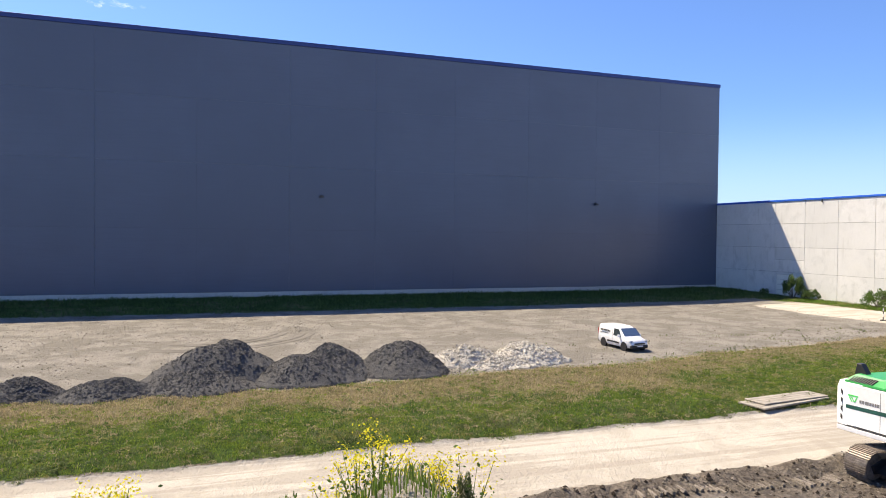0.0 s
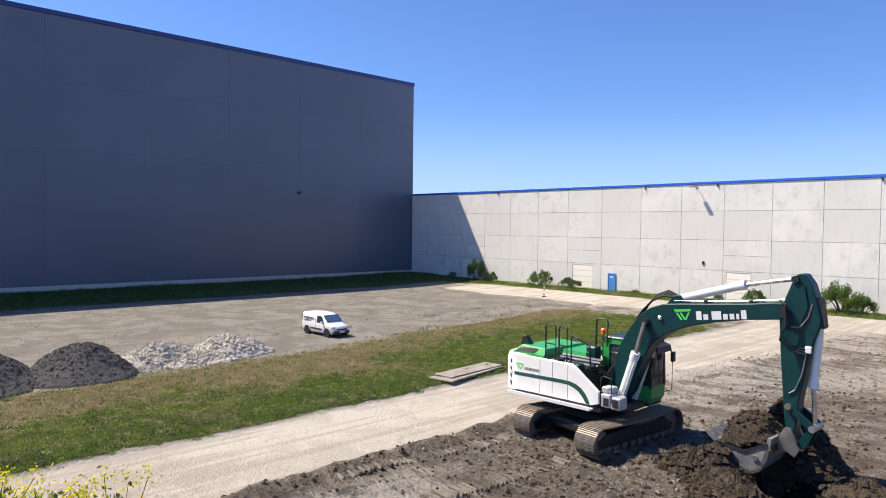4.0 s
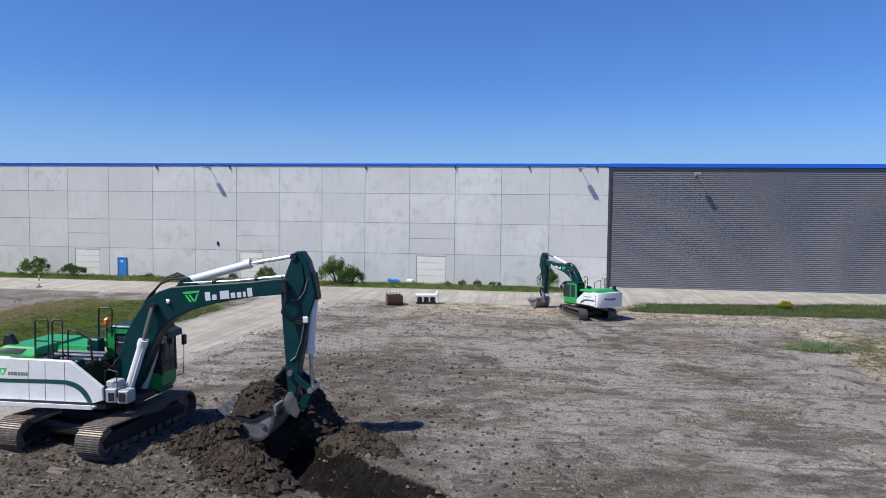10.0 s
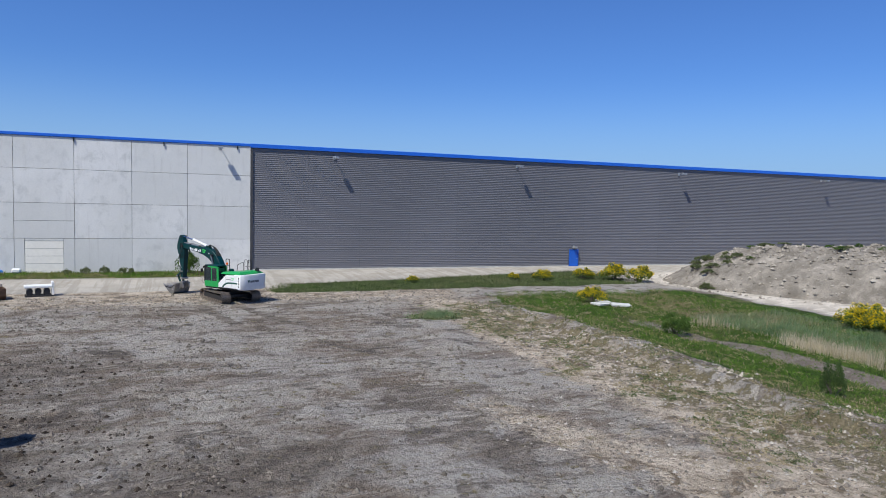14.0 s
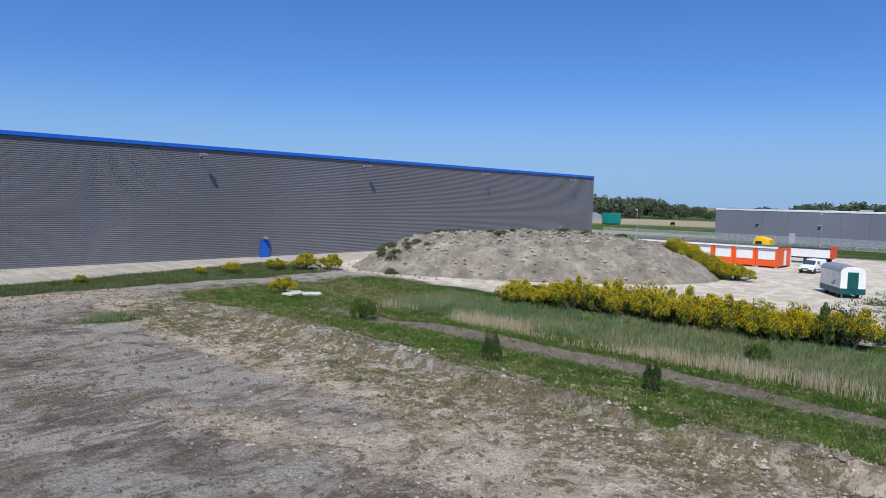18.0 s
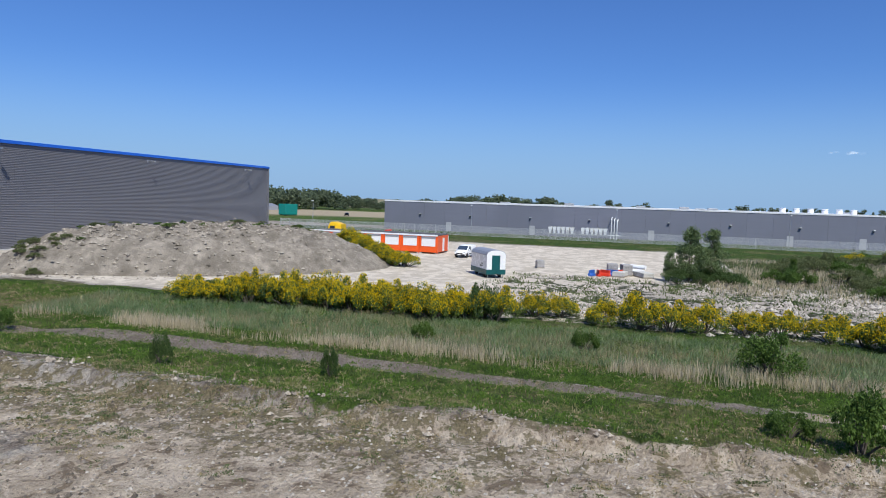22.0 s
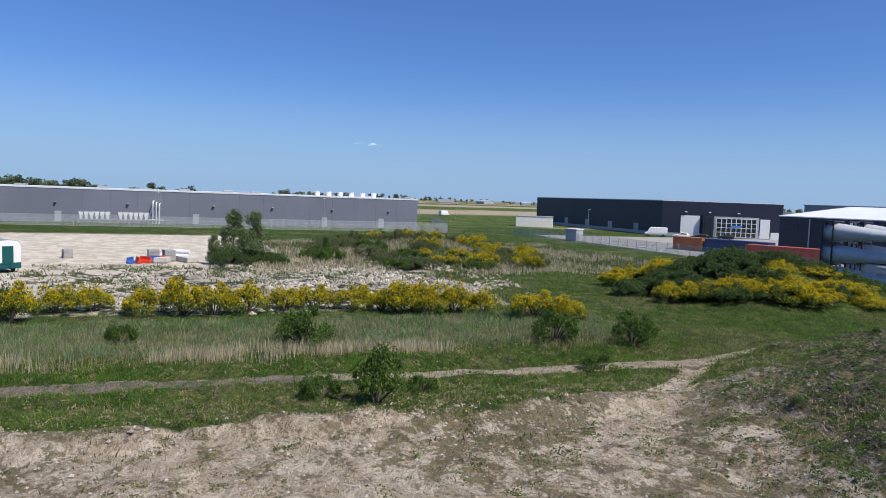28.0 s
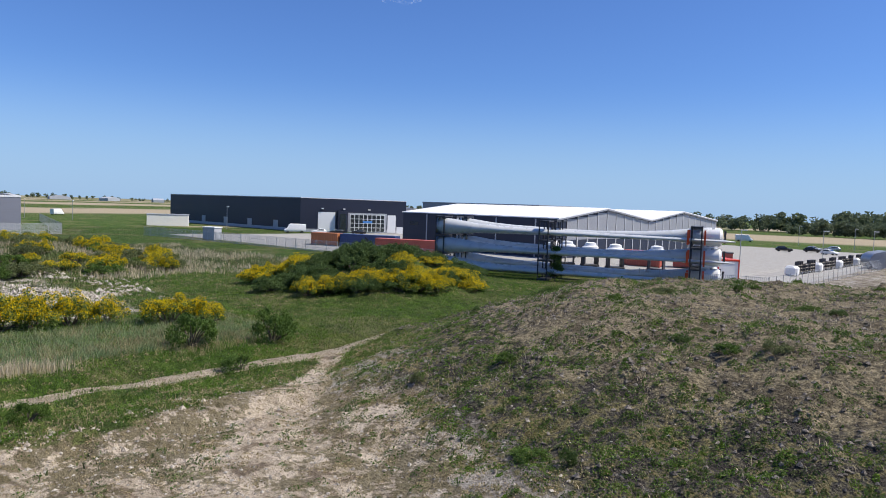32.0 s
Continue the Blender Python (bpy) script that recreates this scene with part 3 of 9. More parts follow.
def build_ground():
    ny, nx = X.shape
    idx = np.arange(nx * ny).reshape(ny, nx)
    faces = np.stack([idx[:-1, :-1], idx[:-1, 1:], idx[1:, 1:], idx[1:, :-1]], -1).reshape(-1, 4)
    data = bpy.data.meshes.new("ground")
    data.vertices.add(nx * ny), data.loops.add(faces.size), data.polygons.add(len(faces))
    data.vertices.foreach_set("co", np.stack([X, Y, Z], -1).ravel().astype(np.float32))
    data.loops.foreach_set("vertex_index", faces.ravel().astype(np.int32))
    data.polygons.foreach_set("loop_start", np.arange(0, faces.size, 4, dtype=np.int32))
    data.polygons.foreach_set("use_smooth", np.ones(len(faces), dtype=bool))
    data.update()
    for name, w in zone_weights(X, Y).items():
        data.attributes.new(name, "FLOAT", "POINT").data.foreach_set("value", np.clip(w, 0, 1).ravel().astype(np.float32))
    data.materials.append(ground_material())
    return tagged(new("ground", data), "bare earth, gravel, sand tracks and grass around a building site", "ground", kind="structure")


ground = build_ground()


def floor_at(x, y):
    return float(relief(x, y))

# ---- buildings ----
CONCRETE_Y, GREY_X, EAVE, SPLIT_X = 78.7, -91.3, 14.2, 7.8


def concrete_material():
    n = Nodes("concrete_panel")
    at = n.place()
    tone = n.random()
    big, blot, fine = n.noise(0.22, 4, 0.6), n.noise(0.8, 5, 0.68, n.place((1.0, 1.0, 0.8)), 0.3), n.noise(9.0, 3)
    run = n.noise(2.4, 3, 0.6, n.place((1.0, 1.0, 0.09)))
    c = n.mix(n.between(tone, 0, 1), (0.66, 0.66, 0.635), (0.75, 0.745, 0.72))
    c = n.mix(n.between(big, 0.35, 0.65, 0, 0.5), c, (0.62, 0.62, 0.59))
    c = n.mix(n.math("MULTIPLY", n.between(blot, 0.47, 0.70), n.between(tone, 0.2, 0.8, 0.1, 0.6)), c, (0.49, 0.495, 0.475))
    c = n.mix(n.math("MULTIPLY", n.between(run, 0.55, 0.75), 0.3), c, (0.45, 0.44, 0.41))
    c = n.mix(n.between(fine, 0.3, 0.7, 0, 0.12), c, (0.36, 0.36, 0.35))
    n.bump(n.noise(30, 2), 0.1, 0.01)
    return n.done(c, 0.85, 0, 0.3)


M_CONCRETE = concrete_material()
M_PALE = plain("pale_blockwork", (0.84, 0.81, 0.73), 0.8, vary=0.06)
M_BLUE_TRIM = plain("blue_coated_trim", (0.016, 0.13, 0.62), 0.4, vary=0.05)
M_NAVY_TRIM = plain("navy_coated_trim", (0.02, 0.045, 0.19), 0.4, vary=0.05)
M_JOINT = plain("joint_filler", (0.2, 0.2, 0.195), 0.9)


def grey_material(name, colour, grain_axis, rough=0.5):
    n = Nodes(name)
    big, fine = n.noise(0.07, 3), n.noise(1.0, 3, 0.5, n.place(grain_axis))
    c = n.mix(n.between(big, 0.35, 0.65), tuple(v * 0.93 for v in colour), tuple(v * 1.05 for v in colour))
    c = n.mix(n.between(n.random(), 0, 1, 0, 0.35), c, tuple(v * 0.9 for v in colour))
    c = n.mix(n.between(fine, 0.4, 0.7, 0, 0.3), c, tuple(v * 0.88 for v in colour))
    return n.done(c, rough, 0.0, 0.45)


M_TALL = grey_material("grey_flat_cladding", (0.108, 0.13, 0.185), (1.0, 0.25, 6.0), 0.3)
M_DARK = grey_material("dark_ribbed_cladding", (0.165, 0.165, 0.178), (0.3, 1.0, 5.0))
M_ROOF = plain("roof_membrane", (0.62, 0.62, 0.6), 0.7)
M_PLINTH = plain("plinth_concrete", (0.52, 0.51, 0.48), 0.85)
M_SEAM = plain("panel_seam", (0.05, 0.05, 0.055), 0.7)


def tall_hall():
    hall = thing("tall_warehouse", "tall windowless warehouse clad in plain grey panels with a blue roof edge", "warehouse", kind="structure")
    y0, y1, top = -150.0, CONCRETE_Y + 0.2, 33.5
    part("wall_core", Shape().box(GREY_X - 70, GREY_X - 0.12, y0, y1, 0.0, top - 0.3), M_SEAM, hall)
    part("roof", Shape().box(GREY_X - 70.2, GREY_X - 0.02, y0, y1, top - 0.3, top - 0.05), M_ROOF, hall)
    part("roof_edge", Shape().box(GREY_X - 0.12, GREY_X + 0.1, y0, y1 + 0.1, top - 0.55, top, 0.03), M_NAVY_TRIM, hall, "navy roof edge trim")
    part("plinth", Shape().box(GREY_X - 0.3, GREY_X + 0.03, y0, y1, -0.6, 0.95), M_PLINTH, hall, "pale concrete plinth")
    bands = [0.97, 9.0, 17.2, 25.2, top - 0.57]
    wide = 11.43
    sheet = {}
    for k, (a, b) in enumerate(zip(bands, bands[1:])):
        for i in range(20):
            y = y1 - (i + 1) * wide
            if k not in sheet:
                s = Shape().box(-0.11, 0.0, 0.006, wide - 0.006, a + 0.006, b - 0.006, 0.004)
                sheet[k] = s.mesh("cladding_panel", M_TALL)
            part("cladding_panel", sheet[k], None, hall, at=pose(GREY_X, y, 0))
    for y in (14.4, 55.9, -27.0):
        lamp = part("wall_lamp", Shape().box(GREY_X, GREY_X + 0.5, y - 0.05, y + 0.05, 13.55, 13.65).box(GREY_X + 0.3, GREY_X + 0.75, y - 0.28, y + 0.28, 13.3, 13.58, 0.05), M_SEAM, hall, "dark flood lamp")
    return hall


tall_hall()

JOINTS = [-91.2, -84.4, -79.1, -73.8, -68.5, -63.2, -57.9, -52.4, -46.6, -41.1, -35.8, -30.4, -25.2, -20.0, -14.7, -9.4, -4.1, 1.3, SPLIT_X]
LEVELS = [-0.4, 3.75, 7.3, 10.7, 13.9]


def concrete_hall():
    hall = thing("concrete_warehouse", "long warehouse wall of stained pale concrete panels under a blue roof edge", "warehouse", kind="structure")
    y = CONCRETE_Y
    part("wall_core", Shape().box(GREY_X - 60, SPLIT_X, y + 0.16, y + 60, -0.5, EAVE - 0.35), M_JOINT, hall)
    part("roof", Shape().box(GREY_X - 60, SPLIT_X, y + 0.1, y + 60, EAVE - 0.35, EAVE - 0.1), M_ROOF, hall)
    part("roof_edge", Shape().box(GREY_X + 0.12, SPLIT_X, y - 0.1, y + 0.12, EAVE - 0.3, EAVE, 0.03), M_BLUE_TRIM, hall, "bright blue roof edge trim")
    gates = {2: (-78.7, -75.1, 3.4), 6: (-57.0, -53.7, 3.5), 10: (-35.4, -32.6, 3.55), 14: (-13.8, -10.4, 3.5)}
    split = {6, 10, 14, 2}
    for i, (a, b) in enumerate(zip(JOINTS, JOINTS[1:])):
        for k, (lo, hi) in enumerate(zip(LEVELS, LEVELS[1:])):
            cuts = [(a, b, lo, hi)]
            if i in gates and k == 0:
                g0, g1, gt = gates[i]
                cuts = [(a, g0, lo, hi), (g1, b, lo, hi)] + [(g0, g1, gt, hi)]
            if i in split and k == 1:
                cuts = [(a, b, lo, (lo + hi) / 2), (a, b, (lo + hi) / 2, hi)]
            for c0, c1, d0, d1 in cuts:
                if c1 - c0 > 0.1:
                    part("concrete_panel", Shape().box(c0 + 0.017, c1 - 0.017, y, y + 0.15, d0 + 0.017, d1 - 0.017, 0.01), M_CONCRETE, hall)
    for g0, g1, gt in gates.values():
        gate = part("gate_infill", Shape().box(g0, g1, y + 0.08, y + 0.17, -0.3, gt), M_JOINT, hall, "pale block infill of a gateway")
        for k in range(5):
            h = (gt + 0.3) / 5
            part("block_course", Shape().box(g0 + 0.02, g1 - 0.02, y + 0.03, y + 0.1, -0.3 + k * h + 0.015, -0.3 + (k + 1) * h - 0.01, 0.01), M_PALE, gate)
    return hall


concrete_hall()


def ribbed_hall():
    hall = thing("ribbed_warehouse", "long low warehouse with dark grey horizontally ribbed cladding and bright blue roof edge", "warehouse", kind="structure")
    y, x0, x1 = CONCRETE_Y - 0.05, SPLIT_X + 0.02, 130.0
    part("wall_core", Shape().box(x0, x1 - 0.1, y + 0.12, y + 60, -0.3, EAVE - 0.3), M_SEAM, hall)
    part("roof", Shape().box(x0, x1, y + 0.05, y + 60, EAVE - 0.3, EAVE - 0.06), M_ROOF, hall)
    part("roof_edge", Shape().box(x0 - 0.05, x1 + 0.1, y - 0.12, y + 0.1, EAVE - 0.42, EAVE + 0.02, 0.03), M_BLUE_TRIM, hall, "bright blue roof edge trim")
    part("corner_trim", Shape().box(x0 - 0.02, x0 + 0.22, y - 0.07, y + 0.1, 0.1, EAVE - 0.5), M_SEAM, hall)
    part("corner_trim", Shape().box(x1 - 0.2, x1 + 0.06, y - 0.07, y + 60, 0.1, EAVE - 0.3), M_DARK, hall)
    part("plinth", Shape().box(x0, x1, y - 0.02, y + 0.11, -0.4, 0.42), M_PLINTH, hall, "pale concrete plinth")
    pitch, wide = 0.215, 6.1
    prof, z = [], 0.44
    while z < EAVE - 0.75:
        prof += [(0.0, z), (-0.03, z + 0.03), (-0.03, z + 0.11), (0.0, z + 0.14), (0.0, z + pitch)]
        z += pitch
    s = Shape()
    for a, b in zip(prof, prof[1:]):
        if b[1] > a[1]:
            s.add([(0.004, a[0], a[1]), (wide - 0.004, a[0], a[1]), (wide - 0.004, b[0], b[1]), (0.004, b[0], b[1])], [(0, 1, 2, 3)])
    top = prof[-1][1]
    s.add([(0, 0.0, top), (wide, 0.0, top), (wide, 0.0, EAVE - 0.46), (0, 0.0, EAVE - 0.46)], [(0, 1, 2, 3)])
    sheet = s.mesh("cladding_sheet", M_DARK)
    k = 0
    while x0 + 0.22 + k * wide < x1 - 0.3:
        part("cladding_sheet", sheet, None, hall, at=pose(x0 + 0.2 + k * wide, y + 0.1, 0))
        k += 1
    return hall


ribbed_hall()

# ---- machines ----
M_WHITE = plain("white_machine_paint", (0.80, 0.80, 0.78), 0.35, vary=0.05)
M_GREEN = plain("bright_green_paint", (0.022, 0.31, 0.075), 0.35, vary=0.1)
M_PETROL = plain("petrol_green_paint", (0.0012, 0.036, 0.04), 0.42, vary=0.15, specular=0.3)
M_DARKGREEN = plain("dark_green_stripe", (0.01, 0.075, 0.06), 0.4)
M_LIME = plain("lime_green_marking", (0.06, 0.62, 0.12), 0.45)
M_BLACK = plain("black_painted_steel", (0.018, 0.018, 0.02), 0.5, vary=0.3)
M_RUBBER = plain("black_rubber", (0.016, 0.016, 0.016), 0.75, vary=0.3)
M_STEEL = plain("bare_steel", (0.42, 0.40, 0.38), 0.38, 0.85, vary=0.2)
M_CHROME = plain("chrome_rod", (0.75, 0.76, 0.78), 0.15, 1.0, vary=0.04)
M_SHOE = plain("worn_track_steel", (0.24, 0.20, 0.165), 0.55, 0.45, vary=0.45, scale=6)
M_BUCKET = plain("scoured_bucket_steel", (0.24, 0.235, 0.23), 0.5, 0.45, vary=0.4)
M_LENS = plain("lamp_glass", (0.55, 0.57, 0.58), 0.15)
M_ORANGE = plain("orange_lens", (0.85, 0.13, 0.01), 0.25)
M_STEPBOX = plain("grey_step_paint", (0.42, 0.43, 0.44), 0.5, vary=0.15)
M_SILVER = plain("silver_cylinder_paint", (0.72, 0.73, 0.74), 0.35, vary=0.08)


def glass_material():
    n = Nodes("tinted_glass")
    n.put(n.shader.inputs["Transmission Weight"], 0.35)
    return n.done((0.05, 0.065, 0.07), 0.06, 0.0, 0.6)


M_GLASS = glass_material()


def track(parent, side, gauge, wide, long, high):
    """One crawler: frame, sprocket, idler, rollers and its ring of shoes."""
    y = side * gauge / 2
    r = high / 2
    half = long / 2 - r
    body = part("track_frame", Shape().prism([(-half, r - 0.24), (half, r - 0.24), (half + 0.1, r + 0.02), (half - 0.3, r + 0.22), (-half + 0.3, r + 0.22), (-half - 0.1, r + 0.02)], y - 0.24, y + 0.24, edge=0.03), M_BLACK, parent, "mud-caked crawler frame")
    part("sprocket", Shape().wheel((-half, y - 0.2, r), (0, 1, 0), [(0.05, 0), (r - 0.13, 0), (r - 0.13, 0.4), (0.05, 0.4)], 18), M_SHOE, body)
    part("idler", Shape().wheel((half, y - 0.2, r), (0, 1, 0), [(0.05, 0), (r - 0.13, 0), (r - 0.13, 0.4), (0.05, 0.4)], 18), M_SHOE, body)
    for k in range(8):
        x = -half + 0.45 + k * (2 * half - 0.9) / 7
        part("roller", Shape().wheel((x, y - 0.22, 0.26), (0, 1, 0), [(0.03, 0), (0.17, 0), (0.17, 0.44), (0.03, 0.44)], 12), M_SHOE, body)
    shoe = Shape().box(-0.098, 0.098, -wide / 2, wide / 2, -0.05, -0.02)
    for x in (-0.075, 0.0, 0.075):
        shoe.box(x - 0.012, x + 0.012, -wide / 2, wide / 2, -0.02, 0.022)
    data = shoe.mesh("track_shoe", M_SHOE)
    round_way = 4 * half + 2 * math.pi * (r - 0.03)
    count = int(round_way / 0.205)
    for k in range(count):
        s = k * round_way / count
        if s < 2 * half:
            x, z, a = -half + s, high - 0.025 - 0.06 * math.sin(math.pi * s / (2 * half)), 0
        elif s < 2 * half + math.pi * (r - 0.03):
            q = (s - 2 * half) / (r - 0.03)
            x, z, a = half + (r - 0.025) * math.sin(q), r + (r - 0.025) * math.cos(q), math.degrees(q)
        elif s < 4 * half + math.pi * (r - 0.03):
            x, z, a = half - (s - 2 * half - math.pi * (r - 0.03)), 0.025, 180
        else:
            q = (s - 4 * half - math.pi * (r - 0.03)) / (r - 0.03)
            x, z, a = -half - (r - 0.025) * math.sin(q), r - (r - 0.025) * math.cos(q), 180 + math.degrees(q)
        part("track_shoe", data, None, body, at=pose(x, y, z, 0, a, 0))


def bars(shape, x, z, y, widths, high, gap, side=-1):
    """Marks the size of lettering, on a plane that faces along y."""
    for w in widths:
        shape.box(x, x + w, min(y, y + side * 0.006), max(y, y + side * 0.006), z, z + high)
        x += w + gap
    return shape


def emblem(x, z, s, y, side=-1):
    """A downward wedge with two gaps, on a plane that faces along y."""
    a, b = min(y, y + side * 0.006), max(y, y + side * 0.006)
    q = Shape().prism([(x, z + s), (x + 1.7 * s, z + s), (x + 1.6 * s, z + 0.78 * s), (x + 0.1 * s, z + 0.78 * s)], a, b)
    for k in (0.18, 0.55, 0.92):
        q.prism([(x + k * s, z + 0.68 * s), (x + (k + 0.2) * s, z + 0.68 * s), (x + (k + 0.62) * s, z), (x + (k + 0.42) * s, z)] if k < 0.9 else [(x + 1.38 * s, z + 0.68 * s), (x + 1.56 * s, z + 0.68 * s), (x + 1.2 * s, z), (x + 1.02 * s, z)], a, b)
    return q


def excavator(label, at, turned, bucket_drop=0.0, load=True):
    """at: the middle of the crawlers on the ground, pointing along them, with its size; turned: degrees from the crawlers to the boom."""
    ex = thing("excavator", label, "excavator", at, group="crawler excavators")
    turn = pose(0, 0, 0, 0, 0, turned)
    for side in (-1, 1):
        track(ex, side, 2.85, 0.82, 5.05, 1.08)
    frame_ = Shape().box(-1.5, 1.5, -1.2, 1.2, 0.45, 0.8, 0.08).box(-0.9, 0.9, -0.9, 0.9, 0.75, 1.05, 0.05)
    for y in (-1.15, 0.8):
        frame_.prism([(-2.0, 0.4), (-1.2, 0.8), (1.2, 0.8), (2.0, 0.4)], y, y + 0.35)
    part("undercarriage", frame_, M_BLACK, ex)
    part("turntable", Shape().wheel((0, 0, 1.04), (0, 0, 1), [(0.1, 0), (0.75, 0), (0.75, 0.28), (0.1, 0.28)], 28), M_BLACK, ex)
    up = part("upper_deck", Shape().box(-2.8, 1.0, -1.46, 1.44, 1.3, 1.48, 0.02).box(0.9, 1.6, -0.75, 0.4, 1.3, 1.5, 0.03), M_BLACK, ex, at=turn)
    sub = lambda name, shape, mat, label="", smooth=False: part(name, shape, mat, up, label, smooth)
    sub("walkway", Shape().box(-2.8, 0.75, -1.74, -1.5, 1.36, 1.43, 0.015).box(-2.8, 0.75, -1.76, -1.73, 1.36, 1.5, 0.01), M_SILVER, "pale grey side step")
    for s in (-1, 1):
        y0, y1 = (-1.52, -1.38) if s < 0 else (1.38, 1.52)
        prof = [(-2.8, 1.5), (0.64, 1.5), (0.97, 1.6), (0.95, 2.0), (-0.02, 2.72), (-0.16, 2.79), (-2.8, 2.81)] if s < 0 else [(-2.8, 1.5), (-0.2, 1.5), (-0.2, 1.9), (-0.95, 2.55), (-1.15, 2.72), (-2.8, 2.81)]
        sub("side_panel", Shape().prism(prof, y0, y1, edge=0.025), M_WHITE, "white side panel")
        yy = y0 if s < 0 else y1
        cover = lambda a, b: (min(yy + s * a, yy + s * b), max(yy + s * a, yy + s * b))
        over = [(-2.8, 2.15), (-0.6, 2.19), (-0.2, 2.18), (0.06, 2.12), (0.26, 2.02), (0.42, 1.87), (0.54, 1.7), (0.62, 1.52)] if s < 0 else [(-2.8, 2.1), (-1.6, 2.08), (-1.2, 2.0), (-0.85, 1.78), (-0.7, 1.55)]
        under = [(-2.8, 2.03), (-0.6, 2.06), (-0.26, 2.05), (-0.02, 1.98), (0.15, 1.89), (0.29, 1.76), (0.39, 1.63), (0.46, 1.52)] if s < 0 else [(-2.8, 1.95), (-1.65, 1.93), (-1.3, 1.86), (-1.02, 1.68), (-0.9, 1.55)]
        stripe = Shape()
        for a, b, c, d in zip(over, over[1:], under[1:], under):
            stripe.prism([a, b, c, d], *cover(0, 0.006))
        sub("stripe", stripe, M_DARKGREEN, "dark green stripe")
        sub("panel_logo", emblem(-2.62 if s < 0 else -2.3, 2.27, 0.22, yy + s * 0.001, s), M_LIME, "green emblem")
        sub("panel_marking", bars(Shape(), -2.2 if s < 0 else -1.9, 2.28, yy + s * 0.001, [0.07, 0.07, 0.13, 0.07, 0.07, 0.05, 0.07], 0.1, 0.022, s), M_JOINT, "dark lettering-sized bars")
        for x in (-1.5, -0.95, -0.3) if s < 0 else (-1.9, -1.2):
            sub("panel_gap", Shape().box(x - 0.007, x + 0.007, *cover(0, 0.005), 1.53, 2.74), M_JOINT)
        sub("panel_foot", Shape().box(-2.78, 0.6 if s < 0 else -0.25, *cover(-0.02, 0.003), 1.44, 1.5), M_BLACK)
    ring = []
    for z, k in ((1.36, 0.93), (1.48, 1.0), (2.68, 1.0), (2.84, 0.95)):
        ring.append([(-2.75 - 0.55 * k * math.cos(a) ** 0.5, 1.53 * k * math.sin(a), z) for a in np.linspace(-math.pi / 2, math.pi / 2, 13)] + [(-2.2, 1.5 * k, z), (-2.2, -1.5 * k, z)])
    sub("counterweight", Shape().rings(ring), M_WHITE, "rounded white counterweight", True)
    for s in (-1, 1):
        for k in range(4):
            z = 1.62 + 0.27 * k
            sub("warning_stripe", Shape().add([(-2.8, s * 1.545, z), (-2.98, s * 1.46, z + 0.12), (-2.98, s * 1.46, z + 0.26), (-2.8, s * 1.545, z + 0.14), (-2.8, s * 1.50, z), (-2.98, s * 1.42, z + 0.12), (-2.98, s * 1.42, z + 0.26), (-2.8, s * 1.50, z + 0.14)], [(0, 1, 2, 3), (4, 7, 6, 5), (0, 4, 5, 1), (1, 5, 6, 2), (2, 6, 7, 3), (3, 7, 4, 0)]), M_BLACK, "black warning stripe")
    rear = Shape()
    y = 0.55
    for w in (0.1, 0.1, 0.18, 0.1, 0.1, 0.08, 0.1):
        rear.box(-3.325, -3.2, y - w, y, 2.1, 2.3)
        y -= w + 0.035
    sub("rear_marking", rear, M_JOINT, "dark lettering-sized bars")
    sub("rear_logo", Shape().prism([(-0.9, 2.34), (-0.6, 2.34), (-0.75, 2.06)], -0.006, 0.006, pose(-3.318, 0, 0) @ pose(0, 0, 0, 0, 0, 90) @ Matrix.Diagonal((-1, 1, 1, 1))), M_DARKGREEN, "dark green emblem")
    hood = Shape()
    hood.rings([[(-2.84, -1.4, 2.82), (-1.42, -1.4, 2.82), (-1.42, 1.36, 2.82), (-2.84, 1.36, 2.82)], [(-2.84, -1.4, 2.9), (-1.42, -1.4, 2.88), (-1.42, 1.36, 2.88), (-2.84, 1.36, 2.9)], [(-2.62, -1.12, 3.12), (-1.5, -1.1, 3.08), (-1.5, 1.15, 3.06), (-2.62, 1.15, 3.1)]])
    sub("engine_hood", hood, M_GREEN, "bright green engine hood")
    sub("rear_hood", Shape().rings([[(-1.4, -0.3, 2.8), (-0.35, -0.3, 2.8), (-0.35, 1.34, 2.8), (-1.4, 1.34, 2.8)], [(-1.4, -0.25, 3.0), (-0.42, -0.25, 2.98), (-0.42, 1.2, 2.98), (-1.4, 1.2, 3.0)]]), M_GREEN, "bright green engine hood")
    for k in range(10):
        x = -2.7 + 0.085 * k
        sub("hood_slot", Shape().add([(x, -1.405, 2.92), (x + 0.045, -1.405, 2.92), (x + 0.10, -1.2, 3.06), (x + 0.055, -1.2, 3.06), (x, -1.36, 2.86), (x + 0.045, -1.36, 2.86), (x + 0.10, -1.16, 3.02), (x + 0.055, -1.16, 3.02)], [(0, 1, 2, 3), (4, 7, 6, 5), (0, 4, 5, 1), (1, 5, 6, 2), (2, 6, 7, 3), (3, 7, 4, 0)]), M_BLACK)
    sub("exhaust", Shape().prism([(-2.86, 3.05), (-2.38, 3.05), (-2.62, 3.42), (-2.78, 3.42)], -0.95, -0.72, edge=0.02), M_BLACK, "black exhaust cowl")
    deck = Shape().box(-1.42, 0.1, -1.36, 0.42, 1.5, 2.55, 0.04).box(0.1, 0.7, -1.3, -0.8, 1.5, 1.9, 0.03)
    deck.box(-1.38, -0.9, -1.3, -0.5, 2.55, 2.8, 0.03).box(-0.75, -0.35, -1.28, -0.75, 2.55, 2.74, 0.03)
    sub("engine_deck", deck, M_BLACK, "dark engine deck")
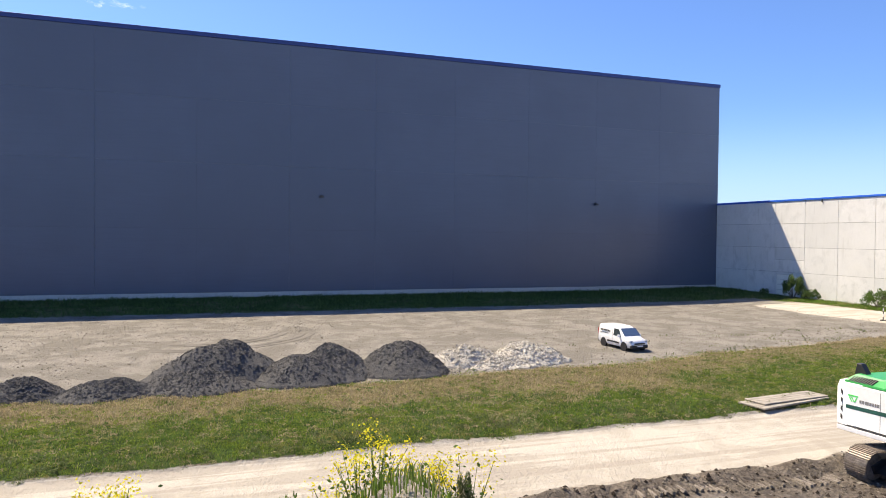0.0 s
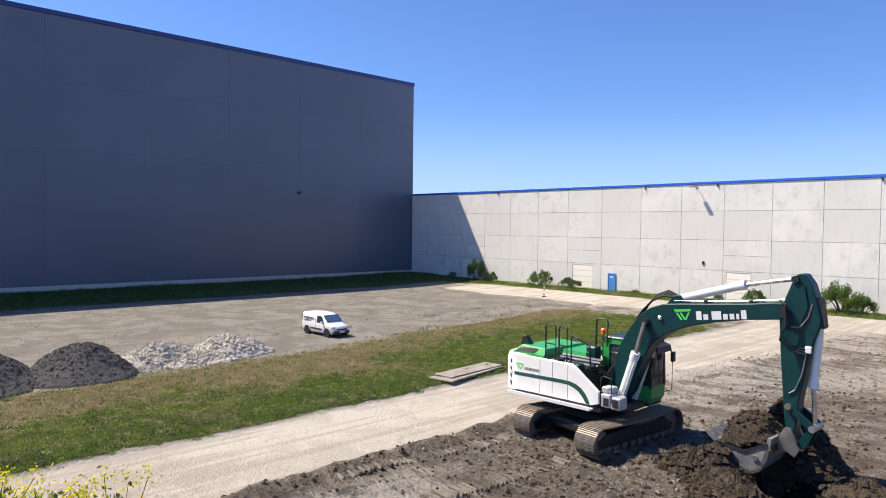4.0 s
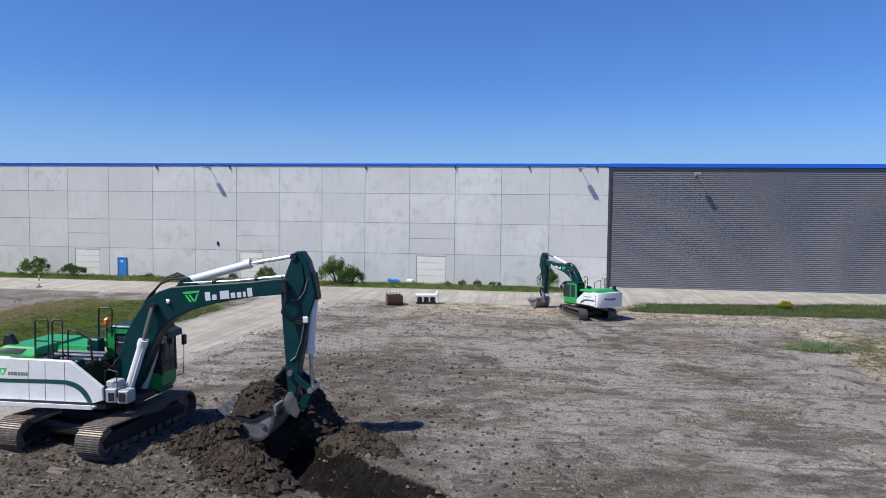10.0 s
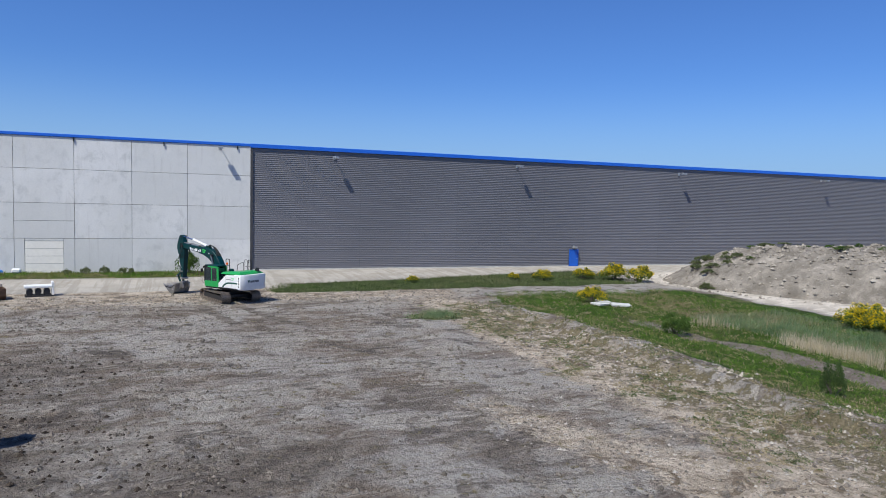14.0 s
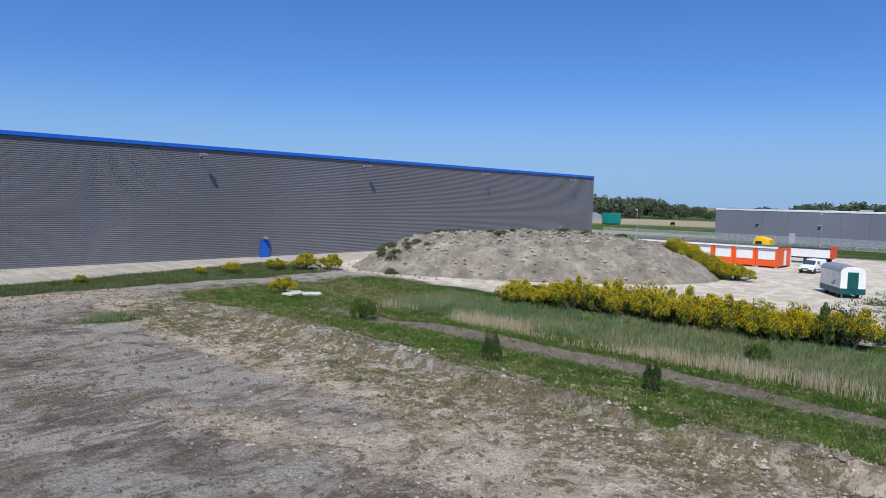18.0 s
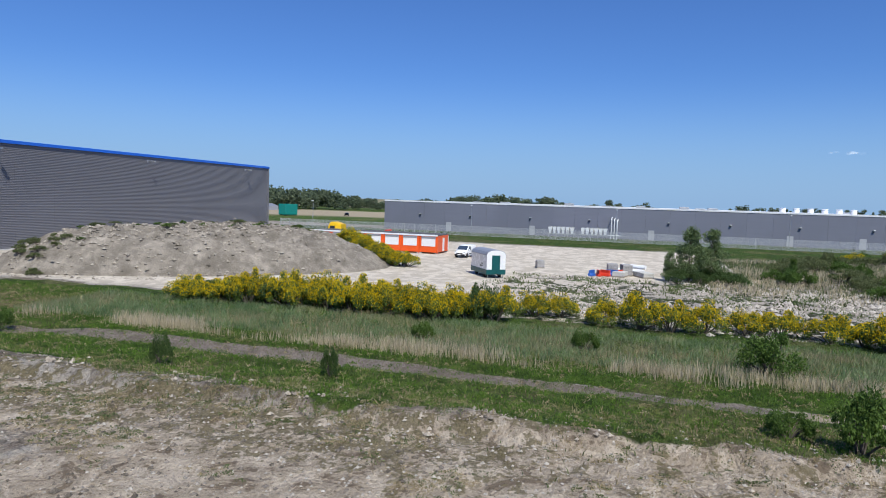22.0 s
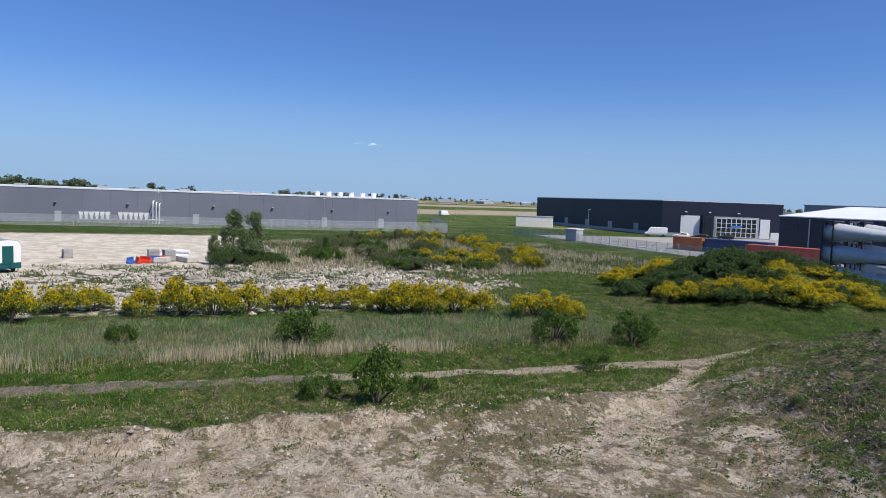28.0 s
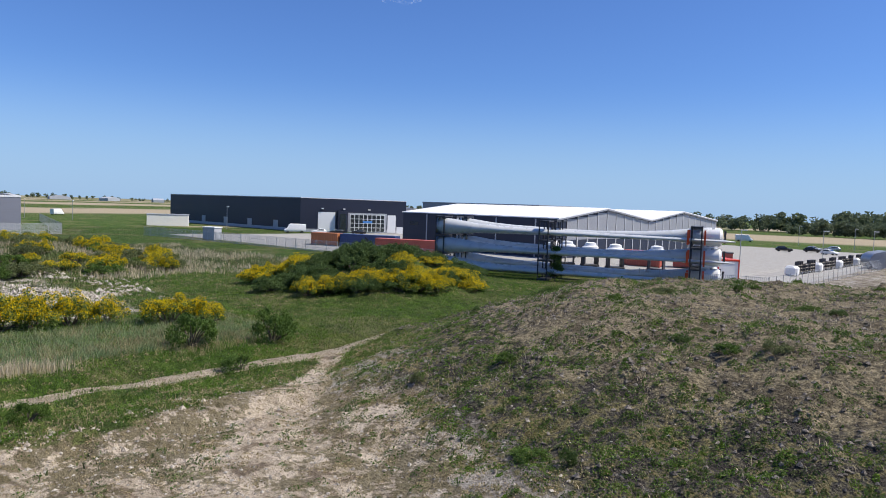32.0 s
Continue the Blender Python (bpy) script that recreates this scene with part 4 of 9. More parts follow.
    sub("filter_box", Shape().box(-0.3, 0.02, -1.3, -0.95, 2.5, 2.76, 0.04), M_PETROL, "petrol green box")
    sub("air_filter", Shape().box(-0.6, -0.15, 0.0, 0.35, 2.55, 3.2, 0.05), M_PETROL, "petrol green filter housing")
    for k, (x0, x1, y, z) in enumerate(((-1.3, 0.25, -0.42, 2.84), (-1.3, 0.3, -0.62, 2.78), (-0.9, 0.35, -0.85, 2.7))):
        sub("pipe", Shape().rod((x0, y, z), (x1, y + 0.2, z - 0.05), 0.055, n=8), M_STEEL, "grey steel pipe")
    sub("tool_box", Shape().box(0.98, 1.36, -1.46, -0.95, 1.52, 1.96, 0.03).box(0.92, 1.3, -1.3, -0.85, 1.96, 2.16, 0.03).box(1.36, 1.72, -1.44, -0.98, 1.5, 1.9, 0.03), M_STEPBOX, "grey step box")
    for x in (1.1, 1.44):
        sub("grille", Shape().box(x, x + 0.2, -1.468, -1.45, 1.58, 1.84), M_BLACK)
    for x, w in ((-1.38, 0.44), (-0.8, 0.34)):
        sub("handrail", Shape().tube([(x, -1.36, 2.78), (x, -1.36, 3.94), (x + 0.05, -1.32, 4.02), (x + w - 0.05, -1.32, 4.02), (x + w, -1.36, 3.94), (x + w, -1.36, 2.78)], 0.032, 6).rod((x, -1.36, 3.35), (x + w, -1.36, 3.35), 0.022), M_BLACK)
    sub("handrail", Shape().tube([(-0.28, -1.36, 2.75), (-0.28, -1.36, 3.66), (-0.22, -1.36, 3.75), (0.0, -1.36, 3.68), (0.36, -1.2, 3.42), (0.42, -1.2, 2.6)], 0.03, 6), M_BLACK)
    sub("handrail", Shape().tube([(0.98, -1.44, 1.6), (0.98, -1.44, 2.5), (1.1, -1.44, 2.56), (1.38, -1.44, 2.5), (1.38, -1.44, 1.7)], 0.022, 6), M_BLACK)
    sub("mirror_frame", Shape().tube([(-0.44, 0.42, 2.7), (-0.42, 0.42, 4.1), (-0.36, 0.42, 4.17), (-0.03, 0.42, 4.18), (0.06, 0.42, 4.1), (0.04, 0.42, 3.2)], 0.034, 6).rod((-0.43, 0.42, 3.55), (0.05, 0.42, 3.55), 0.022), M_BLACK)
    sub("beacon", Shape().wheel((-0.18, 0.5, 3.62), (0, 0, 1), [(0.03, 0), (0.1, 0.01), (0.1, 0.16), (0.05, 0.22)], 10), M_ORANGE, "orange warning beacon")
    sub("beacon_post", Shape().rod((-0.18, 0.5, 2.75), (-0.18, 0.5, 3.62), 0.03), M_BLACK)
    for k in range(6):
        sub("hydraulic_hose", Shape().tube([(-0.1 + 0.1 * k, -0.9 + 0.1 * k, 2.45), (0.2 + 0.08 * k, -0.75 + 0.06 * k, 2.75 - 0.08 * k), (0.5, -0.5, 2.5 - 0.05 * k), (0.75, -0.34, 2.2 + 0.1 * k)], 0.03, 6), M_RUBBER)
    # cab on the far side of the boom
    cab = part("cab", Shape().prism([(-0.15, 1.4), (1.66, 1.4), (1.78, 1.6), (1.78, 2.0), (-0.18, 2.05)], 0.5, 1.46, edge=0.04), M_GREEN, ex, "bright green cab with dark glazing", at=turn)
    part("cab_floor", Shape().box(-0.1, 1.66, 0.52, 1.44, 1.3, 1.4, 0.02), M_BLACK, cab)
    for y0, y1 in ((0.48, 0.56), (1.4, 1.48)):
        post = Shape()
        for a, b, w in (((-0.19, 2.0), (-0.16, 3.4), 0.26), ((0.72, 2.0), (0.72, 3.4), 0.1)):
            post.prism([a, (a[0] + w, a[1]), (b[0] + w, b[1]), b], y0, y1)
        post.prism([(-0.16, 3.3), (1.3, 3.34), (1.25, 3.5), (-0.02, 3.5)], y0, y1)
        part("cab_frame", post, M_GREEN, cab)
        part("front_post", Shape().prism([(1.68, 1.95), (1.79, 1.95), (1.74, 3.2), (1.6, 3.44), (1.48, 3.44), (1.64, 3.2)], y0 - 0.004, y1 + 0.004), M_BLACK, cab, "black front post")
        part("side_window", Shape().prism([(0.05, 2.0), (1.72, 2.0), (1.66, 3.2), (1.5, 3.4), (0.08, 3.4)], (y0 + y1) / 2 - 0.01, (y0 + y1) / 2 + 0.01), M_GLASS, cab)
    part("windscreen", Shape().prism([(1.74, 1.72), (1.77, 1.72), (1.73, 3.2), (1.7, 3.2)], 0.58, 1.38), M_GLASS, cab)
    part("windscreen_bar", Shape().box(1.74, 1.79, 0.58, 1.38, 2.3, 2.36, 0.01), M_BLACK, cab)
    part("rear_window", Shape().prism([(-0.16, 2.1), (-0.13, 2.1), (-0.1, 3.3), (-0.13, 3.3)], 0.62, 1.34), M_GLASS, cab)
    part("cab_roof", Shape().box(-0.1, 1.72, 0.46, 1.5, 3.46, 3.58, 0.05), M_PETROL, cab, "dark petrol cab roof")
    part("visor", Shape().prism([(1.66, 3.5), (1.96, 3.4), (2.0, 3.2), (1.96, 3.2), (1.92, 3.36), (1.66, 3.46)], 0.5, 1.46), M_BLACK, cab)
    part("driver_seat", Shape().box(0.35, 0.85, 0.72, 1.22, 1.9, 2.1, 0.05).box(0.25, 0.42, 0.74, 1.2, 2.1, 2.85, 0.05), M_BLACK, cab)
    part("mirror", Shape().tube([(1.76, 1.5, 1.7), (2.0, 1.52, 1.8), (2.02, 1.52, 3.1), (1.8, 1.5, 3.3)], 0.02, 6).box(1.95, 2.06, 1.46, 1.66, 2.8, 3.15, 0.02), M_BLACK, cab)
    part("mirror", Shape().tube([(1.76, 0.48, 2.3), (1.9, 0.4, 2.4), (1.9, 0.4, 2.8)], 0.018, 6).box(1.85, 1.94, 0.28, 0.48, 2.75, 3.05, 0.02), M_BLACK, cab)
    part("door_handle", Shape().box(0.85, 0.98, 1.48, 1.52, 2.15, 2.2, 0.01), M_BLACK, cab)
    # boom, arm and bucket
    top = [(0.62, 2.0), (0.72, 2.55), (0.99, 3.5), (1.26, 3.97), (1.56, 4.39), (1.8, 4.65), (2.12, 4.87), (2.56, 5.02), (3.21, 5.09), (4.25, 5.17), (5.24, 5.26), (5.98, 5.36), (6.27, 5.36), (6.46, 5.2)]
    foot = [(6.45, 4.98), (6.22, 4.88), (5.24, 4.77), (4.26, 4.59), (3.33, 4.34), (2.79, 4.1), (2.5, 3.93), (2.25, 3.7), (2.03, 3.4), (1.68, 2.65), (1.36, 1.86), (1.1, 1.5), (0.8, 1.5)]
    b = part("boom", Shape().prism(top + foot, -0.31, 0.31, edge=0.03), M_PETROL, ex, "petrol green boom", at=turn)
    for s in (-1, 1):
        y = s * 0.312
        lift = pose(3.0, 0, 4.53, 0, -6.8, 0) @ pose(-3.0, 0, -4.53)
        part("boom_logo", emblem(2.98, 4.54, 0.34, y, s), M_LIME, b, "green emblem", at=lift)
        m = Shape()
        x = 3.72
        for w, h in ((0.17, 0.27), (0.15, 0.17), (0.0, 0), (0.3, 0.26), (0.14, 0.17), (0.14, 0.17), (0.09, 0.17), (0.16, 0.27)):
            if w:
                m.box(x, x + w, min(y, y + s * 0.006), max(y, y + s * 0.006), 4.53, 4.53 + h)
            x += w + 0.06
        part("boom_marking", m, M_SILVER, b, "pale lettering-sized bars", at=lift)
        part("boom_pin", Shape().rod((2.0, y, 4.38), (2.0, s * 0.56, 4.38), 0.13, n=12), M_BLACK, b)
        part("boom_cylinder", Shape().rod((1.12, s * 0.5, 1.5), (1.68, s * 0.5, 3.2), 0.14, n=14).rod((1.65, s * 0.5, 3.12), (1.72, s * 0.5, 3.32), 0.165, n=14), M_WHITE, b, "white boom cylinder", True)
        part("cylinder_pipe", Shape().tube([(1.35, s * 0.66, 1.75), (1.72, s * 0.66, 2.9), (1.76, s * 0.6, 3.1)], 0.03, 6), M_SILVER, b)
        part("boom_rod", Shape().rod((1.68, s * 0.5, 3.2), (2.02, s * 0.5, 4.38), 0.075, n=10), M_STEEL, b, "", True)
        part("boom_light", Shape().box(2.42, 2.54, min(s * 0.31, s * 0.4), max(s * 0.31, s * 0.4), 4.5, 4.62, 0.02), M_LENS, b)
    for k in range(4):
        w = -0.18 + 0.12 * k
        part("boom_hose", Shape().tube([(1.5, w, 4.35), (1.75, w, 4.72 + 0.05 * k), (2.1, w, 5.08 + 0.06 * k), (2.5, w, 5.28 + 0.05 * k), (2.9, w, 5.26)], 0.035, 6), M_RUBBER, b)
        part("boom_pipe", Shape().tube([(2.9, w, 5.15), (4.5, w, 5.25), (6.0, w, 5.42), (6.3, w, 5.46)], 0.025, 6), M_STEEL, b)
    part("pipe_clamp", Shape().box(3.9, 4.0, -0.26, 0.26, 5.12, 5.27, 0.01), M_BLACK, b)
    part("pipe_clamp", Shape().box(5.3, 5.4, -0.26, 0.26, 5.24, 5.38, 0.01), M_BLACK, b)
    part("arm_cylinder", Shape().rod((3.0, 0, 5.22), (4.98, 0, 5.78), 0.13, n=14).rod((4.9, 0, 5.76), (5.1, 0, 5.81), 0.155, n=14), M_WHITE, b, "white arm cylinder", True)
    part("cylinder_bracket", Shape().prism([(2.6, 5.0), (3.3, 5.05), (3.08, 5.34), (2.9, 5.34)], -0.2, 0.2, edge=0.03), M_PETROL, b)
    part("arm_rod", Shape().rod((5.08, 0, 5.8), (6.56, 0, 6.08), 0.07, n=10), M_CHROME, b, "", True)
    arm = [(6.5, 6.0), (6.58, 6.18), (6.69, 6.24), (6.83, 6.23), (7.02, 5.96), (7.13, 5.61), (7.29, 4.92), (7.25, 4.74), (7.03, 4.1), (6.9, 3.3), (6.76, 2.6), (6.73, 2.1), (6.66, 1.62), (6.42, 1.6), (6.36, 2.16), (6.22, 3.94), (6.17, 4.84), (6.25, 5.35)]
    a = part("arm", Shape().prism(arm, -0.25, 0.25, edge=0.03), M_PETROL, ex, "petrol green dipper arm", at=turn)
    for s in (-1, 1):
        part("arm_plate", Shape().prism([(6.25, 4.7), (6.75, 4.75), (6.95, 5.3), (6.85, 5.9), (6.6, 6.0), (6.36, 5.5)], min(s * 0.24, s * 0.3), max(s * 0.24, s * 0.3), edge=0.01), M_PETROL, a)
        part("pin", Shape().rod((6.36, s * 0.25, 5.12), (6.36, s * 0.44, 5.12), 0.14, n=14), M_BLACK, a)
        part("pin", Shape().rod((6.6, s * 0.25, 6.08), (6.6, s * 0.36, 6.08), 0.1, n=12), M_BLACK, a)
        for k in range(3):
            part("arm_hose", Shape().tube([(6.2, s * 0.3, 5.44), (6.42, s * (0.42 + 0.05 * k), 5.35), (6.45, s * (0.46 + 0.05 * k), 4.9 - 0.08 * k), (6.3, s * (0.46 + 0.05 * k), 4.5 - 0.08 * k), (6.55, s * 0.4, 4.2 - 0.08 * k), (6.95, s * 0.3, 4.1 - 0.07 * k)], 0.026, 6), M_RUBBER, a)
        part("arm_pipe", Shape().tube([(6.95, s * 0.28, 4.1), (6.84, s * 0.28, 3.4), (6.66, s * 0.28, 2.9), (6.5, s * 0.28, 2.78)], 0.02, 6), M_STEEL, a)
        part("hose_clip", Shape().box(6.9, 7.08, min(s * 0.25, s * 0.33), max(s * 0.25, s * 0.33), 4.0, 4.2, 0.02), M_SILVER, a)
    part("arm_line", Shape().tube([(6.5, -0.27, 4.7), (6.75, -0.29, 4.72), (6.95, -0.27, 5.0), (7.05, -0.25, 5.4)], 0.02, 6), M_STEEL, a)
    part("bucket_cylinder", Shape().rod((7.2, 0, 4.95), (7.06, 0, 3.05), 0.115, n=14).rod((7.07, 0, 3.16), (7.05, 0, 2.98), 0.14, n=14), M_WHITE, a, "white bucket cylinder", True)
    part("bucket_rod", Shape().rod((7.06, 0, 3.02), (7.14, 0, 1.9), 0.06, n=10), M_STEEL, a, "", True)
    part("cylinder_guard", Shape().prism([(7.12, 5.6), (7.24, 5.55), (7.36, 4.75), (7.3, 4.7), (7.16, 5.0)], -0.18, 0.18), M_BLACK, a)
    for s in (-1, 1):
        part("link", Shape().prism([(6.42, 2.38), (6.56, 2.46), (7.2, 1.98), (7.18, 1.8), (7.06, 1.82)], s * 0.3 - 0.04, s * 0.3 + 0.04, edge=0.01), M_PETROL, a)
        part("link", Shape().prism([(7.08, 1.94), (7.24, 1.9), (6.98, 1.28), (6.8, 1.2), (6.68, 1.28)], s * 0.2 - 0.04, s * 0.2 + 0.04, edge=0.01), M_PETROL, a)
    for px, pz, r in ((7.16, 1.88, 0.1), (6.5, 2.4, 0.09), (6.5, 1.66, 0.13), (6.74, 1.24, 0.09)):
        part("link_pin", Shape().rod((px, -0.38, pz), (px, 0.38, pz), r, n=12), M_STEEL, a)
    place = turn @ (pose(0, 0, -bucket_drop) if load else pose(12.95, 0, -bucket_drop, 0, 0, 180))
    outer = [(4.58, 1.12), (4.95, 0.78), (5.26, 0.49), (5.52, 0.36), (5.75, 0.36), (5.96, 0.5), (6.12, 0.8), (6.22, 1.2), (6.25, 1.5)]
    inner = [(6.15, 1.5), (6.12, 1.2), (6.02, 0.84), (5.88, 0.58), (5.72, 0.46), (5.54, 0.46), (5.32, 0.57), (5.02, 0.86), (4.7, 1.14)]
    w = 0.85
    bucket = part("bucket", Shape().prism(outer + inner, -w, w), M_BUCKET, ex, "scoured steel digging bucket heaped with soil" if load else "dark steel digging bucket", at=place)
    for s in (-1, 1):
        part("bucket_side", Shape().prism(outer[:-1] + [(6.12, 1.32), (5.5, 1.0)], min(s * w, s * (w - 0.05)), max(s * w, s * (w - 0.05))), M_BUCKET, bucket)
        part("side_edge", Shape().prism([(4.62, 1.12), (5.5, 1.02), (6.14, 1.36), (6.14, 1.28), (5.5, 0.93), (4.72, 1.04)], min(s * (w - 0.02), s * (w + 0.03)), max(s * (w - 0.02), s * (w + 0.03))), M_BLACK, bucket, "dark cutting edge")
        part("side_boss", Shape().rod((5.82, s * w, 0.86), (5.82, s * (w + 0.05), 0.86), 0.08, n=12), M_STEEL, bucket)
        part("bucket_ear", Shape().prism([(6.12, 1.05), (6.34, 1.62), (6.48, 1.78), (6.62, 1.72), (6.84, 1.2), (6.72, 0.98), (6.5, 1.1), (6.2, 0.9)], s * 0.34 - 0.03, s * 0.34 + 0.03, edge=0.01), M_STEEL, bucket)
    for k in range(5):
        y = -w + 0.1 + k * (2 * w - 0.2) / 4
        part("tooth", Shape().prism([(4.3, 1.3), (4.36, 1.34), (4.76, 1.1), (4.62, 1.02)], y - 0.06, y + 0.06), M_STEEL, bucket)
    if load:
        rng = np.random.default_rng(17)
        gx, gy = np.meshgrid(np.linspace(4.72, 6.3, 26), np.linspace(-0.82, 0.82, 26))
        q = np.clip(1 - ((gx - 5.42) / 0.86) ** 2, 0, 1) * np.clip(1 - (gy / 0.9) ** 2, 0, 1)
        gz = 0.92 + 0.24 * (gx - 5.4) * (gx > 5.4) + 1.12 * q ** 0.75 + 0.16 * lumps(gx, gy, 0.3, 9) * (q > 0.02)
        idx = np.arange(676).reshape(26, 26)
        f = np.stack([idx[:-1, :-1], idx[:-1, 1:], idx[1:, 1:], idx[1:, :-1]], -1).reshape(-1, 4)
        part("soil_load", quick("soil_load", np.stack([gx, gy, gz], -1).reshape(-1, 3), f, M_SOIL), None, bucket, "dark soil heaped in the bucket")
        pick = rng.integers(0, 676, 420)
        pv, pf = pebbles(rng, gx.ravel()[pick] + rng.normal(0, 0.03, 420), gy.ravel()[pick] + rng.normal(0, 0.03, 420), gz.ravel()[pick], rng.uniform(0.02, 0.09, 420))
        tagged(part("loose_soil", quick("loose_soil", pv, pf, M_SOIL), None, bucket), kind="stuff")
    return ex


def clod_material(name, dark, light, big=2.2, share=0.3):
    n = Nodes(name)
    f = n.math("ADD", n.math("MULTIPLY", n.noise(big, 5, 0.7), share), n.math("MULTIPLY", n.noise(12, 4, 0.65), 1 - share))
    f = n.math("ADD", f, n.math("MULTIPLY", n.math("SUBTRACT", n.island(), 0.5), 0.24))
    n.bump(n.noise(14, 4, 0.7), 0.9, 0.08)
    return n.done(n.mix(n.between(f, 0.3, 0.7), dark, light), 0.95, 0, 0.15)


M_SOIL = clod_material("dark_topsoil", (0.022, 0.017, 0.013), (0.085, 0.066, 0.05))
M_MOUNDCLOD = clod_material("grey_brown_spoil_clods", (0.075, 0.066, 0.058), (0.30, 0.268, 0.23))
M_CLOD = clod_material("dry_clods", (0.10, 0.085, 0.068), (0.30, 0.26, 0.215))
M_STONE = clod_material("pale_stones", (0.28, 0.25, 0.21), (0.62, 0.565, 0.49))
M_ASPHALT = clod_material("asphalt_millings", (0.055, 0.054, 0.053), (0.125, 0.121, 0.117))
M_LIMESTONE = clod_material("crushed_limestone", (0.26, 0.235, 0.195), (0.56, 0.52, 0.45))
M_SANDCLOD = clod_material("sandy_clods", (0.30, 0.255, 0.20), (0.58, 0.51, 0.42))
M_GREYEARTH = clod_material("grey_spoil", (0.15, 0.132, 0.107), (0.47, 0.42, 0.35), 0.55, 0.6)

PEBBLE = np.array([(1, 0, 0), (-1, 0, 0), (0, 1, 0), (0, -1, 0), (0, 0, 1), (0, 0, -0.6)], float)
PEBBLE_FACES = np.array([(0, 2, 4), (2, 1, 4), (1, 3, 4), (3, 0, 4), (2, 0, 5), (1, 2, 5), (3, 1, 5), (0, 3, 5)])


def pebbles(rng, x, y, z, size):
    """Arrays for many small uneven stones."""
    n = len(x)
    v = PEBBLE[None] * (size[:, None, None] * rng.uniform(0.55, 1.3, (n, 6, 1)) * np.array([1, 1, 0.75]))
    a = rng.uniform(0, 6.28, n)
    c, s = np.cos(a)[:, None], np.sin(a)[:, None]
    v = np.stack([v[..., 0] * c - v[..., 1] * s + x[:, None], v[..., 0] * s + v[..., 1] * c + y[:, None], v[..., 2] + z[:, None]], -1)
    f = PEBBLE_FACES[None] + 6 * np.arange(n)[:, None, None]
    return v.reshape(-1, 3), f.reshape(-1, 3)


def heap_form(rng, rx, ry, high, seed, flat=1.5, rough=0.1):
    """Height of a tipped heap over its own middle."""

    def form(x, y):
        a = np.arctan2(y / ry, x / rx)
        d = np.hypot(x / rx, y / ry) * (1 + 0.10 * np.sin(2 * a + seed) + 0.07 * np.sin(3 * a + 2 * seed))
        h = high * np.clip((1.06 - d ** flat) * 1.0, 0, 1) * np.clip(1.3 - d, 0, 1) ** 0.3
        if high > 3:
            h = h * (1 + 0.09 * lumps(x, y, 3.2, seed + 5, 2) + 0.12 * step(d, 0.6, 0.95) * lumps(4.5 * a, d * 2.0, 1.0, seed + 6, 2))
        return h * (1 + rough * lumps(x, y, 0.9, seed)) + rough * 0.5 * lumps(x, y, 0.35, seed + 3) * (h > 0.02)

    return form


def heap(name, label, x, y, rx, ry, high, seed, material, stones=400, size=(0.04, 0.13), turn=0.0, rough=0.1, category="heap", group="", res=34, flat=1.5):
    rng = np.random.default_rng(seed)
    form = heap_form(rng, rx, ry, high, seed, flat, rough)
    g = np.linspace(-1.36, 1.36, res)
    gx, gy = np.meshgrid(g * rx, g * ry)
    gz = form(gx, gy)
    c, s = math.cos(radians(turn)), math.sin(radians(turn))
    wx, wy = x + gx * c - gy * s, y + gx * s + gy * c
    gz = np.where(gz > 0.01, relief(wx, wy) + gz, relief(wx, wy) - 0.7)
    idx = np.arange(res * res).reshape(res, res)
    f = np.stack([idx[:-1, :-1], idx[:-1, 1:], idx[1:, 1:], idx[1:, :-1]], -1).reshape(-1, 4)
    data = quick(name, np.stack([wx, wy, gz], -1).reshape(-1, 3), f, material)
    data.shade_smooth()
    root = thing(name, label, category, group=group)
    part("heap_body", data, None, root)
    px, py = rng.normal(0, 0.5, stones * 2) * rx, rng.normal(0, 0.5, stones * 2) * ry
    keep = np.hypot(px / rx, py / ry) < 1.12
    px, py = px[keep][:stones], py[keep][:stones]
    h = form(px, py)
    sx, sy = x + px * c - py * s, y + px * s + py * c
    z = relief(sx, sy) + np.maximum(h, 0)
    sz = 0.4 * size[0] * (size[1] / (0.4 * size[0])) ** (rng.uniform(0, 1, len(px)) ** 2.0)
    v, f = pebbles(rng, sx, sy, z, sz)
    tagged(part("loose_gravel", quick("loose_gravel", v, f, material), None, root), kind="stuff")

    def top(px, py):
        ax, ay = (px - x) * c + (py - y) * s, (py - y) * c - (px - x) * s
        return float(relief(px, py) + max(0.0, form(np.array(ax), np.array(ay))))

    heap.top = top
    return root


excavator("white and green crawler excavator with petrol green boom, digging dark soil", pose(-16.2, 24.1, -0.12, 0, 0, 85) @ Matrix.Scale(1.14, 4), -84)
excavator("white and green crawler excavator parked before the concrete warehouse", pose(4.2, 58.1, floor_at(4.2, 58.1), 0, 0, 110) @ Matrix.Diagonal((0.87, 0.87, 0.80, 1)), 17, 0.36, False)
heap("soil_heap", "heap of freshly dug dark soil beside the digging bucket", -9.5, 26.2, 1.8, 1.5, 2.1, 3, M_SOIL, 4200, (0.04, 0.22), rough=0.25, group="dug soil")
heap("soil_heap", "low ridge of dark dug soil before the excavator", -9.3, 21.2, 2.2, 1.2, 0.75, 5, M_SOIL, 3600, (0.04, 0.24), -40, rough=0.35, group="dug soil")
heap("soil_heap", "dark loose soil around the digging bucket", -11.0, 23.0, 1.7, 1.1, 0.75, 11, M_SOIL, 3000, (0.04, 0.22), 10, rough=0.35, group="dug soil")
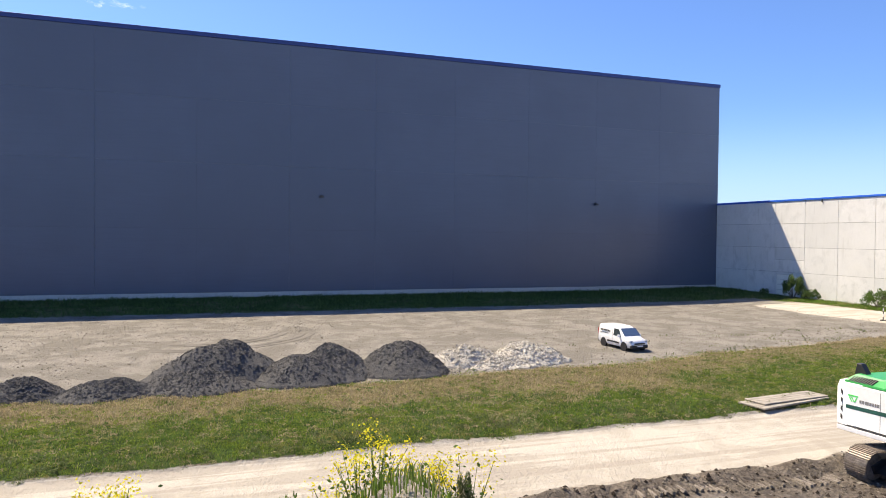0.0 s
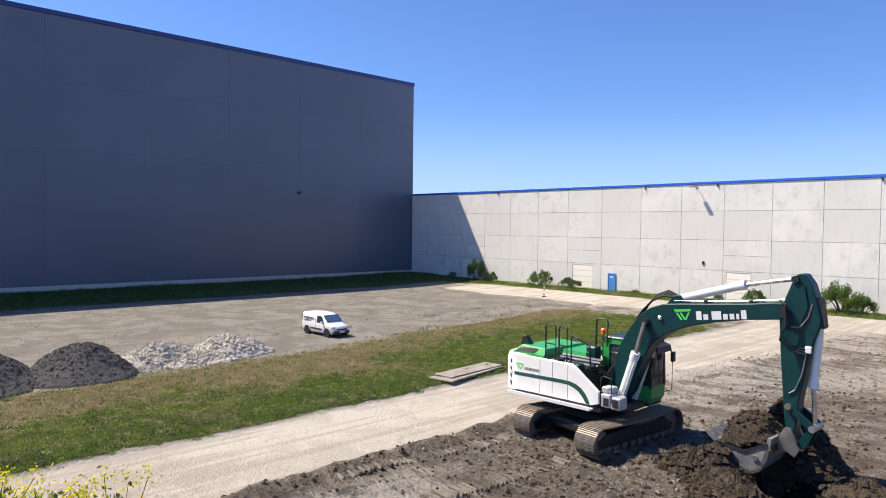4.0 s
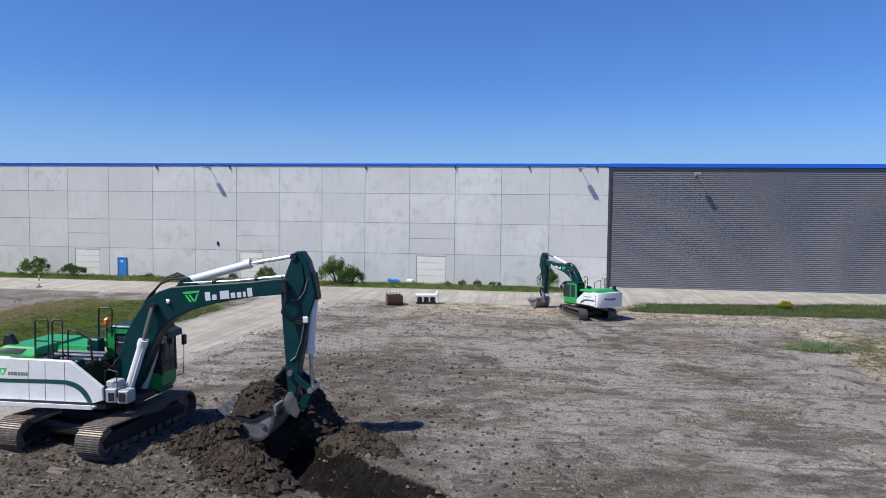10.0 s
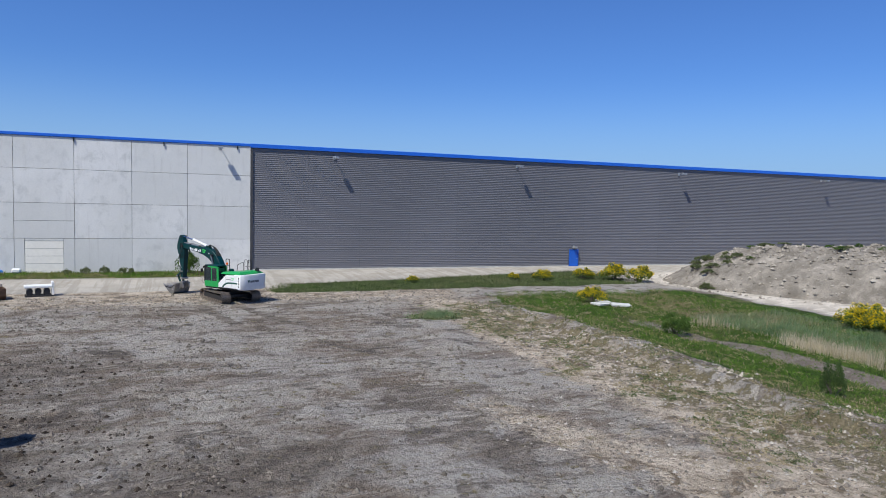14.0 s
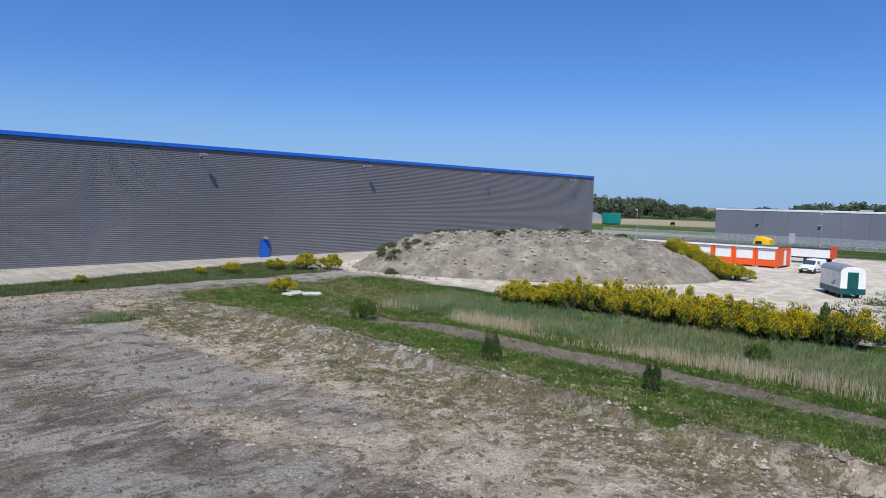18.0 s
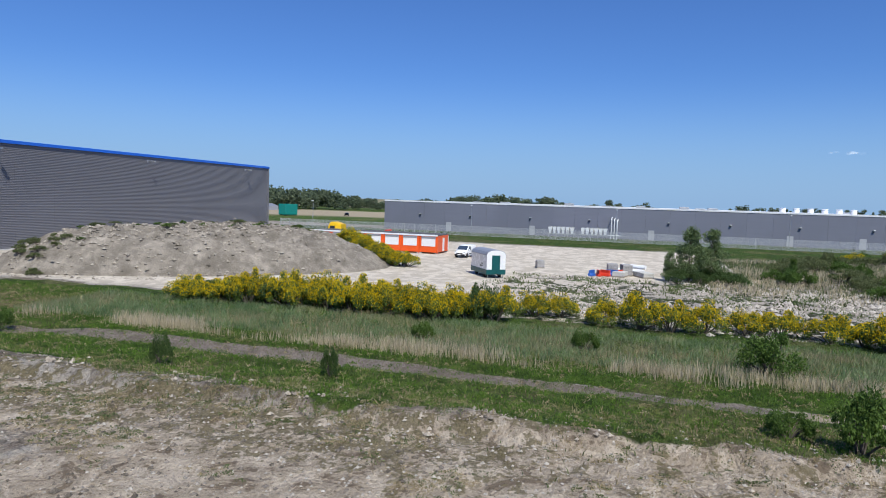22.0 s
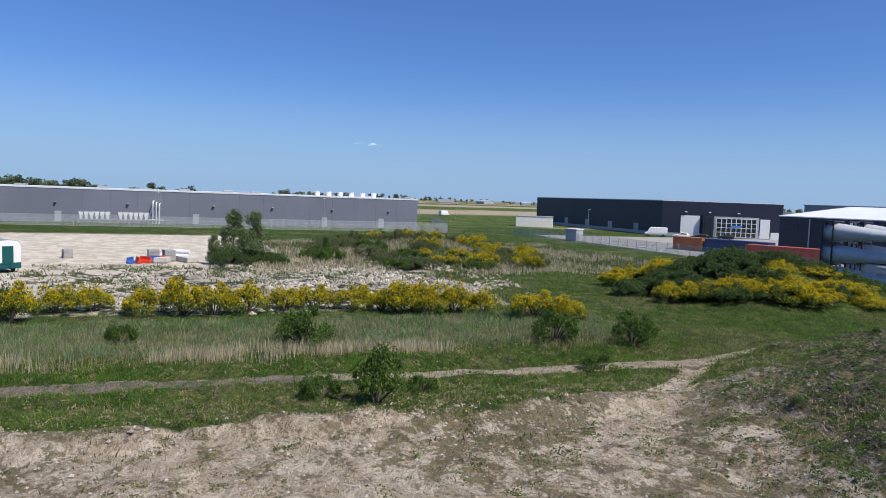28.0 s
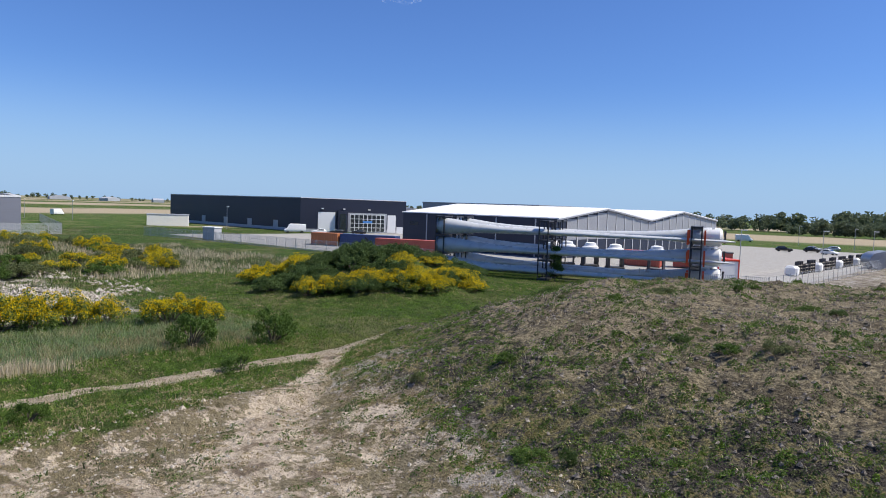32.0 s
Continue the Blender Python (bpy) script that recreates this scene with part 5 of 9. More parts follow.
heap("soil_heap", "low ridge of dark dug soil beside the trench", -6.6, 24.6, 2.2, 0.9, 0.4, 8, M_SOIL, 1200, (0.04, 0.18), -38, rough=0.35, group="dug soil")

def crawler_prints(x, y, way, long):
    """Pressed ridges left by one crawler."""
    rng = np.random.default_rng(int(abs(x) * 10))
    s, c = Shape(), (math.cos(radians(way)), math.sin(radians(way)))
    for k in range(int(long / 0.21)):
        if rng.uniform() < 0.16:
            continue
        px, py = x + 0.21 * k * c[0], y + 0.21 * k * c[1]
        h = rng.uniform(0.02, 0.06)
        w = rng.uniform(0.32, 0.47)
        z = floor_at(px, py)
        s.prism([(-0.06, -0.05), (0.06, -0.05), (0.035, h), (-0.03, h)], -w, w, pose(px, py, z, rng.uniform(-3, 3), 0, way + rng.uniform(-4, 4)))
    ob = new("crawler_prints", s.mesh("crawler_prints", M_CLOD))
    tagged(ob, "ridged crawler prints pressed into the damp soil", "tracks", kind="stuff")


for x, y, way, long in ((-18.3, 20.9, 265, 8.0), (-15.1, 20.9, 265, 7.0), (-17.2, 16.4, 252, 4.5), (1.7, 55.4, 284, 9.0), (4.4, 54.9, 288, 9.0)):
    crawler_prints(x, y, way, long)

# ---- on the walls ----
M_DOORBLUE = plain("blue_steel_door", (0.012, 0.11, 0.52), 0.4, vary=0.06)
M_PALEBLUE = plain("sunlit_blue_door", (0.05, 0.24, 0.62), 0.45, vary=0.06)
M_GREYMETAL = plain("galvanised_steel", (0.42, 0.43, 0.44), 0.45, 0.6, vary=0.1)


def wall_door(label, x0, x1, z0, z1, y, material):
    door = thing("door", label, "door", kind="structure")
    part("door_leaf", Shape().box(x0, x1, y - 0.09, y - 0.03, z0, z1, 0.012), material, door)
    frame_ = Shape().box(x0 - 0.09, x0, y - 0.12, y, z0, z1 + 0.09).box(x1, x1 + 0.09, y - 0.12, y, z0, z1 + 0.09).box(x0, x1, y - 0.12, y, z1, z1 + 0.09)
    part("door_frame", frame_, material, door)
    part("door_handle", Shape().box(x1 - 0.16, x1 - 0.06, y - 0.13, y - 0.09, z0 + 1.0, z0 + 1.06, 0.01), M_GREYMETAL, door, "grey door handle")
    return door


d = wall_door("pale blue steel door in the concrete wall", -51.15, -50.15, 0.3, 2.5, CONCRETE_Y, M_PALEBLUE)
part("number_plate", bars(Shape(), -50.85, 2.0, CONCRETE_Y - 0.093, [0.14, 0.14], 0.22, 0.06), M_WHITE, d, "pale bars the size of numerals")
wall_door("deep blue steel door in the dark ribbed wall", 48.65, 49.85, 0.3, 2.45, CONCRETE_Y - 0.08, M_DOORBLUE)


def flood_lamp(label, x, y, z, reach):
    lamp = thing("flood_lamp", label, "lamp", pose(x, y, z), group="flood lamps on the walls")
    part("bracket", Shape().box(-0.15, 0.15, -0.04, 0.0, -0.2, 0.2, 0.01).tube([(0, -0.02, 0.0), (0, -reach * 0.5, 0.12), (0, -reach, 0.1)], 0.035, 6), M_GREYMETAL, lamp)
    part("housing", Shape().prism([(-0.25, -0.1), (0.25, -0.1), (0.25, 0.08), (-0.25, 0.08)], -reach - 0.45, -reach + 0.15, edge=0.03), M_GREYMETAL, lamp, "grey lamp housing")
    part("lens", Shape().box(-0.22, 0.22, -reach - 0.42, -reach + 0.1, -0.13, -0.1), M_LENS, lamp)


for x in (17.0, 40.4, 65.9, 93.2, 121.0):
    flood_lamp("grey flood lamp on a bracket high on the ribbed wall", x, CONCRETE_Y - 0.08, 13.1, 1.0)
for x in (-39.2, 4.6):
    flood_lamp("grey flood lamp on a bracket high on the concrete wall", x, CONCRETE_Y, 13.6, 0.9)
flood_lamp("small lamp above the deep blue door", 49.25, CONCRETE_Y - 0.08, 2.85, 0.15)
for x in (-71.0, -46.0, -36.6, -19.9, -9.4, -1.0, 6.4):
    single("rain_spout", Shape().box(x - 0.05, x + 0.05, CONCRETE_Y - 0.16, CONCRETE_Y, 13.5, 13.88, 0.01), M_BLACK, "short black rain outlet under the blue roof edge", "pipe", group="rain outlets")
single("wall_box", Shape().box(-38.3, -38.05, CONCRETE_Y - 0.12, CONCRETE_Y, 4.35, 4.75, 0.02), M_BLACK, "small dark fitting on the concrete wall", "fitting")


# ---- vans and cars ----
M_CARWHITE = plain("white_car_paint", (0.82, 0.82, 0.81), 0.25, vary=0.03)
M_TYRE = M_RUBBER
M_RIM = plain("wheel_rim", (0.38, 0.38, 0.39), 0.4, 0.6)
M_LAMPCLEAR = plain("headlight_glass", (0.55, 0.56, 0.57), 0.12)
M_LAMPRED = plain("tail_light", (0.35, 0.01, 0.01), 0.2)


def loft(sections):
    """A body through cross sections of (x, half width at the foot, half width at the top, foot z, waist z, top z)."""
    rings = []
    for x, w0, w1, z0, zw, z1 in sections:
        right = [(x, -w0 * 0.9, z0), (x, -w0, z0 + 0.15), (x, -w0, zw), (x, -w1, z1 - 0.12), (x, -w1 + 0.16, z1)]
        rings.append(right + [(a, -b, c) for a, b, c in reversed(right)])
    return Shape().rings(rings)


def wheels(root, places, r, width, half):
    for x in places:
        for s in (-1, 1):
            y = s * (half - width / 2)
            w = part("wheel", Shape().wheel((x, y - width / 2, r), (0, 1, 0), [(r * 0.55, 0), (r * 0.92, 0), (r, 0.04), (r, width - 0.04), (r * 0.92, width), (r * 0.55, width)], 20), M_TYRE, root, "black tyre", True)
            part("rim", Shape().wheel((x, y + s * width * 0.32 - 0.02, r), (0, 1, 0), [(0.02, 0), (r * 0.6, 0), (r * 0.6, 0.05), (r * 0.2, 0.07), (0.02, 0.07)], 14), M_RIM, w)


def small_van(label, at, marked=True):
    van = thing("van", label, "van", at, group="white vans")
    part("body", loft([(-2.18, 0.8, 0.72, 0.35, 1.0, 1.66), (-2.1, 0.87, 0.78, 0.3, 1.0, 1.76), (-1.0, 0.9, 0.8, 0.26, 1.0, 1.82), (0.2, 0.9, 0.78, 0.26, 1.0, 1.8), (0.62, 0.9, 0.74, 0.26, 1.0, 1.7), (1.3, 0.89, 0.82, 0.26, 0.98, 1.12), (1.9, 0.86, 0.76, 0.28, 0.82, 0.98), (2.16, 0.76, 0.6, 0.34, 0.7, 0.82), (2.22, 0.6, 0.5, 0.4, 0.6, 0.7)]), M_CARWHITE, van, "white van body", True)
    part("windscreen", Shape().add([(0.66, -0.72, 1.66), (0.66, 0.72, 1.66), (1.31, 0.77, 1.13), (1.31, -0.77, 1.13)], [(0, 1, 2, 3)], pose(0.012, 0, 0.012)), M_GLASS, van)
    for s in (-1, 1):
        m = Matrix.Diagonal((1, s, 1, 1))
        win = Shape().add([(0.0, 0.895, 1.06), (0.98, 0.875, 1.06), (0.6, 0.79, 1.6), (0.02, 0.81, 1.62)], [(0, 1, 2, 3)], m @ pose(0, 0.012, 0))
        part("side_window", win, M_GLASS, van)
        part("rubbing_strip", Shape().box(-0.85, 0.75, min(s * 0.9, s * 0.925), max(s * 0.9, s * 0.925), 0.5, 0.62, 0.01), M_BLACK, van)
        part("mirror", Shape().box(0.78, 0.92, min(s * 0.9, s * 1.1), max(s * 0.9, s * 1.1), 1.02, 1.22, 0.03), M_CARWHITE, van)
        part("headlight", Shape().box(1.78, 2.12, min(s * 0.55, s * 0.84), max(s * 0.55, s * 0.84), 0.72, 0.9, 0.05), M_LAMPCLEAR, van)
        part("tail_light", Shape().box(-2.2, -2.12, min(s * 0.72, s * 0.86), max(s * 0.72, s * 0.86), 0.95, 1.45, 0.02), M_LAMPRED, van)
        for x in (-1.35, 1.38):
            part("wheel_arch", Shape().wheel((x, s * 0.885 - 0.03, 0.33), (0, 1, 0), [(0.3, 0), (0.39, 0), (0.39, 0.06), (0.3, 0.06)], 20), M_BLACK, van)
        part("door_gap", Shape().box(-0.14, -0.12, min(s * 0.9, s * 0.908), max(s * 0.9, s * 0.908), 0.45, 1.5), M_JOINT, van)
    part("front_bumper", Shape().box(1.95, 2.27, -0.8, 0.8, 0.26, 0.56, 0.08), M_BLACK, van, "black front bumper")
    part("grille", Shape().box(2.12, 2.25, -0.5, 0.5, 0.58, 0.7, 0.02), M_BLACK, van)
    part("number_plate", Shape().box(2.27, 2.285, -0.26, 0.26, 0.4, 0.51), M_WHITE, van)
    part("rear_bumper", Shape().box(-2.25, -2.05, -0.84, 0.84, 0.28, 0.52, 0.05), M_BLACK, van)
    if marked:
        part("side_marking", bars(Shape(), -1.75, 1.28, -0.905, [0.16, 0.16, 0.3, 0.14, 0.2, 0.14], 0.14, 0.05).box(-1.9, -0.7, -0.915, -0.908, 1.12, 1.17), M_BLACK, van, "dark lettering-sized bars")
    wheels(van, (-1.35, 1.38), 0.32, 0.2, 0.88)
    return van


small_van("small white delivery van parked on the gravel yard", pose(-45.1, 30.1, floor_at(-45.1, 30.1), 0, 0, 2) @ Matrix.Scale(0.94, 4))

# ---- tipped heaps on the yard ----
for k, (x, y, rx, ry, h) in enumerate(((-41.5, 1.0, 2.9, 3.9, 2.45), (-39.0, -0.4, 2.1, 3.2, 1.2), (-39.6, 5.2, 2.3, 3.3, 1.75), (-41.9, 7.2, 2.4, 3.0, 1.9), (-41.0, 11.5, 2.5, 3.4, 2.1), (-38.7, -4.8, 1.7, 2.7, 0.95), (-39.4, -8.6, 1.8, 2.0, 1.2), (-38.9, -12.4, 1.5, 2.3, 0.8))):
    heap("gravel_heap", "tipped heap of dark grey asphalt millings on the yard", x, y, rx, ry, 0.86 * h, 20 + k, M_ASPHALT, 6000, (0.025, 0.11), 0, 0.17, group="dark heaps on the yard", flat=1.6, res=56)
for k, (x, y, rx, ry, h) in enumerate(((-42.3, 16.2, 1.8, 2.8, 1.15), (-42.0, 20.4, 2.0, 2.9, 1.3), (-40.9, 18.2, 1.4, 2.6, 0.6))):
    heap("rubble_heap", "pale heap of crushed stone on the yard", x, y, rx, ry, h, 40 + k, M_LIMESTONE, 3600, (0.03, 0.16), 0, 0.22, group="pale heaps on the yard", res=44)

# ---- things on the site ----
M_MAT = plain("weathered_road_mat", (0.29, 0.26, 0.215), 0.9, vary=0.25, scale=1.5)
mat_a = thing("road_mat", "weathered timber road mat lying at the grass edge", "road mat", pose(-27.6, 28.0, floor_at(-27.6, 28.0) + 0.01, 0, 0, 100), group="road mats")
for k in range(5):
    part("beam", Shape().box(-2.6, 2.6, -0.8 + 0.31 * k, -0.5 + 0.31 * k, 0, 0.09, 0.02), M_MAT, mat_a)
mat_b = thing("road_mat", "weathered timber road mat lying askew on another", "road mat", pose(-27.75, 28.3, floor_at(-27.6, 28.0) + 0.11, 0.4, 0.3, 97), group="road mats")
for k in range(4):
    part("beam", Shape().box(-2.4, 2.4, -0.66 + 0.31 * k, -0.36 + 0.31 * k, 0, 0.07, 0.02), M_MAT, mat_b)

M_RUST = plain("rusty_brown_steel", (0.13, 0.075, 0.045), 0.75, 0.2, vary=0.35)


def spare_bucket(label, at, material, wide):
    b = thing("excavator_bucket", label, "bucket", at, group="spare buckets")
    outer = [(-0.75, 0.9), (-0.7, 0.25), (-0.4, 0.0), (0.35, 0.0), (0.7, 0.35), (0.75, 0.9)]
    inner = [(0.68, 0.9), (0.62, 0.4), (0.3, 0.07), (-0.38, 0.07), (-0.62, 0.3), (-0.68, 0.9)]
    part("shell", Shape().prism(outer + inner, -wide / 2, wide / 2), material, b)
    for s in (-1, 1):
        part("side_plate", Shape().prism(outer, min(s * wide / 2, s * (wide / 2 - 0.04)), max(s * wide / 2, s * (wide / 2 - 0.04))), material, b)
    for k in range(5):
        y = -wide / 2 + 0.1 + k * (wide - 0.2) / 4
        part("tooth", Shape().prism([(-0.8, 0.86), (-0.72, 0.86), (-0.7, 1.12), (-0.78, 1.12)], y - 0.05, y + 0.05), M_STEEL, b)


spare_bucket("rust-brown spare excavator bucket on the dirt", pose(-12.9, 61.8, floor_at(-12.9, 61.8), 0, 0, -70), M_RUST, 1.4)
rack = thing("attachment_rack", "white frame with dark attachments on the dirt", "frame", pose(-10.1, 63.3, floor_at(-10.1, 63.3), 0, 0, 12))
for k in range(2):
    part("skid", Shape().box(-1.0, 1.0, -0.55 + 1.0 * k, -0.45 + 1.0 * k, 0, 0.12, 0.02), M_BLACK, rack)
for k in range(3):
    part("clamp", Shape().prism([(-0.9 + 0.6 * k, 0.1), (-0.5 + 0.6 * k, 0.1), (-0.45 + 0.6 * k, 0.5), (-0.65 + 0.6 * k, 0.75), (-0.9 + 0.6 * k, 0.5)], -0.4, 0.4, edge=0.03), M_BLACK, rack)
part("top_beam", Shape().box(-1.05, 1.05, -0.5, 0.5, 0.7, 0.9, 0.04), M_WHITE, rack, "white top beam")
part("upright", Shape().box(0.85, 1.02, -0.5, 0.5, 0.1, 1.15, 0.03), M_WHITE, rack)
post = thing("marker_post", "thin black and white marker post in the gravel", "post", pose(-52.2, 66.3, floor_at(-52.2, 66.3)))
part("foot", Shape().box(-0.2, 0.2, -0.2, 0.2, 0, 0.1, 0.02), M_BLACK, post)
for k in range(4):
    part("band", Shape().rod((0, 0, 0.1 + 0.3 * k), (0, 0, 0.4 + 0.3 * k), 0.05), M_WHITE if k % 2 else M_BLACK, post)
for k, (x, y, r) in enumerate(((31.9, 48.4, 20), (33.3, 47.6, -25), (32.5, 49.0, 70))):
    single("concrete_slab", Shape().box(-0.8, 0.8, -0.5, 0.5, 0, 0.16, 0.02), M_PLINTH, "broken pale concrete slab lying in the grass", "slab", at=pose(x + 1.4, y + 0.4, floor_at(x + 1.4, y + 0.4) + 0.1 * (k == 2) + 0.05, 3, 2, r), group="broken slabs")
sheet = single("plastic_sheet", Shape().prism([(-0.8, 0), (0.7, 0), (0.75, 0.1), (0.3, 0.35), (-0.2, 0.3), (-0.7, 0.42)], -0.3, 0.4, edge=0.05), M_PALEBLUE, "crumpled blue plastic sheet by the concrete wall", "sheet", at=pose(-16.2, 77.6, 0.5, 0, 0, 10))
single("white_bag", Shape().box(-0.4, 0.4, -0.3, 0.3, 0, 0.45, 0.12), M_WHITE, "white sack by the concrete wall", "sack", at=pose(-14.3, 77.4, 0.45))

# old turning marks of tyres on the yard
M_TRACK = plain("packed_tyre_track", (0.135, 0.122, 0.103), 0.9, vary=0.3, scale=0.7, own=False)


def tyre_mark(mx, my, r, a0, a1, wide=0.45):
    n = 28
    v, f = [], []
    for k in range(n + 1):
        a = math.radians(a0 + (a1 - a0) * k / n)
        for q in (r - wide / 2, r + wide / 2):
            x, y = mx + q * math.cos(a) * 1.15, my + q * math.sin(a)
            v.append((x, y, floor_at(x, y) + 0.03))
    for k in range(n):
        f.append((2 * k, 2 * k + 1, 2 * k + 3, 2 * k + 2))
    data = quick("tyre_mark", np.array(v), f, M_TRACK)
    tagged(new("tyre_mark", data), "dark curved tyre mark on the gravel yard", "tyre mark", group="tyre marks", kind="structure")


for r in (6.6, 7.3, 8.9, 9.6):
    tyre_mark(-62.8, -0.4, r, -20, 72)

# ---- plants ----
M_GRASS = leafy("meadow_grass", (0.045, 0.105, 0.012), (0.19, 0.32, 0.045), withered=(0.33, 0.28, 0.13))
M_STRAW = leafy("dry_straw", (0.22, 0.175, 0.09), (0.52, 0.43, 0.26))
M_BLEACHED = leafy("bleached_reed", (0.36, 0.30, 0.19), (0.70, 0.61, 0.43))
M_STRIP = leafy("sunburnt_grass", (0.07, 0.125, 0.016), (0.28, 0.36, 0.055), withered=(0.36, 0.29, 0.13))
M_REED = leafy("reed_blades", (0.10, 0.17, 0.075), (0.28, 0.37, 0.18), withered=(0.42, 0.37, 0.22))
M_LEAF = leafy("shrub_leaves", (0.03, 0.07, 0.014), (0.15, 0.24, 0.05))
M_BROOM = leafy("broom_foliage", (0.055, 0.10, 0.02), (0.20, 0.27, 0.065))
M_BLOOM = leafy("yellow_blossom", (0.55, 0.38, 0.004), (0.88, 0.68, 0.012))
M_WEED = leafy("grey_green_weeds", (0.06, 0.085, 0.03), (0.22, 0.25, 0.11))
M_BARK = plain("grey_bark", (0.11, 0.09, 0.07), 0.9, vary=0.3)
M_HEDGE = leafy("hedge_leaves", (0.035, 0.07, 0.02), (0.125, 0.19, 0.06))


def blades(rng, x, y, z, high, wide, lean=0.35):
    """Arrays for many bent blades, two triangles and a half each."""
    n = len(x)
    a, b = rng.uniform(0, 6.28, n), rng.uniform(0, 6.28, n)
    dx, dy = np.cos(a) * wide / 2, np.sin(a) * wide / 2
    lx, ly = np.cos(b) * high * lean * rng.uniform(0.3, 1.3, n), np.sin(b) * high * lean * rng.uniform(0.3, 1.3, n)
    v = np.stack([np.stack([x - dx, y - dy, z - 0.03], -1), np.stack([x + dx, y + dy, z - 0.03], -1), np.stack([x + dx * 0.7 + lx * 0.35, y + dy * 0.7 + ly * 0.35, z + high * 0.6], -1), np.stack([x - dx * 0.7 + lx * 0.35, y - dy * 0.7 + ly * 0.35, z + high * 0.6], -1), np.stack([x + lx, y + ly, z + high], -1)], 1)
    k = 5 * np.arange(n)[:, None]
    quads, tris = (k + np.array([[0, 1, 2, 3]])).tolist(), (k + np.array([[3, 2, 4]])).tolist()
    return v.reshape(-1, 3), quads + tris


def meadow(name, label, material, area, count, chance, high, wide, seed, lean=0.4, clump=0.5):
    """Grass scattered over a stretch of the plan, thicker where chance says so."""
    rng = np.random.default_rng(seed)
    x0, x1, y0, y1 = area
    m = int(count * 2.2)
    x, y = rng.uniform(x0, x1, m), rng.uniform(y0, y1, m)
    c = chance(x, y) * np.clip(1 + clump * 1.6 * lumps(x, y, 1.1, seed), 0, 2)
    keep = rng.uniform(0, 1, m) < c
    x, y = x[keep][:count], y[keep][:count]
    h = rng.uniform(*high, len(x)) * (1 + 0.35 * lumps(x, y, 2.0, seed + 1))
    v, f = blades(rng, x, y, relief(x, y), h, rng.uniform(*wide, len(x)), lean)
    return tagged(new(name, quick(name, v, f, material)), label, "grass", kind="stuff")


def leaves(rng, pts, size, droop=0.0):
    """Arrays for small folded leaves at points."""
    n = len(pts)
    a = rng.normal(0, 1, (n, 3))
    a /= np.linalg.norm(a, axis=1)[:, None]
    b = np.cross(a, rng.normal(0, 1, (n, 3)))
    b /= np.linalg.norm(b, axis=1)[:, None] + 1e-9
    s = size[:, None]
    v = np.stack([pts - a * s, pts + b * s * 0.55, pts + a * s, pts - b * s * 0.55], 1)
    f = 4 * np.arange(n)[:, None] + np.array([[0, 1, 2, 3]])
    return v.reshape(-1, 3), f


def crown_points(rng, n, lobes, shell=0.55):
    """Points in a crown of several lobes (x, y, z, rx, rz)."""
    which = rng.integers(0, len(lobes), n)
    l = np.array(lobes)[which]
    d = rng.normal(0, 1, (n, 3))
    d /= np.linalg.norm(d, axis=1)[:, None]
    r = shell + (1 - shell) * rng.uniform(0, 1, n) ** 0.6
    r *= 1 + 0.18 * np.sin(d[:, 0] * 7 + l[:, 0] * 3) * np.sin(d[:, 2] * 6)
    return l[:, :3] + d * r[:, None] * np.stack([l[:, 3], l[:, 3], l[:, 4]], -1), d


def bush_meshes(seed, kind):
    rng = np.random.default_rng(seed)
    lobes = []
    for k in range(26):
        a, r = rng.uniform(0, 6.28), 0.72 * math.sqrt(rng.uniform(0.01, 1))
        top = 0.86 * (1 - 0.55 * (r / 0.72) ** 2)
        q = rng.uniform(0.11, 0.25)
        lobes.append((r * math.cos(a), r * math.sin(a), max(0.12, top * rng.uniform(0.35, 1.0) ** 0.6), q, q * rng.uniform(0.7, 1.2)))
    p, d = crown_points(rng, 4600, lobes, 0.45)
    p[:, 2] = np.maximum(p[:, 2], 0.02)
    v, f = leaves(rng, p, rng.uniform(0.018, 0.042, len(p)))
    out = {"foliage": quick("foliage", v, f, {"broom": M_BROOM, "shrub": M_LEAF, "hedge": M_HEDGE, "weed": M_WEED}[kind])}
    if kind == "broom":
        p, d = crown_points(rng, 9000, lobes, 0.74)
        keep = (p[:, 2] > 0.3 + 0.14 * rng.uniform(-1, 1, len(p))) & (d[:, 2] > -0.5) & (rng.uniform(0, 1, len(p)) < 0.32 + 0.6 * p[:, 2])
        v, f = leaves(rng, p[keep] + d[keep] * 0.03, rng.uniform(0.012, 0.028, keep.sum()))
        out["blossom"] = quick("blossom", v, f, M_BLOOM)
    stem = Shape()
    for k in range(9):
        l = lobes[k]
        stem.tube([(0.05 * math.cos(k), 0.05 * math.sin(k), -0.08), (l[0] * 0.5, l[1] * 0.5, l[2] * 0.55), (l[0], l[1], l[2])], [0.03, 0.02, 0.008], 5)
    out["stem"] = stem.mesh("stem", M_BARK)
    return out


BUSHES = {kind: [bush_meshes(100 + 10 * i + k, kind) for k in range(4)] for i, kind in enumerate(("broom", "shrub", "hedge", "weed"))}
BUSH_LABEL = {"broom": ("broom_bush", "yellow-flowering broom bush"), "shrub": ("shrub", "leafy green shrub"), "hedge": ("bush", "dense dark green bush"), "weed": ("weed_clump", "grey-green clump of weeds")}
bush_rng = random.Random(5)


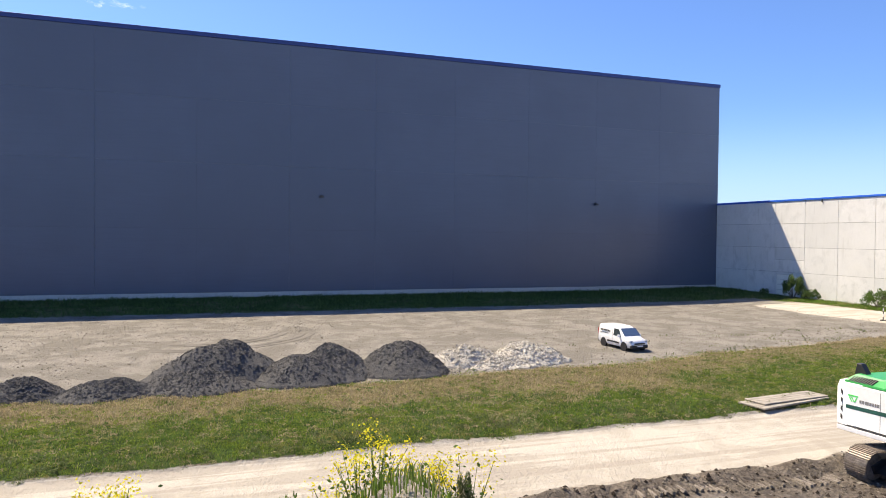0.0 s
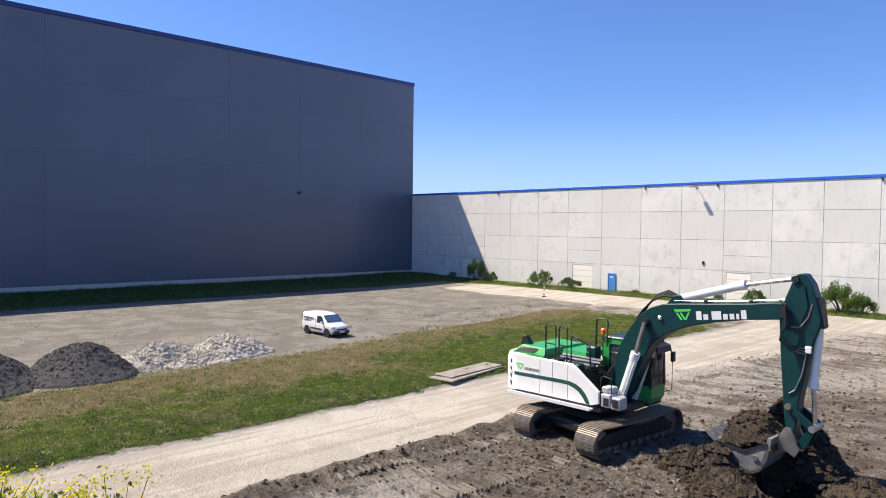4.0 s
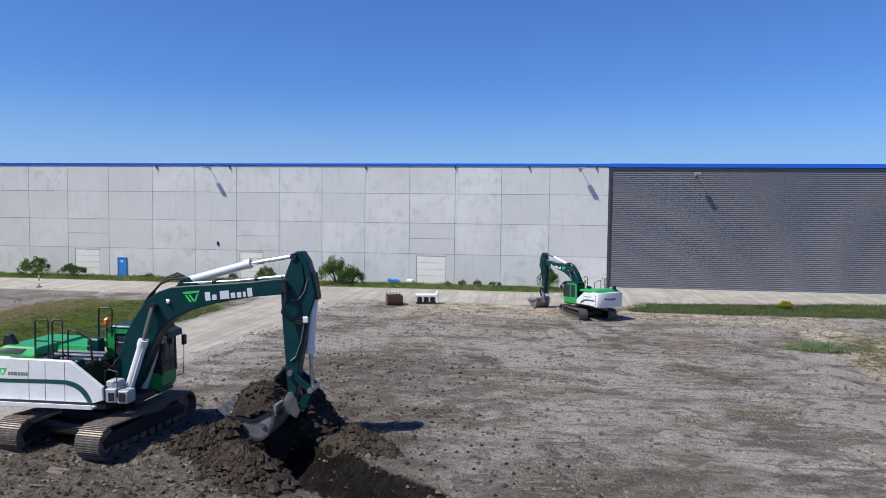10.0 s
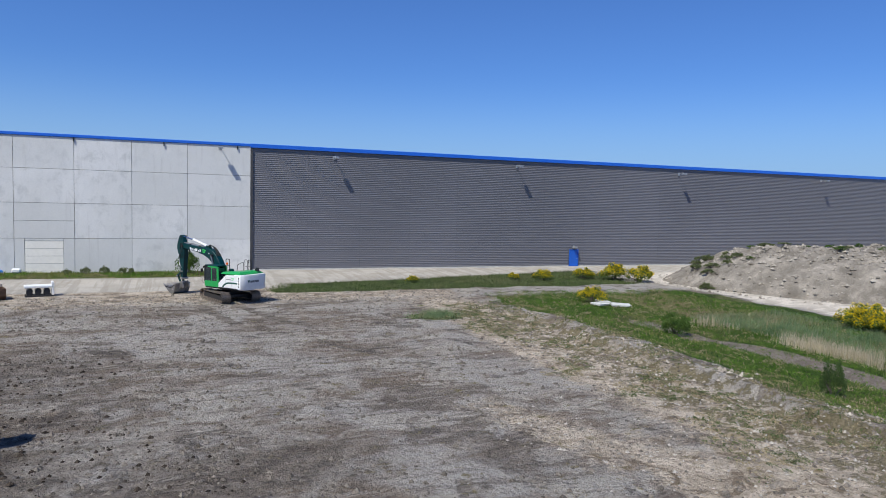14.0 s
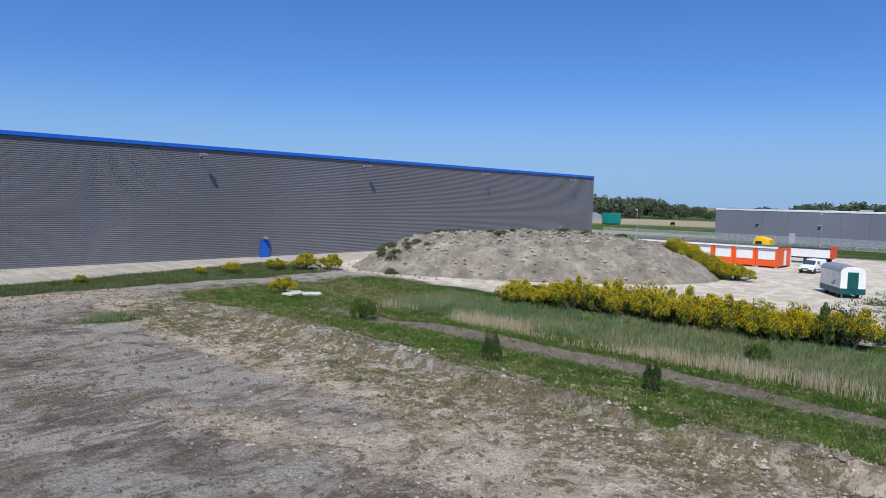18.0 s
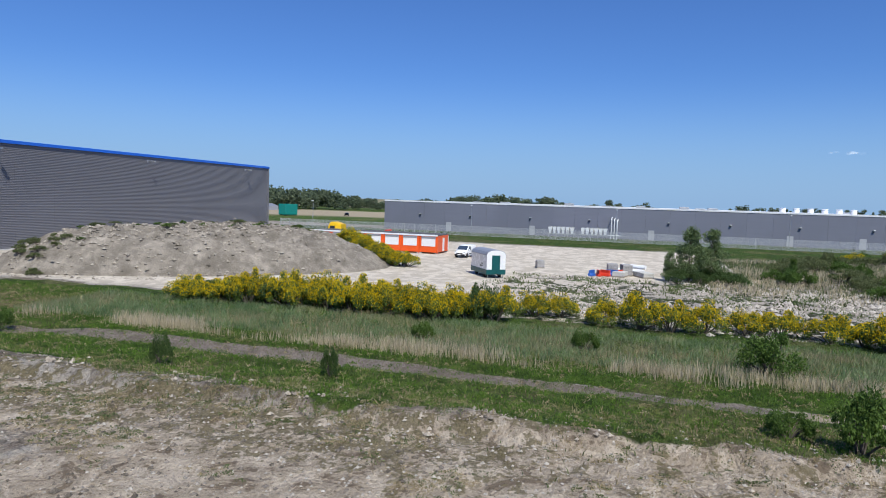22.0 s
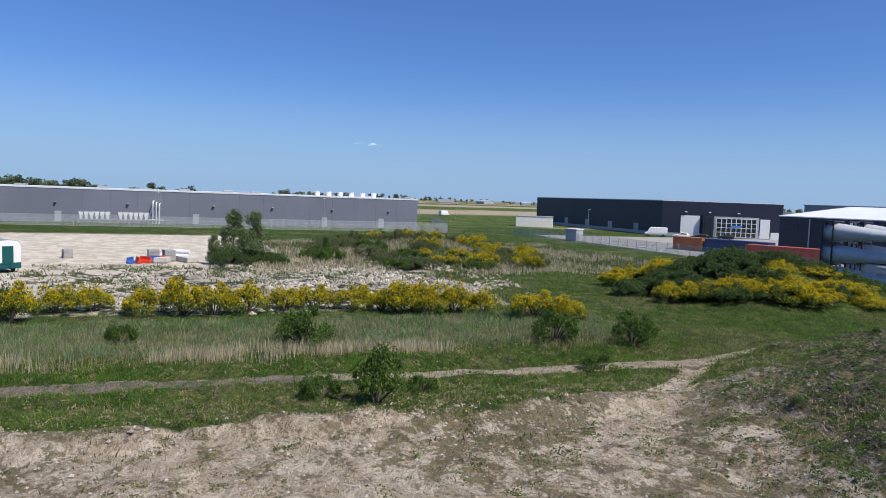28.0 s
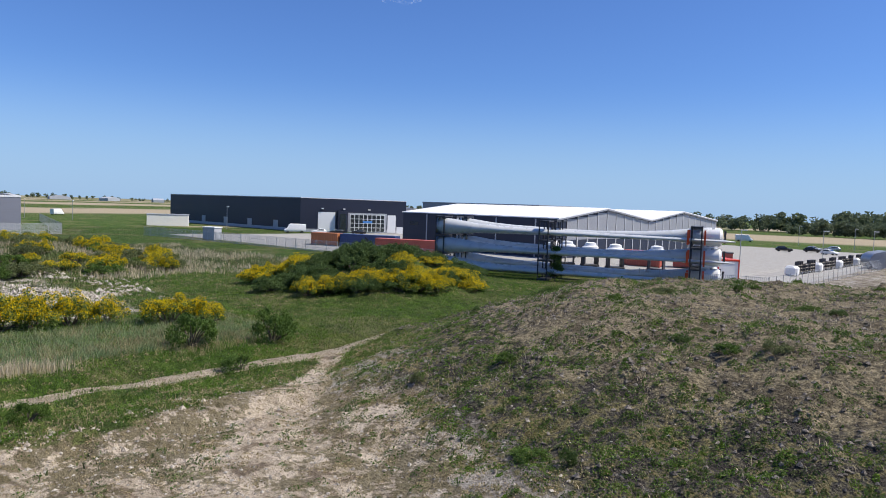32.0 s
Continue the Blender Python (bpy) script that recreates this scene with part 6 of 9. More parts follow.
def bush(kind, x, y, wide, high, where, z=None, group=""):
    name, label = BUSH_LABEL[kind]
    at = pose(x, y, (floor_at(x, y) if z is None else z) - 0.04, 0, 0, bush_rng.uniform(0, 360)) @ Matrix.Diagonal((wide / 1.7, wide / 1.7 * bush_rng.uniform(0.85, 1.15), high / 0.98, 1))
    root = thing(name, label + " " + where, "bush", at, group or name.replace("_", " ") + " plants")
    for part_name, data in bush_rng.choice(BUSHES[kind]).items():
        tagged(part(part_name, data, None, root), kind="stuff" if part_name == "stem" else "")


# along the concrete wall
for kind, x, y, w, h in (("hedge", -73.6, 76.6, 3.4, 3.9), ("hedge", -70.9, 76.9, 2.4, 1.8), ("shrub", -60.8, 76.6, 3.6, 2.7), ("hedge", -55.9, 76.7, 3.2, 1.9), ("shrub", -31.3, 76.7, 2.4, 2.1), ("shrub", -22.6, 76.3, 4.6, 3.5), ("shrub", -20.9, 76.6, 3.0, 2.2), ("shrub", 1.3, 76.5, 3.0, 3.0), ("weed", -35.6, 77.3, 1.4, 1.0), ("hedge", -79.5, 77.4, 1.6, 1.0), ("weed", -46.4, 77.5, 1.2, 0.7), ("weed", -8.3, 77.6, 1.1, 0.8), ("weed", -6.6, 77.6, 1.0, 0.9), ("weed", -4.6, 77.4, 1.6, 0.8), ("weed", -10.0, 77.4, 1.0, 0.6), ("weed", -42.0, 77.4, 1.2, 0.6)):
    bush(kind, x, y, w, h, "at the foot of the concrete wall")
# the long broom hedge beyond the path
k = 0
for y in np.arange(35.5, 9.5, -1.05):
    bush("broom" if k % 5 != 3 else "hedge", 46.3 + bush_rng.uniform(-0.9, 0.9) + (0.8 if y < 13 else 0), float(y), bush_rng.uniform(2.8, 3.8), bush_rng.uniform(2.2, 3.1) * (0.8 if y > 31 else 1.0), "in a long row beyond the path")
    if k % 2:
        bush("hedge", 48.3 + bush_rng.uniform(-0.6, 0.6), float(y) + 0.6, 3.0, bush_rng.uniform(1.2, 2.0), "behind a row of broom")
    k += 1
for x, y, w, h in ((50.4, 8.2, 3.0, 1.5), (51.4, 6.4, 2.6, 1.4), (49.6, 3.0, 2.6, 1.5), (48.8, 0.6, 2.8, 2.2), (48.6, -1.4, 2.6, 1.9), (49.2, -3.6, 2.8, 1.7), (49.8, -6.2, 2.2, 1.4), (50.2, -8.3, 2.6, 1.6), (49.4, -11.2, 2.6, 1.6), (47.8, -14.2, 3.0, 1.9), (47.4, -16.0, 2.8, 1.9), (47.2, -18.0, 2.8, 1.8), (46.4, -20.0, 2.4, 1.5), (44.2, -23.2, 3.0, 1.7), (43.0, -25.2, 2.6, 1.5), (49.0, -13.0, 2.0, 1.2)):
    bush("broom", x, y, 1.25 * w, 1.3 * h, "at the edge of the rubble field")
for x, y, w, h in ((33.4, 50.2, 2.6, 1.6), (46.0, 65.0, 3.2, 2.2), (48.4, 63.4, 3.0, 2.1), (43.0, 66.5, 2.6, 1.5), (37.5, 66.0, 2.2, 1.3), (34.5, 67.0, 1.6, 0.9), (22.6, 66.4, 1.4, 0.9)):
    bush("broom", x, y, w, h, "in the grass before the ribbed wall")
for x, y, w, h in ((26.3, -6.9, 3.0, 2.6), (27.6, -4.9, 1.8, 1.3), (38.3, -6.0, 3.4, 2.6), (36.6, -20.6, 3.2, 2.3), (35.0, -25.0, 3.0, 2.4), (30.2, -19.6, 2.2, 1.0), (31.2, 37.2, 2.2, 1.6), (28.0, -9.4, 1.6, 0.9), (40.4, 3.6, 1.8, 1.4), (39.0, 13.0, 1.6, 1.3)):
    bush("shrub", x, y, w, h, "in the rough grass")
for x, y, h in ((27.7, 22.5, 1.9), (29.2, 14.3, 1.7)):
    bush("hedge", x, y, 1.15, h, "standing slim beside the path")
# the overgrown bank
for k in range(150):
    a, r = bush_rng.uniform(0, 6.283), math.sqrt(bush_rng.uniform(0, 1))
    x, y = 51.5 + 11.0 * r * math.cos(a), -49.5 + 13.0 * r * math.sin(a)
    broom = float(lumps(x, y, 7, 91, 1)) > 0.0 and y > -55 and k % 5 != 0
    bush("broom" if broom else "hedge", x, y, bush_rng.uniform(2.6, 4.0), bush_rng.uniform(1.3, 2.1) * (0.75 if y < -50 else 1.0), "on the overgrown bank")
for k in range(9):
    bush("broom", 47.5 - 0.5 * k + bush_rng.uniform(-0.5, 0.5), -37.5 - 1.1 * k + bush_rng.uniform(-0.6, 0.6), 3.0, 1.7, "at the foot of the overgrown bank")
# scrub beyond the rubble field
for k in range(84):
    a, r = bush_rng.uniform(0, 6.283), math.sqrt(bush_rng.uniform(0, 1))
    x, y = 92 + 20 * r * math.cos(a), -30 + 17 * r * math.sin(a)
    bush("broom" if y < -26 and k % 2 else ("weed" if k % 3 else "shrub"), x, y, bush_rng.uniform(2.6, 4.6), bush_rng.uniform(1.1, 2.2), "on the weedy rise beyond the rubble")

# flowers at the eye's own feet
M_FLOWER = leafy("yellow_mustard_flowers", (0.62, 0.50, 0.01), (0.88, 0.80, 0.06))


def mustard(x, y, high, seed, dense=1.0):
    rng = np.random.default_rng(seed)
    root = thing("flowering_plant", "wild plant with small yellow flowers on the hilltop", "wildflower", pose(x, y, floor_at(x, y) - 0.02), "yellow wildflowers")
    stem, tips = Shape(), []
    for k in range(max(3, int(9 * dense))):
        a, r = rng.uniform(0, 6.28), rng.uniform(0.03, 0.22)
        top = Vector((r * math.cos(a), r * math.sin(a), high * rng.uniform(0.6, 1.0)))
        stem.tube([(0.02 * math.cos(a), 0.02 * math.sin(a), 0), top * 0.55 + Vector((0.02, 0, 0)), top], [0.0035, 0.003, 0.002], 4)
        tips += [top + Vector(rng.normal(0, 0.035, 3)) for _ in range(40)]
    part("stem", stem, M_BROOM, root)
    v, f = leaves(rng, np.array([tuple(t) for t in tips]), rng.uniform(0.006, 0.013, len(tips)))
    part("blossom", quick("blossom", v, f, M_FLOWER), None, root, "small yellow flowers")
    low = rng.normal(0, 1, (int(120 * dense), 3)) * np.array([0.1, 0.1, 0.12]) * (high / 0.5) + np.array([0, 0, high * 0.42])
    v, f = leaves(rng, low, rng.uniform(0.008, 0.022, len(low)))
    part("foliage", quick("foliage", v, f, M_LEAF), None, root)


FLOWERS = ((-4.46, 0.84, 0.40, 1.3), (-4.42, 0.95, 0.38, 1.0), (-4.5, 0.74, 0.36, 0.8), (-4.44, 1.04, 0.22, 0.5), (-4.28, 1.47, 0.56, 0.9), (-4.3, 1.5, 0.44, 0.5), (-4.35, 1.26, 0.26, 0.7), (-4.34, 1.32, 0.22, 0.5), (-4.55, -0.58, 0.5, 0.8), (-4.5, -0.48, 0.46, 0.6), (-4.5, -0.68, 0.44, 0.6))
for k, (x, y, h, dn) in enumerate(FLOWERS):
    mustard(x, y, h, 300 + k, dn)
bush("shrub", -4.52, 0.46, 0.36, 0.82, "among yellow flowers on the hilltop")
bush("weed", -4.3, 1.48, 0.2, 0.5, "among yellow flowers on the hilltop")
bush("weed", -4.05, 1.75, 0.3, 0.14, "on the hilltop")

# grass, straw and reeds
ZG = lambda name: (lambda x, y: zone_weights(x, y)[name])


def green_chance(x, y):
    w = zone_weights(x, y)
    return w["grass"] * (1 - 0.75 * w["dry"])


def dry_chance(x, y):
    w = zone_weights(x, y)
    return w["grass"] * (0.15 + w["dry"])


meadow("grass_strip", "green grass on the strip between yard and sand road", M_STRIP, (-42, -26.3, -14, 60), 80000, green_chance, (0.03, 0.13), (0.015, 0.04), 1, 0.8)
meadow("dry_grass_strip", "dry straw-coloured grass along the gravel yard", M_STRAW, (-46, -26.5, -14, 62), 52000, dry_chance, (0.05, 0.15), (0.02, 0.05), 2, 0.9)
meadow("grass_verge", "green rough grass beside the path", M_GRASS, (24.5, 47, -30, 58), 150000, green_chance, (0.04, 0.2), (0.012, 0.032), 3, 1.0)
meadow("dry_grass_verge", "bleached dry grass beside the path", M_STRAW, (24.5, 47, -30, 58), 15000, dry_chance, (0.06, 0.26), (0.015, 0.04), 4, 0.9)
meadow("reed_bed", "pale reeds in a ditch beyond the path", M_BLEACHED, (34.6, 40.5, -16, 40), 34000, lambda x, y: 0.95 * step(lumps(x, y * 0.5, 3, 51), -0.35, 0.15) * np.exp(-(((x - 36.0) / 1.1) ** 2)) * step(y, -16, -8), (0.25, 0.75), (0.015, 0.035), 5, 0.25, 0.6)
meadow("green_reed_bed", "grey-green reeds in a ditch beyond the path", M_REED, (36.5, 46, -28, 42), 70000, lambda x, y: np.full_like(x, 0.8), (0.12, 0.5), (0.015, 0.035), 6, 0.7, 0.7)
meadow("ditch_straw", "dry stalks between the reeds beyond the path", M_STRAW, (34.5, 46, -28, 42), 16000, lambda x, y: step(lumps(x, y * 0.6, 4, 53), -0.1, 0.3), (0.15, 0.6), (0.01, 0.025), 23, 0.5, 0.9)
meadow("wall_grass", "dry grass strip at the foot of the concrete wall", M_GRASS, (-72, 8, 73, 78.6), 16000, green_chance, (0.06, 0.3), (0.03, 0.08), 7, 0.8, 0.9)
meadow("wedge_grass", "rough green grass before the ribbed warehouse", M_WEED, (6, 50, 60, 74), 26000, green_chance, (0.04, 0.28), (0.02, 0.05), 8, 0.9, 0.9)
meadow("south_grass", "green grass beyond the hedge and around the bank", M_GRASS, (26, 75, -75, -22), 100000, green_chance, (0.05, 0.22), (0.02, 0.045), 9, 0.9)
meadow("scrub_grass", "tall bleached grass on the weedy rise", M_BLEACHED, (66, 118, -62, -6), 30000, lambda x, y: 0.7 * step(lumps(x, y, 6, 54), -0.3, 0.2) * step(x + 3 * lumps(x, y, 5, 55), 68, 74), (0.2, 0.8), (0.04, 0.09), 10, 0.4, 0.9)
meadow("scrub_green", "green weeds on the weedy rise", M_WEED, (76, 120, -62, -4), 30000, lambda x, y: np.full_like(x, 0.6), (0.15, 0.6), (0.03, 0.09), 11, 0.6, 0.9)


def mound_chance(x, y):
    w = zone_weights(x, y)["spoil"]
    return w * step(lumps(x, y, 2.6, 61, 3), 0.0, 0.35)


meadow("mound_grass", "sparse grass tufts on the spoil mound", M_GRASS, (-16, 36, -66, -9), 42000, mound_chance, (0.03, 0.14), (0.01, 0.025), 12, 1.0, 0.9)
CLUMPY = lambda x, y: zone_weights(x, y)["spoil"] * np.clip(0.35 + 0.9 * lumps(x, y, 3.5, 67, 2) + 0.7 * step(-y, 30, 16), 0, 1)


def clumps(name, label, material, area, count, chance, wide, high, seed, many=40):
    """Low rounded plants of small leaves, one after another."""
    rng = np.random.default_rng(seed)
    x, y = rng.uniform(area[0], area[1], count * 3), rng.uniform(area[2], area[3], count * 3)
    keep = rng.uniform(0, 1, count * 3) < chance(x, y)
    x, y = x[keep][:count], y[keep][:count]
    w = rng.uniform(*wide, len(x)) * rng.uniform(0.35, 1, len(x))
    tall = rng.uniform(*high, len(x)) * (0.35 + 0.65 * w / wide[1])
    n = len(x) * many
    r, a = np.sqrt(rng.uniform(0, 1, n)), rng.uniform(0, 6.283, n)
    stretch = np.repeat(rng.uniform(0.6, 1.4, len(x)), many)
    px = np.repeat(x, many) + r * np.cos(a) * np.repeat(w, many) * 0.5 * stretch
    py = np.repeat(y, many) + r * np.sin(a) * np.repeat(w, many) * 0.5 / stretch
    pz = relief(px, py) + np.repeat(tall, many) * (1 - r * r) * rng.uniform(0.2, 1, n) + 0.01
    v, f = leaves(rng, np.stack([px, py, pz], -1), rng.uniform(0.02, 0.055, n) * (0.6 + 0.5 * np.repeat(w / wide[1], many)))
    return tagged(new(name, quick(name, v, f, material)), label, "weeds", kind="stuff")


clumps("mound_weeds", "dark green weeds dotted over the grey spoil mound", M_LEAF, (-16, 36, -66, -9), 5200, CLUMPY, (0.15, 0.85), (0.1, 0.34), 81, 44)
clumps("mound_herbs", "grey-green herbs dotted over the grey spoil mound", M_WEED, (-16, 36, -66, -9), 2200, CLUMPY, (0.2, 0.8), (0.08, 0.3), 82, 50)
clumps("bank_weeds", "dark green weeds along the sandy edge of the grass", M_LEAF, (20, 46, -28, 58), 2600, green_chance, (0.2, 1.1), (0.1, 0.45), 83, 46)
clumps("bank_tussocks", "dry straw tussocks in the grass beside the path", M_STRAW, (22, 46, -28, 58), 1800, green_chance, (0.2, 0.9), (0.1, 0.4), 93, 46)
clumps("bank_herbs", "fresh green herbs in the grass beside the path", M_GRASS, (22, 46, -28, 58), 1800, green_chance, (0.3, 1.4), (0.1, 0.4), 94, 60)
clumps("south_tussocks", "straw and green tussocks around the overgrown bank", M_WEED, (28, 80, -75, -24), 2600, green_chance, (0.4, 1.8), (0.12, 0.5), 95, 46)
clumps("south_straw", "dry tussocks around the overgrown bank", M_STRAW, (40, 84, -70, -24), 1600, green_chance, (0.4, 1.8), (0.12, 0.5), 96, 46)
clumps("strip_weeds", "dark green weeds in the grass strip beside the yard", M_LEAF, (-42, -26.5, -14, 60), 1500, green_chance, (0.2, 1.0), (0.06, 0.25), 84, 44)
clumps("strip_herbs", "fresh green herbs in the grass strip beside the yard", M_STRIP, (-42, -26.5, -14, 60), 1600, green_chance, (0.3, 1.5), (0.06, 0.22), 97, 60)
clumps("strip_tussocks", "dry tussocks in the grass strip beside the yard", M_STRAW, (-44, -26.5, -14, 62), 1600, lambda x, y: zone_weights(x, y)["grass"], (0.2, 1.0), (0.05, 0.2), 98, 44)
clumps("verge_tussocks", "green tussocks along the edge of the sand road", M_WEED, (-29, -26.6, -14, 56), 420, green_chance, (0.3, 1.1), (0.12, 0.5), 99, 70)
clumps("rubble_herbs", "dark low weeds between pale rubble stones", M_LEAF, (48, 84, -32, 18), 1500, lambda x, y: zone_weights(x, y)["rubble"] * step(lumps(x, y, 2.5, 68, 2), -0.2, 0.2), (0.4, 1.6), (0.12, 0.4), 85)
for k in range(70):
    x, y = bush_rng.uniform(-12, 32), -bush_rng.uniform(14, 58)
    if mounds(np.array(x), np.array(y)) > 1.0 and math.hypot(x, y) > 11:
        bush(("weed", "shrub", "hedge")[k % 3], x, y, bush_rng.uniform(0.5, 1.3), bush_rng.uniform(0.25, 0.6), "on the grey spoil mound")
meadow("mound_straw", "sparse dry tufts on the spoil mound", M_BLEACHED, (-16, 36, -66, -9), 30000, lambda x, y: zone_weights(x, y)["spoil"] * step(lumps(x, y, 1.3, 62, 3) + 0.35 * step(mounds(x, y), 3.0, 4.4), 0.05, 0.35), (0.04, 0.16), (0.015, 0.04), 13, 1.1, 0.9)
meadow("yard_weeds", "low dry weeds scattered on the gravel yard", M_WEED, (-50, -37, 14, 62), 5000, lambda x, y: 0.6 * step(lumps(x, y, 1.3, 63, 2), 0.25, 0.5) * zone_weights(x, y)["gravel"], (0.05, 0.2), (0.03, 0.08), 14, 0.6, 0.9)
meadow("sand_weeds", "low dry tufts scattered over the pale sand", M_STRAW, (12, 27, -20, 54), 8000, lambda x, y: 0.8 * step(x, 18.5, 24) * step(lumps(x, y, 1.6, 64, 3), 0.0, 0.35), (0.05, 0.22), (0.02, 0.05), 15, 0.6, 0.9)
meadow("sand_green", "low green weeds scattered over the pale sand", M_WEED, (14, 27, -20, 54), 5000, lambda x, y: 0.8 * step(x, 20, 25) * step(lumps(x, y, 1.9, 65, 3), 0.12, 0.4), (0.05, 0.25), (0.03, 0.08), 16, 0.6, 0.9)
meadow("rubble_weeds", "low weeds between pale rubble", M_WEED, (49, 82, -30, 18), 9000, lambda x, y: zone_weights(x, y)["rubble"] * step(lumps(x, y, 1.2, 66, 2), -0.05, 0.25), (0.1, 0.35), (0.06, 0.16), 17, 0.6, 0.9)
meadow("shade_grass", "dark grass at the foot of the tall warehouse", M_HEDGE, (-91, -75, -40, 78), 26000, lambda x, y: 0.4 + 0.5 * step(-x, 82, 88), (0.1, 0.45), (0.05, 0.12), 18, 0.8)
meadow("tuft_grass", "tuft of tall reed on the bare field", M_REED, (15.4, 20.6, 45.4, 48.6), 2500, lambda x, y: np.exp(-(((x - 18) / 1.4) ** 2 + ((y - 47) / 0.8) ** 2)), (0.08, 0.6), (0.02, 0.04), 19, 0.7, 0.6)
meadow("hill_grass", "short grass on the hilltop", M_GRASS, (-5.2, -2.6, -1.6, 2.6), 9000, lambda x, y: np.full_like(x, 0.8), (0.03, 0.1), (0.006, 0.014), 20)
meadow("hill_straw", "dry stalks on the hilltop", M_STRAW, (-5.2, -2.6, -1.6, 2.6), 2500, lambda x, y: np.full_like(x, 0.8), (0.04, 0.16), (0.003, 0.008), 22)


def scatter(name, label, material, area, count, chance, size, seed):
    """Loose stones and clods lying about."""
    rng = np.random.default_rng(seed)
    x, y = rng.uniform(area[0], area[1], count * 2), rng.uniform(area[2], area[3], count * 2)
    keep = rng.uniform(0, 1, count * 2) < chance(x, y)
    x, y = x[keep][:count], y[keep][:count]
    s = size[0] * (size[1] / size[0]) ** (rng.uniform(0, 1, len(x)) ** 2.2)
    v, f = pebbles(rng, x, y, relief(x, y) + s * 0.15, s)
    return tagged(new(name, quick(name, v, f, material)), label, "stones", kind="stuff")


bare = lambda x, y: (1 - trench(x, y)) * (1 - zone_weights(x, y)["grass"]) * (0.35 + 0.8 * step(lumps(x, y, 3.0, 71, 3), -0.2, 0.4))
scatter("field_clods", "dry clods and stones on the bare field", M_CLOD, (-19.5, 26, 4, 62), 30000, bare, (0.014, 0.14), 31)
scatter("dark_clods", "dark soil clods around the digging", M_SOIL, (-20, 2, 8, 40), 9000, lambda x, y: np.clip(zone_weights(x, y)["wet"] * 1.5 - 0.45, 0, 1) * (1 - trench(x, y)), (0.015, 0.13), 32)
scatter("pale_stones_field", "pale stones in the sandy ground", M_STONE, (8, 27, -22, 40), 12000, lambda x, y: zone_weights(x, y)["pale"], (0.012, 0.10), 33)
scatter("mound_stones", "grey stones on the spoil mound", M_MOUNDCLOD, (-16, 36, -64, -9), 60000, lambda x, y: zone_weights(x, y)["spoil"] * np.clip(0.5 + 0.8 * lumps(x, y, 2.4, 69, 3), 0, 1), (0.015, 0.13), 34)
scatter("rubble_stones", "pale rubble stones over the open ground", M_STONE, (48, 84, -32, 18), 12000, lambda x, y: zone_weights(x, y)["rubble"] * step(lumps(x, y * 1.6, 5, 74, 2), -0.2, 0.2), (0.06, 0.34), 35)
scatter("yard_stones", "small stones on the gravel yard", M_CLOD, (-75, -38, -20, 66), 9000, lambda x, y: zone_weights(x, y)["gravel"], (0.03, 0.1), 36)
scatter("edge_clods", "pale broken clods along the edge of the grass", M_SANDCLOD, (18, 28, -22, 46), 5000, lambda x, y: np.exp(-(((x - 24.2 + 0.9 * lumps(x, y, 3, 40)) / 1.5) ** 2)) * step(lumps(x, y, 2.0, 72, 2), -0.1, 0.3), (0.03, 0.17), 37)
SANDY = lambda x, y: step(x, 16.5, 19.5) * (1 - step(x, 26, 28)) * step(lumps(x, y, 2.2, 73, 3), -0.05, 0.2)
clumps("margin_tufts", "low olive tufts over the sandy margin", M_WEED, (15, 28, -22, 52), 1900, lambda x, y: SANDY(x, y) * (0.3 + 0.7 * step(y, 0, 8)), (0.2, 1.1), (0.04, 0.13), 86, 40)
clumps("margin_straw", "low dry tufts over the sandy margin", M_STRAW, (13, 28, -24, 52), 1800, lambda x, y: SANDY(x, y) * (0.3 + 0.7 * step(y, 0, 8)), (0.2, 1.2), (0.03, 0.11), 87, 40)
clumps("mound_patches", "green grass patches on the spoil mound", M_GRASS, (-16, 36, -66, -9), 1500, lambda x, y: CLUMPY(x, y) * (0.35 + 0.65 * step(-mounds(x, y), -2.6, -1.4)), (0.3, 1.5), (0.06, 0.24), 88, 90)
clumps("foot_straw", "dry tufts at the foot of the spoil mound", M_STRAW, (0, 30, -30, -6), 900, lambda x, y: np.exp(-(((mounds(x, y) - 0.7) / 0.9) ** 2)), (0.3, 1.3), (0.04, 0.16), 89, 30)
clumps("foot_weeds", "green weeds at the foot of the spoil mound", M_LEAF, (-2, 30, -30, -6), 500, lambda x, y: np.exp(-(((mounds(x, y) - 0.9) / 0.8) ** 2)), (0.3, 1.3), (0.08, 0.3), 90, 40)
clumps("hedge_foot", "dark green grass at the foot of the broom", M_LEAF, (42, 51, -27, 37), 1600, lambda x, y: 0.8 * step(x, 42, 44), (0.5, 1.6), (0.15, 0.5), 92, 34)

# ---- the pale mound and the sand yard ----
heap("spoil_mound", "large pale grey spoil mound with weeds on its crest", 70.0, 50.5, 22.0, 13.6, 4.3, 76, M_GREYEARTH, 16000, (0.05, 0.3), -37, 0.17, "mound", res=130, flat=5.0)
mound_top = heap.top
def mound_bush(kind, along, across, wide, high, where):
    x, y = 70.0 + 0.8 * along + 0.6 * across, 50.5 - 0.6 * along + 0.8 * across
    bush(kind, x, y, wide, high, where, z=mound_top(x, y))


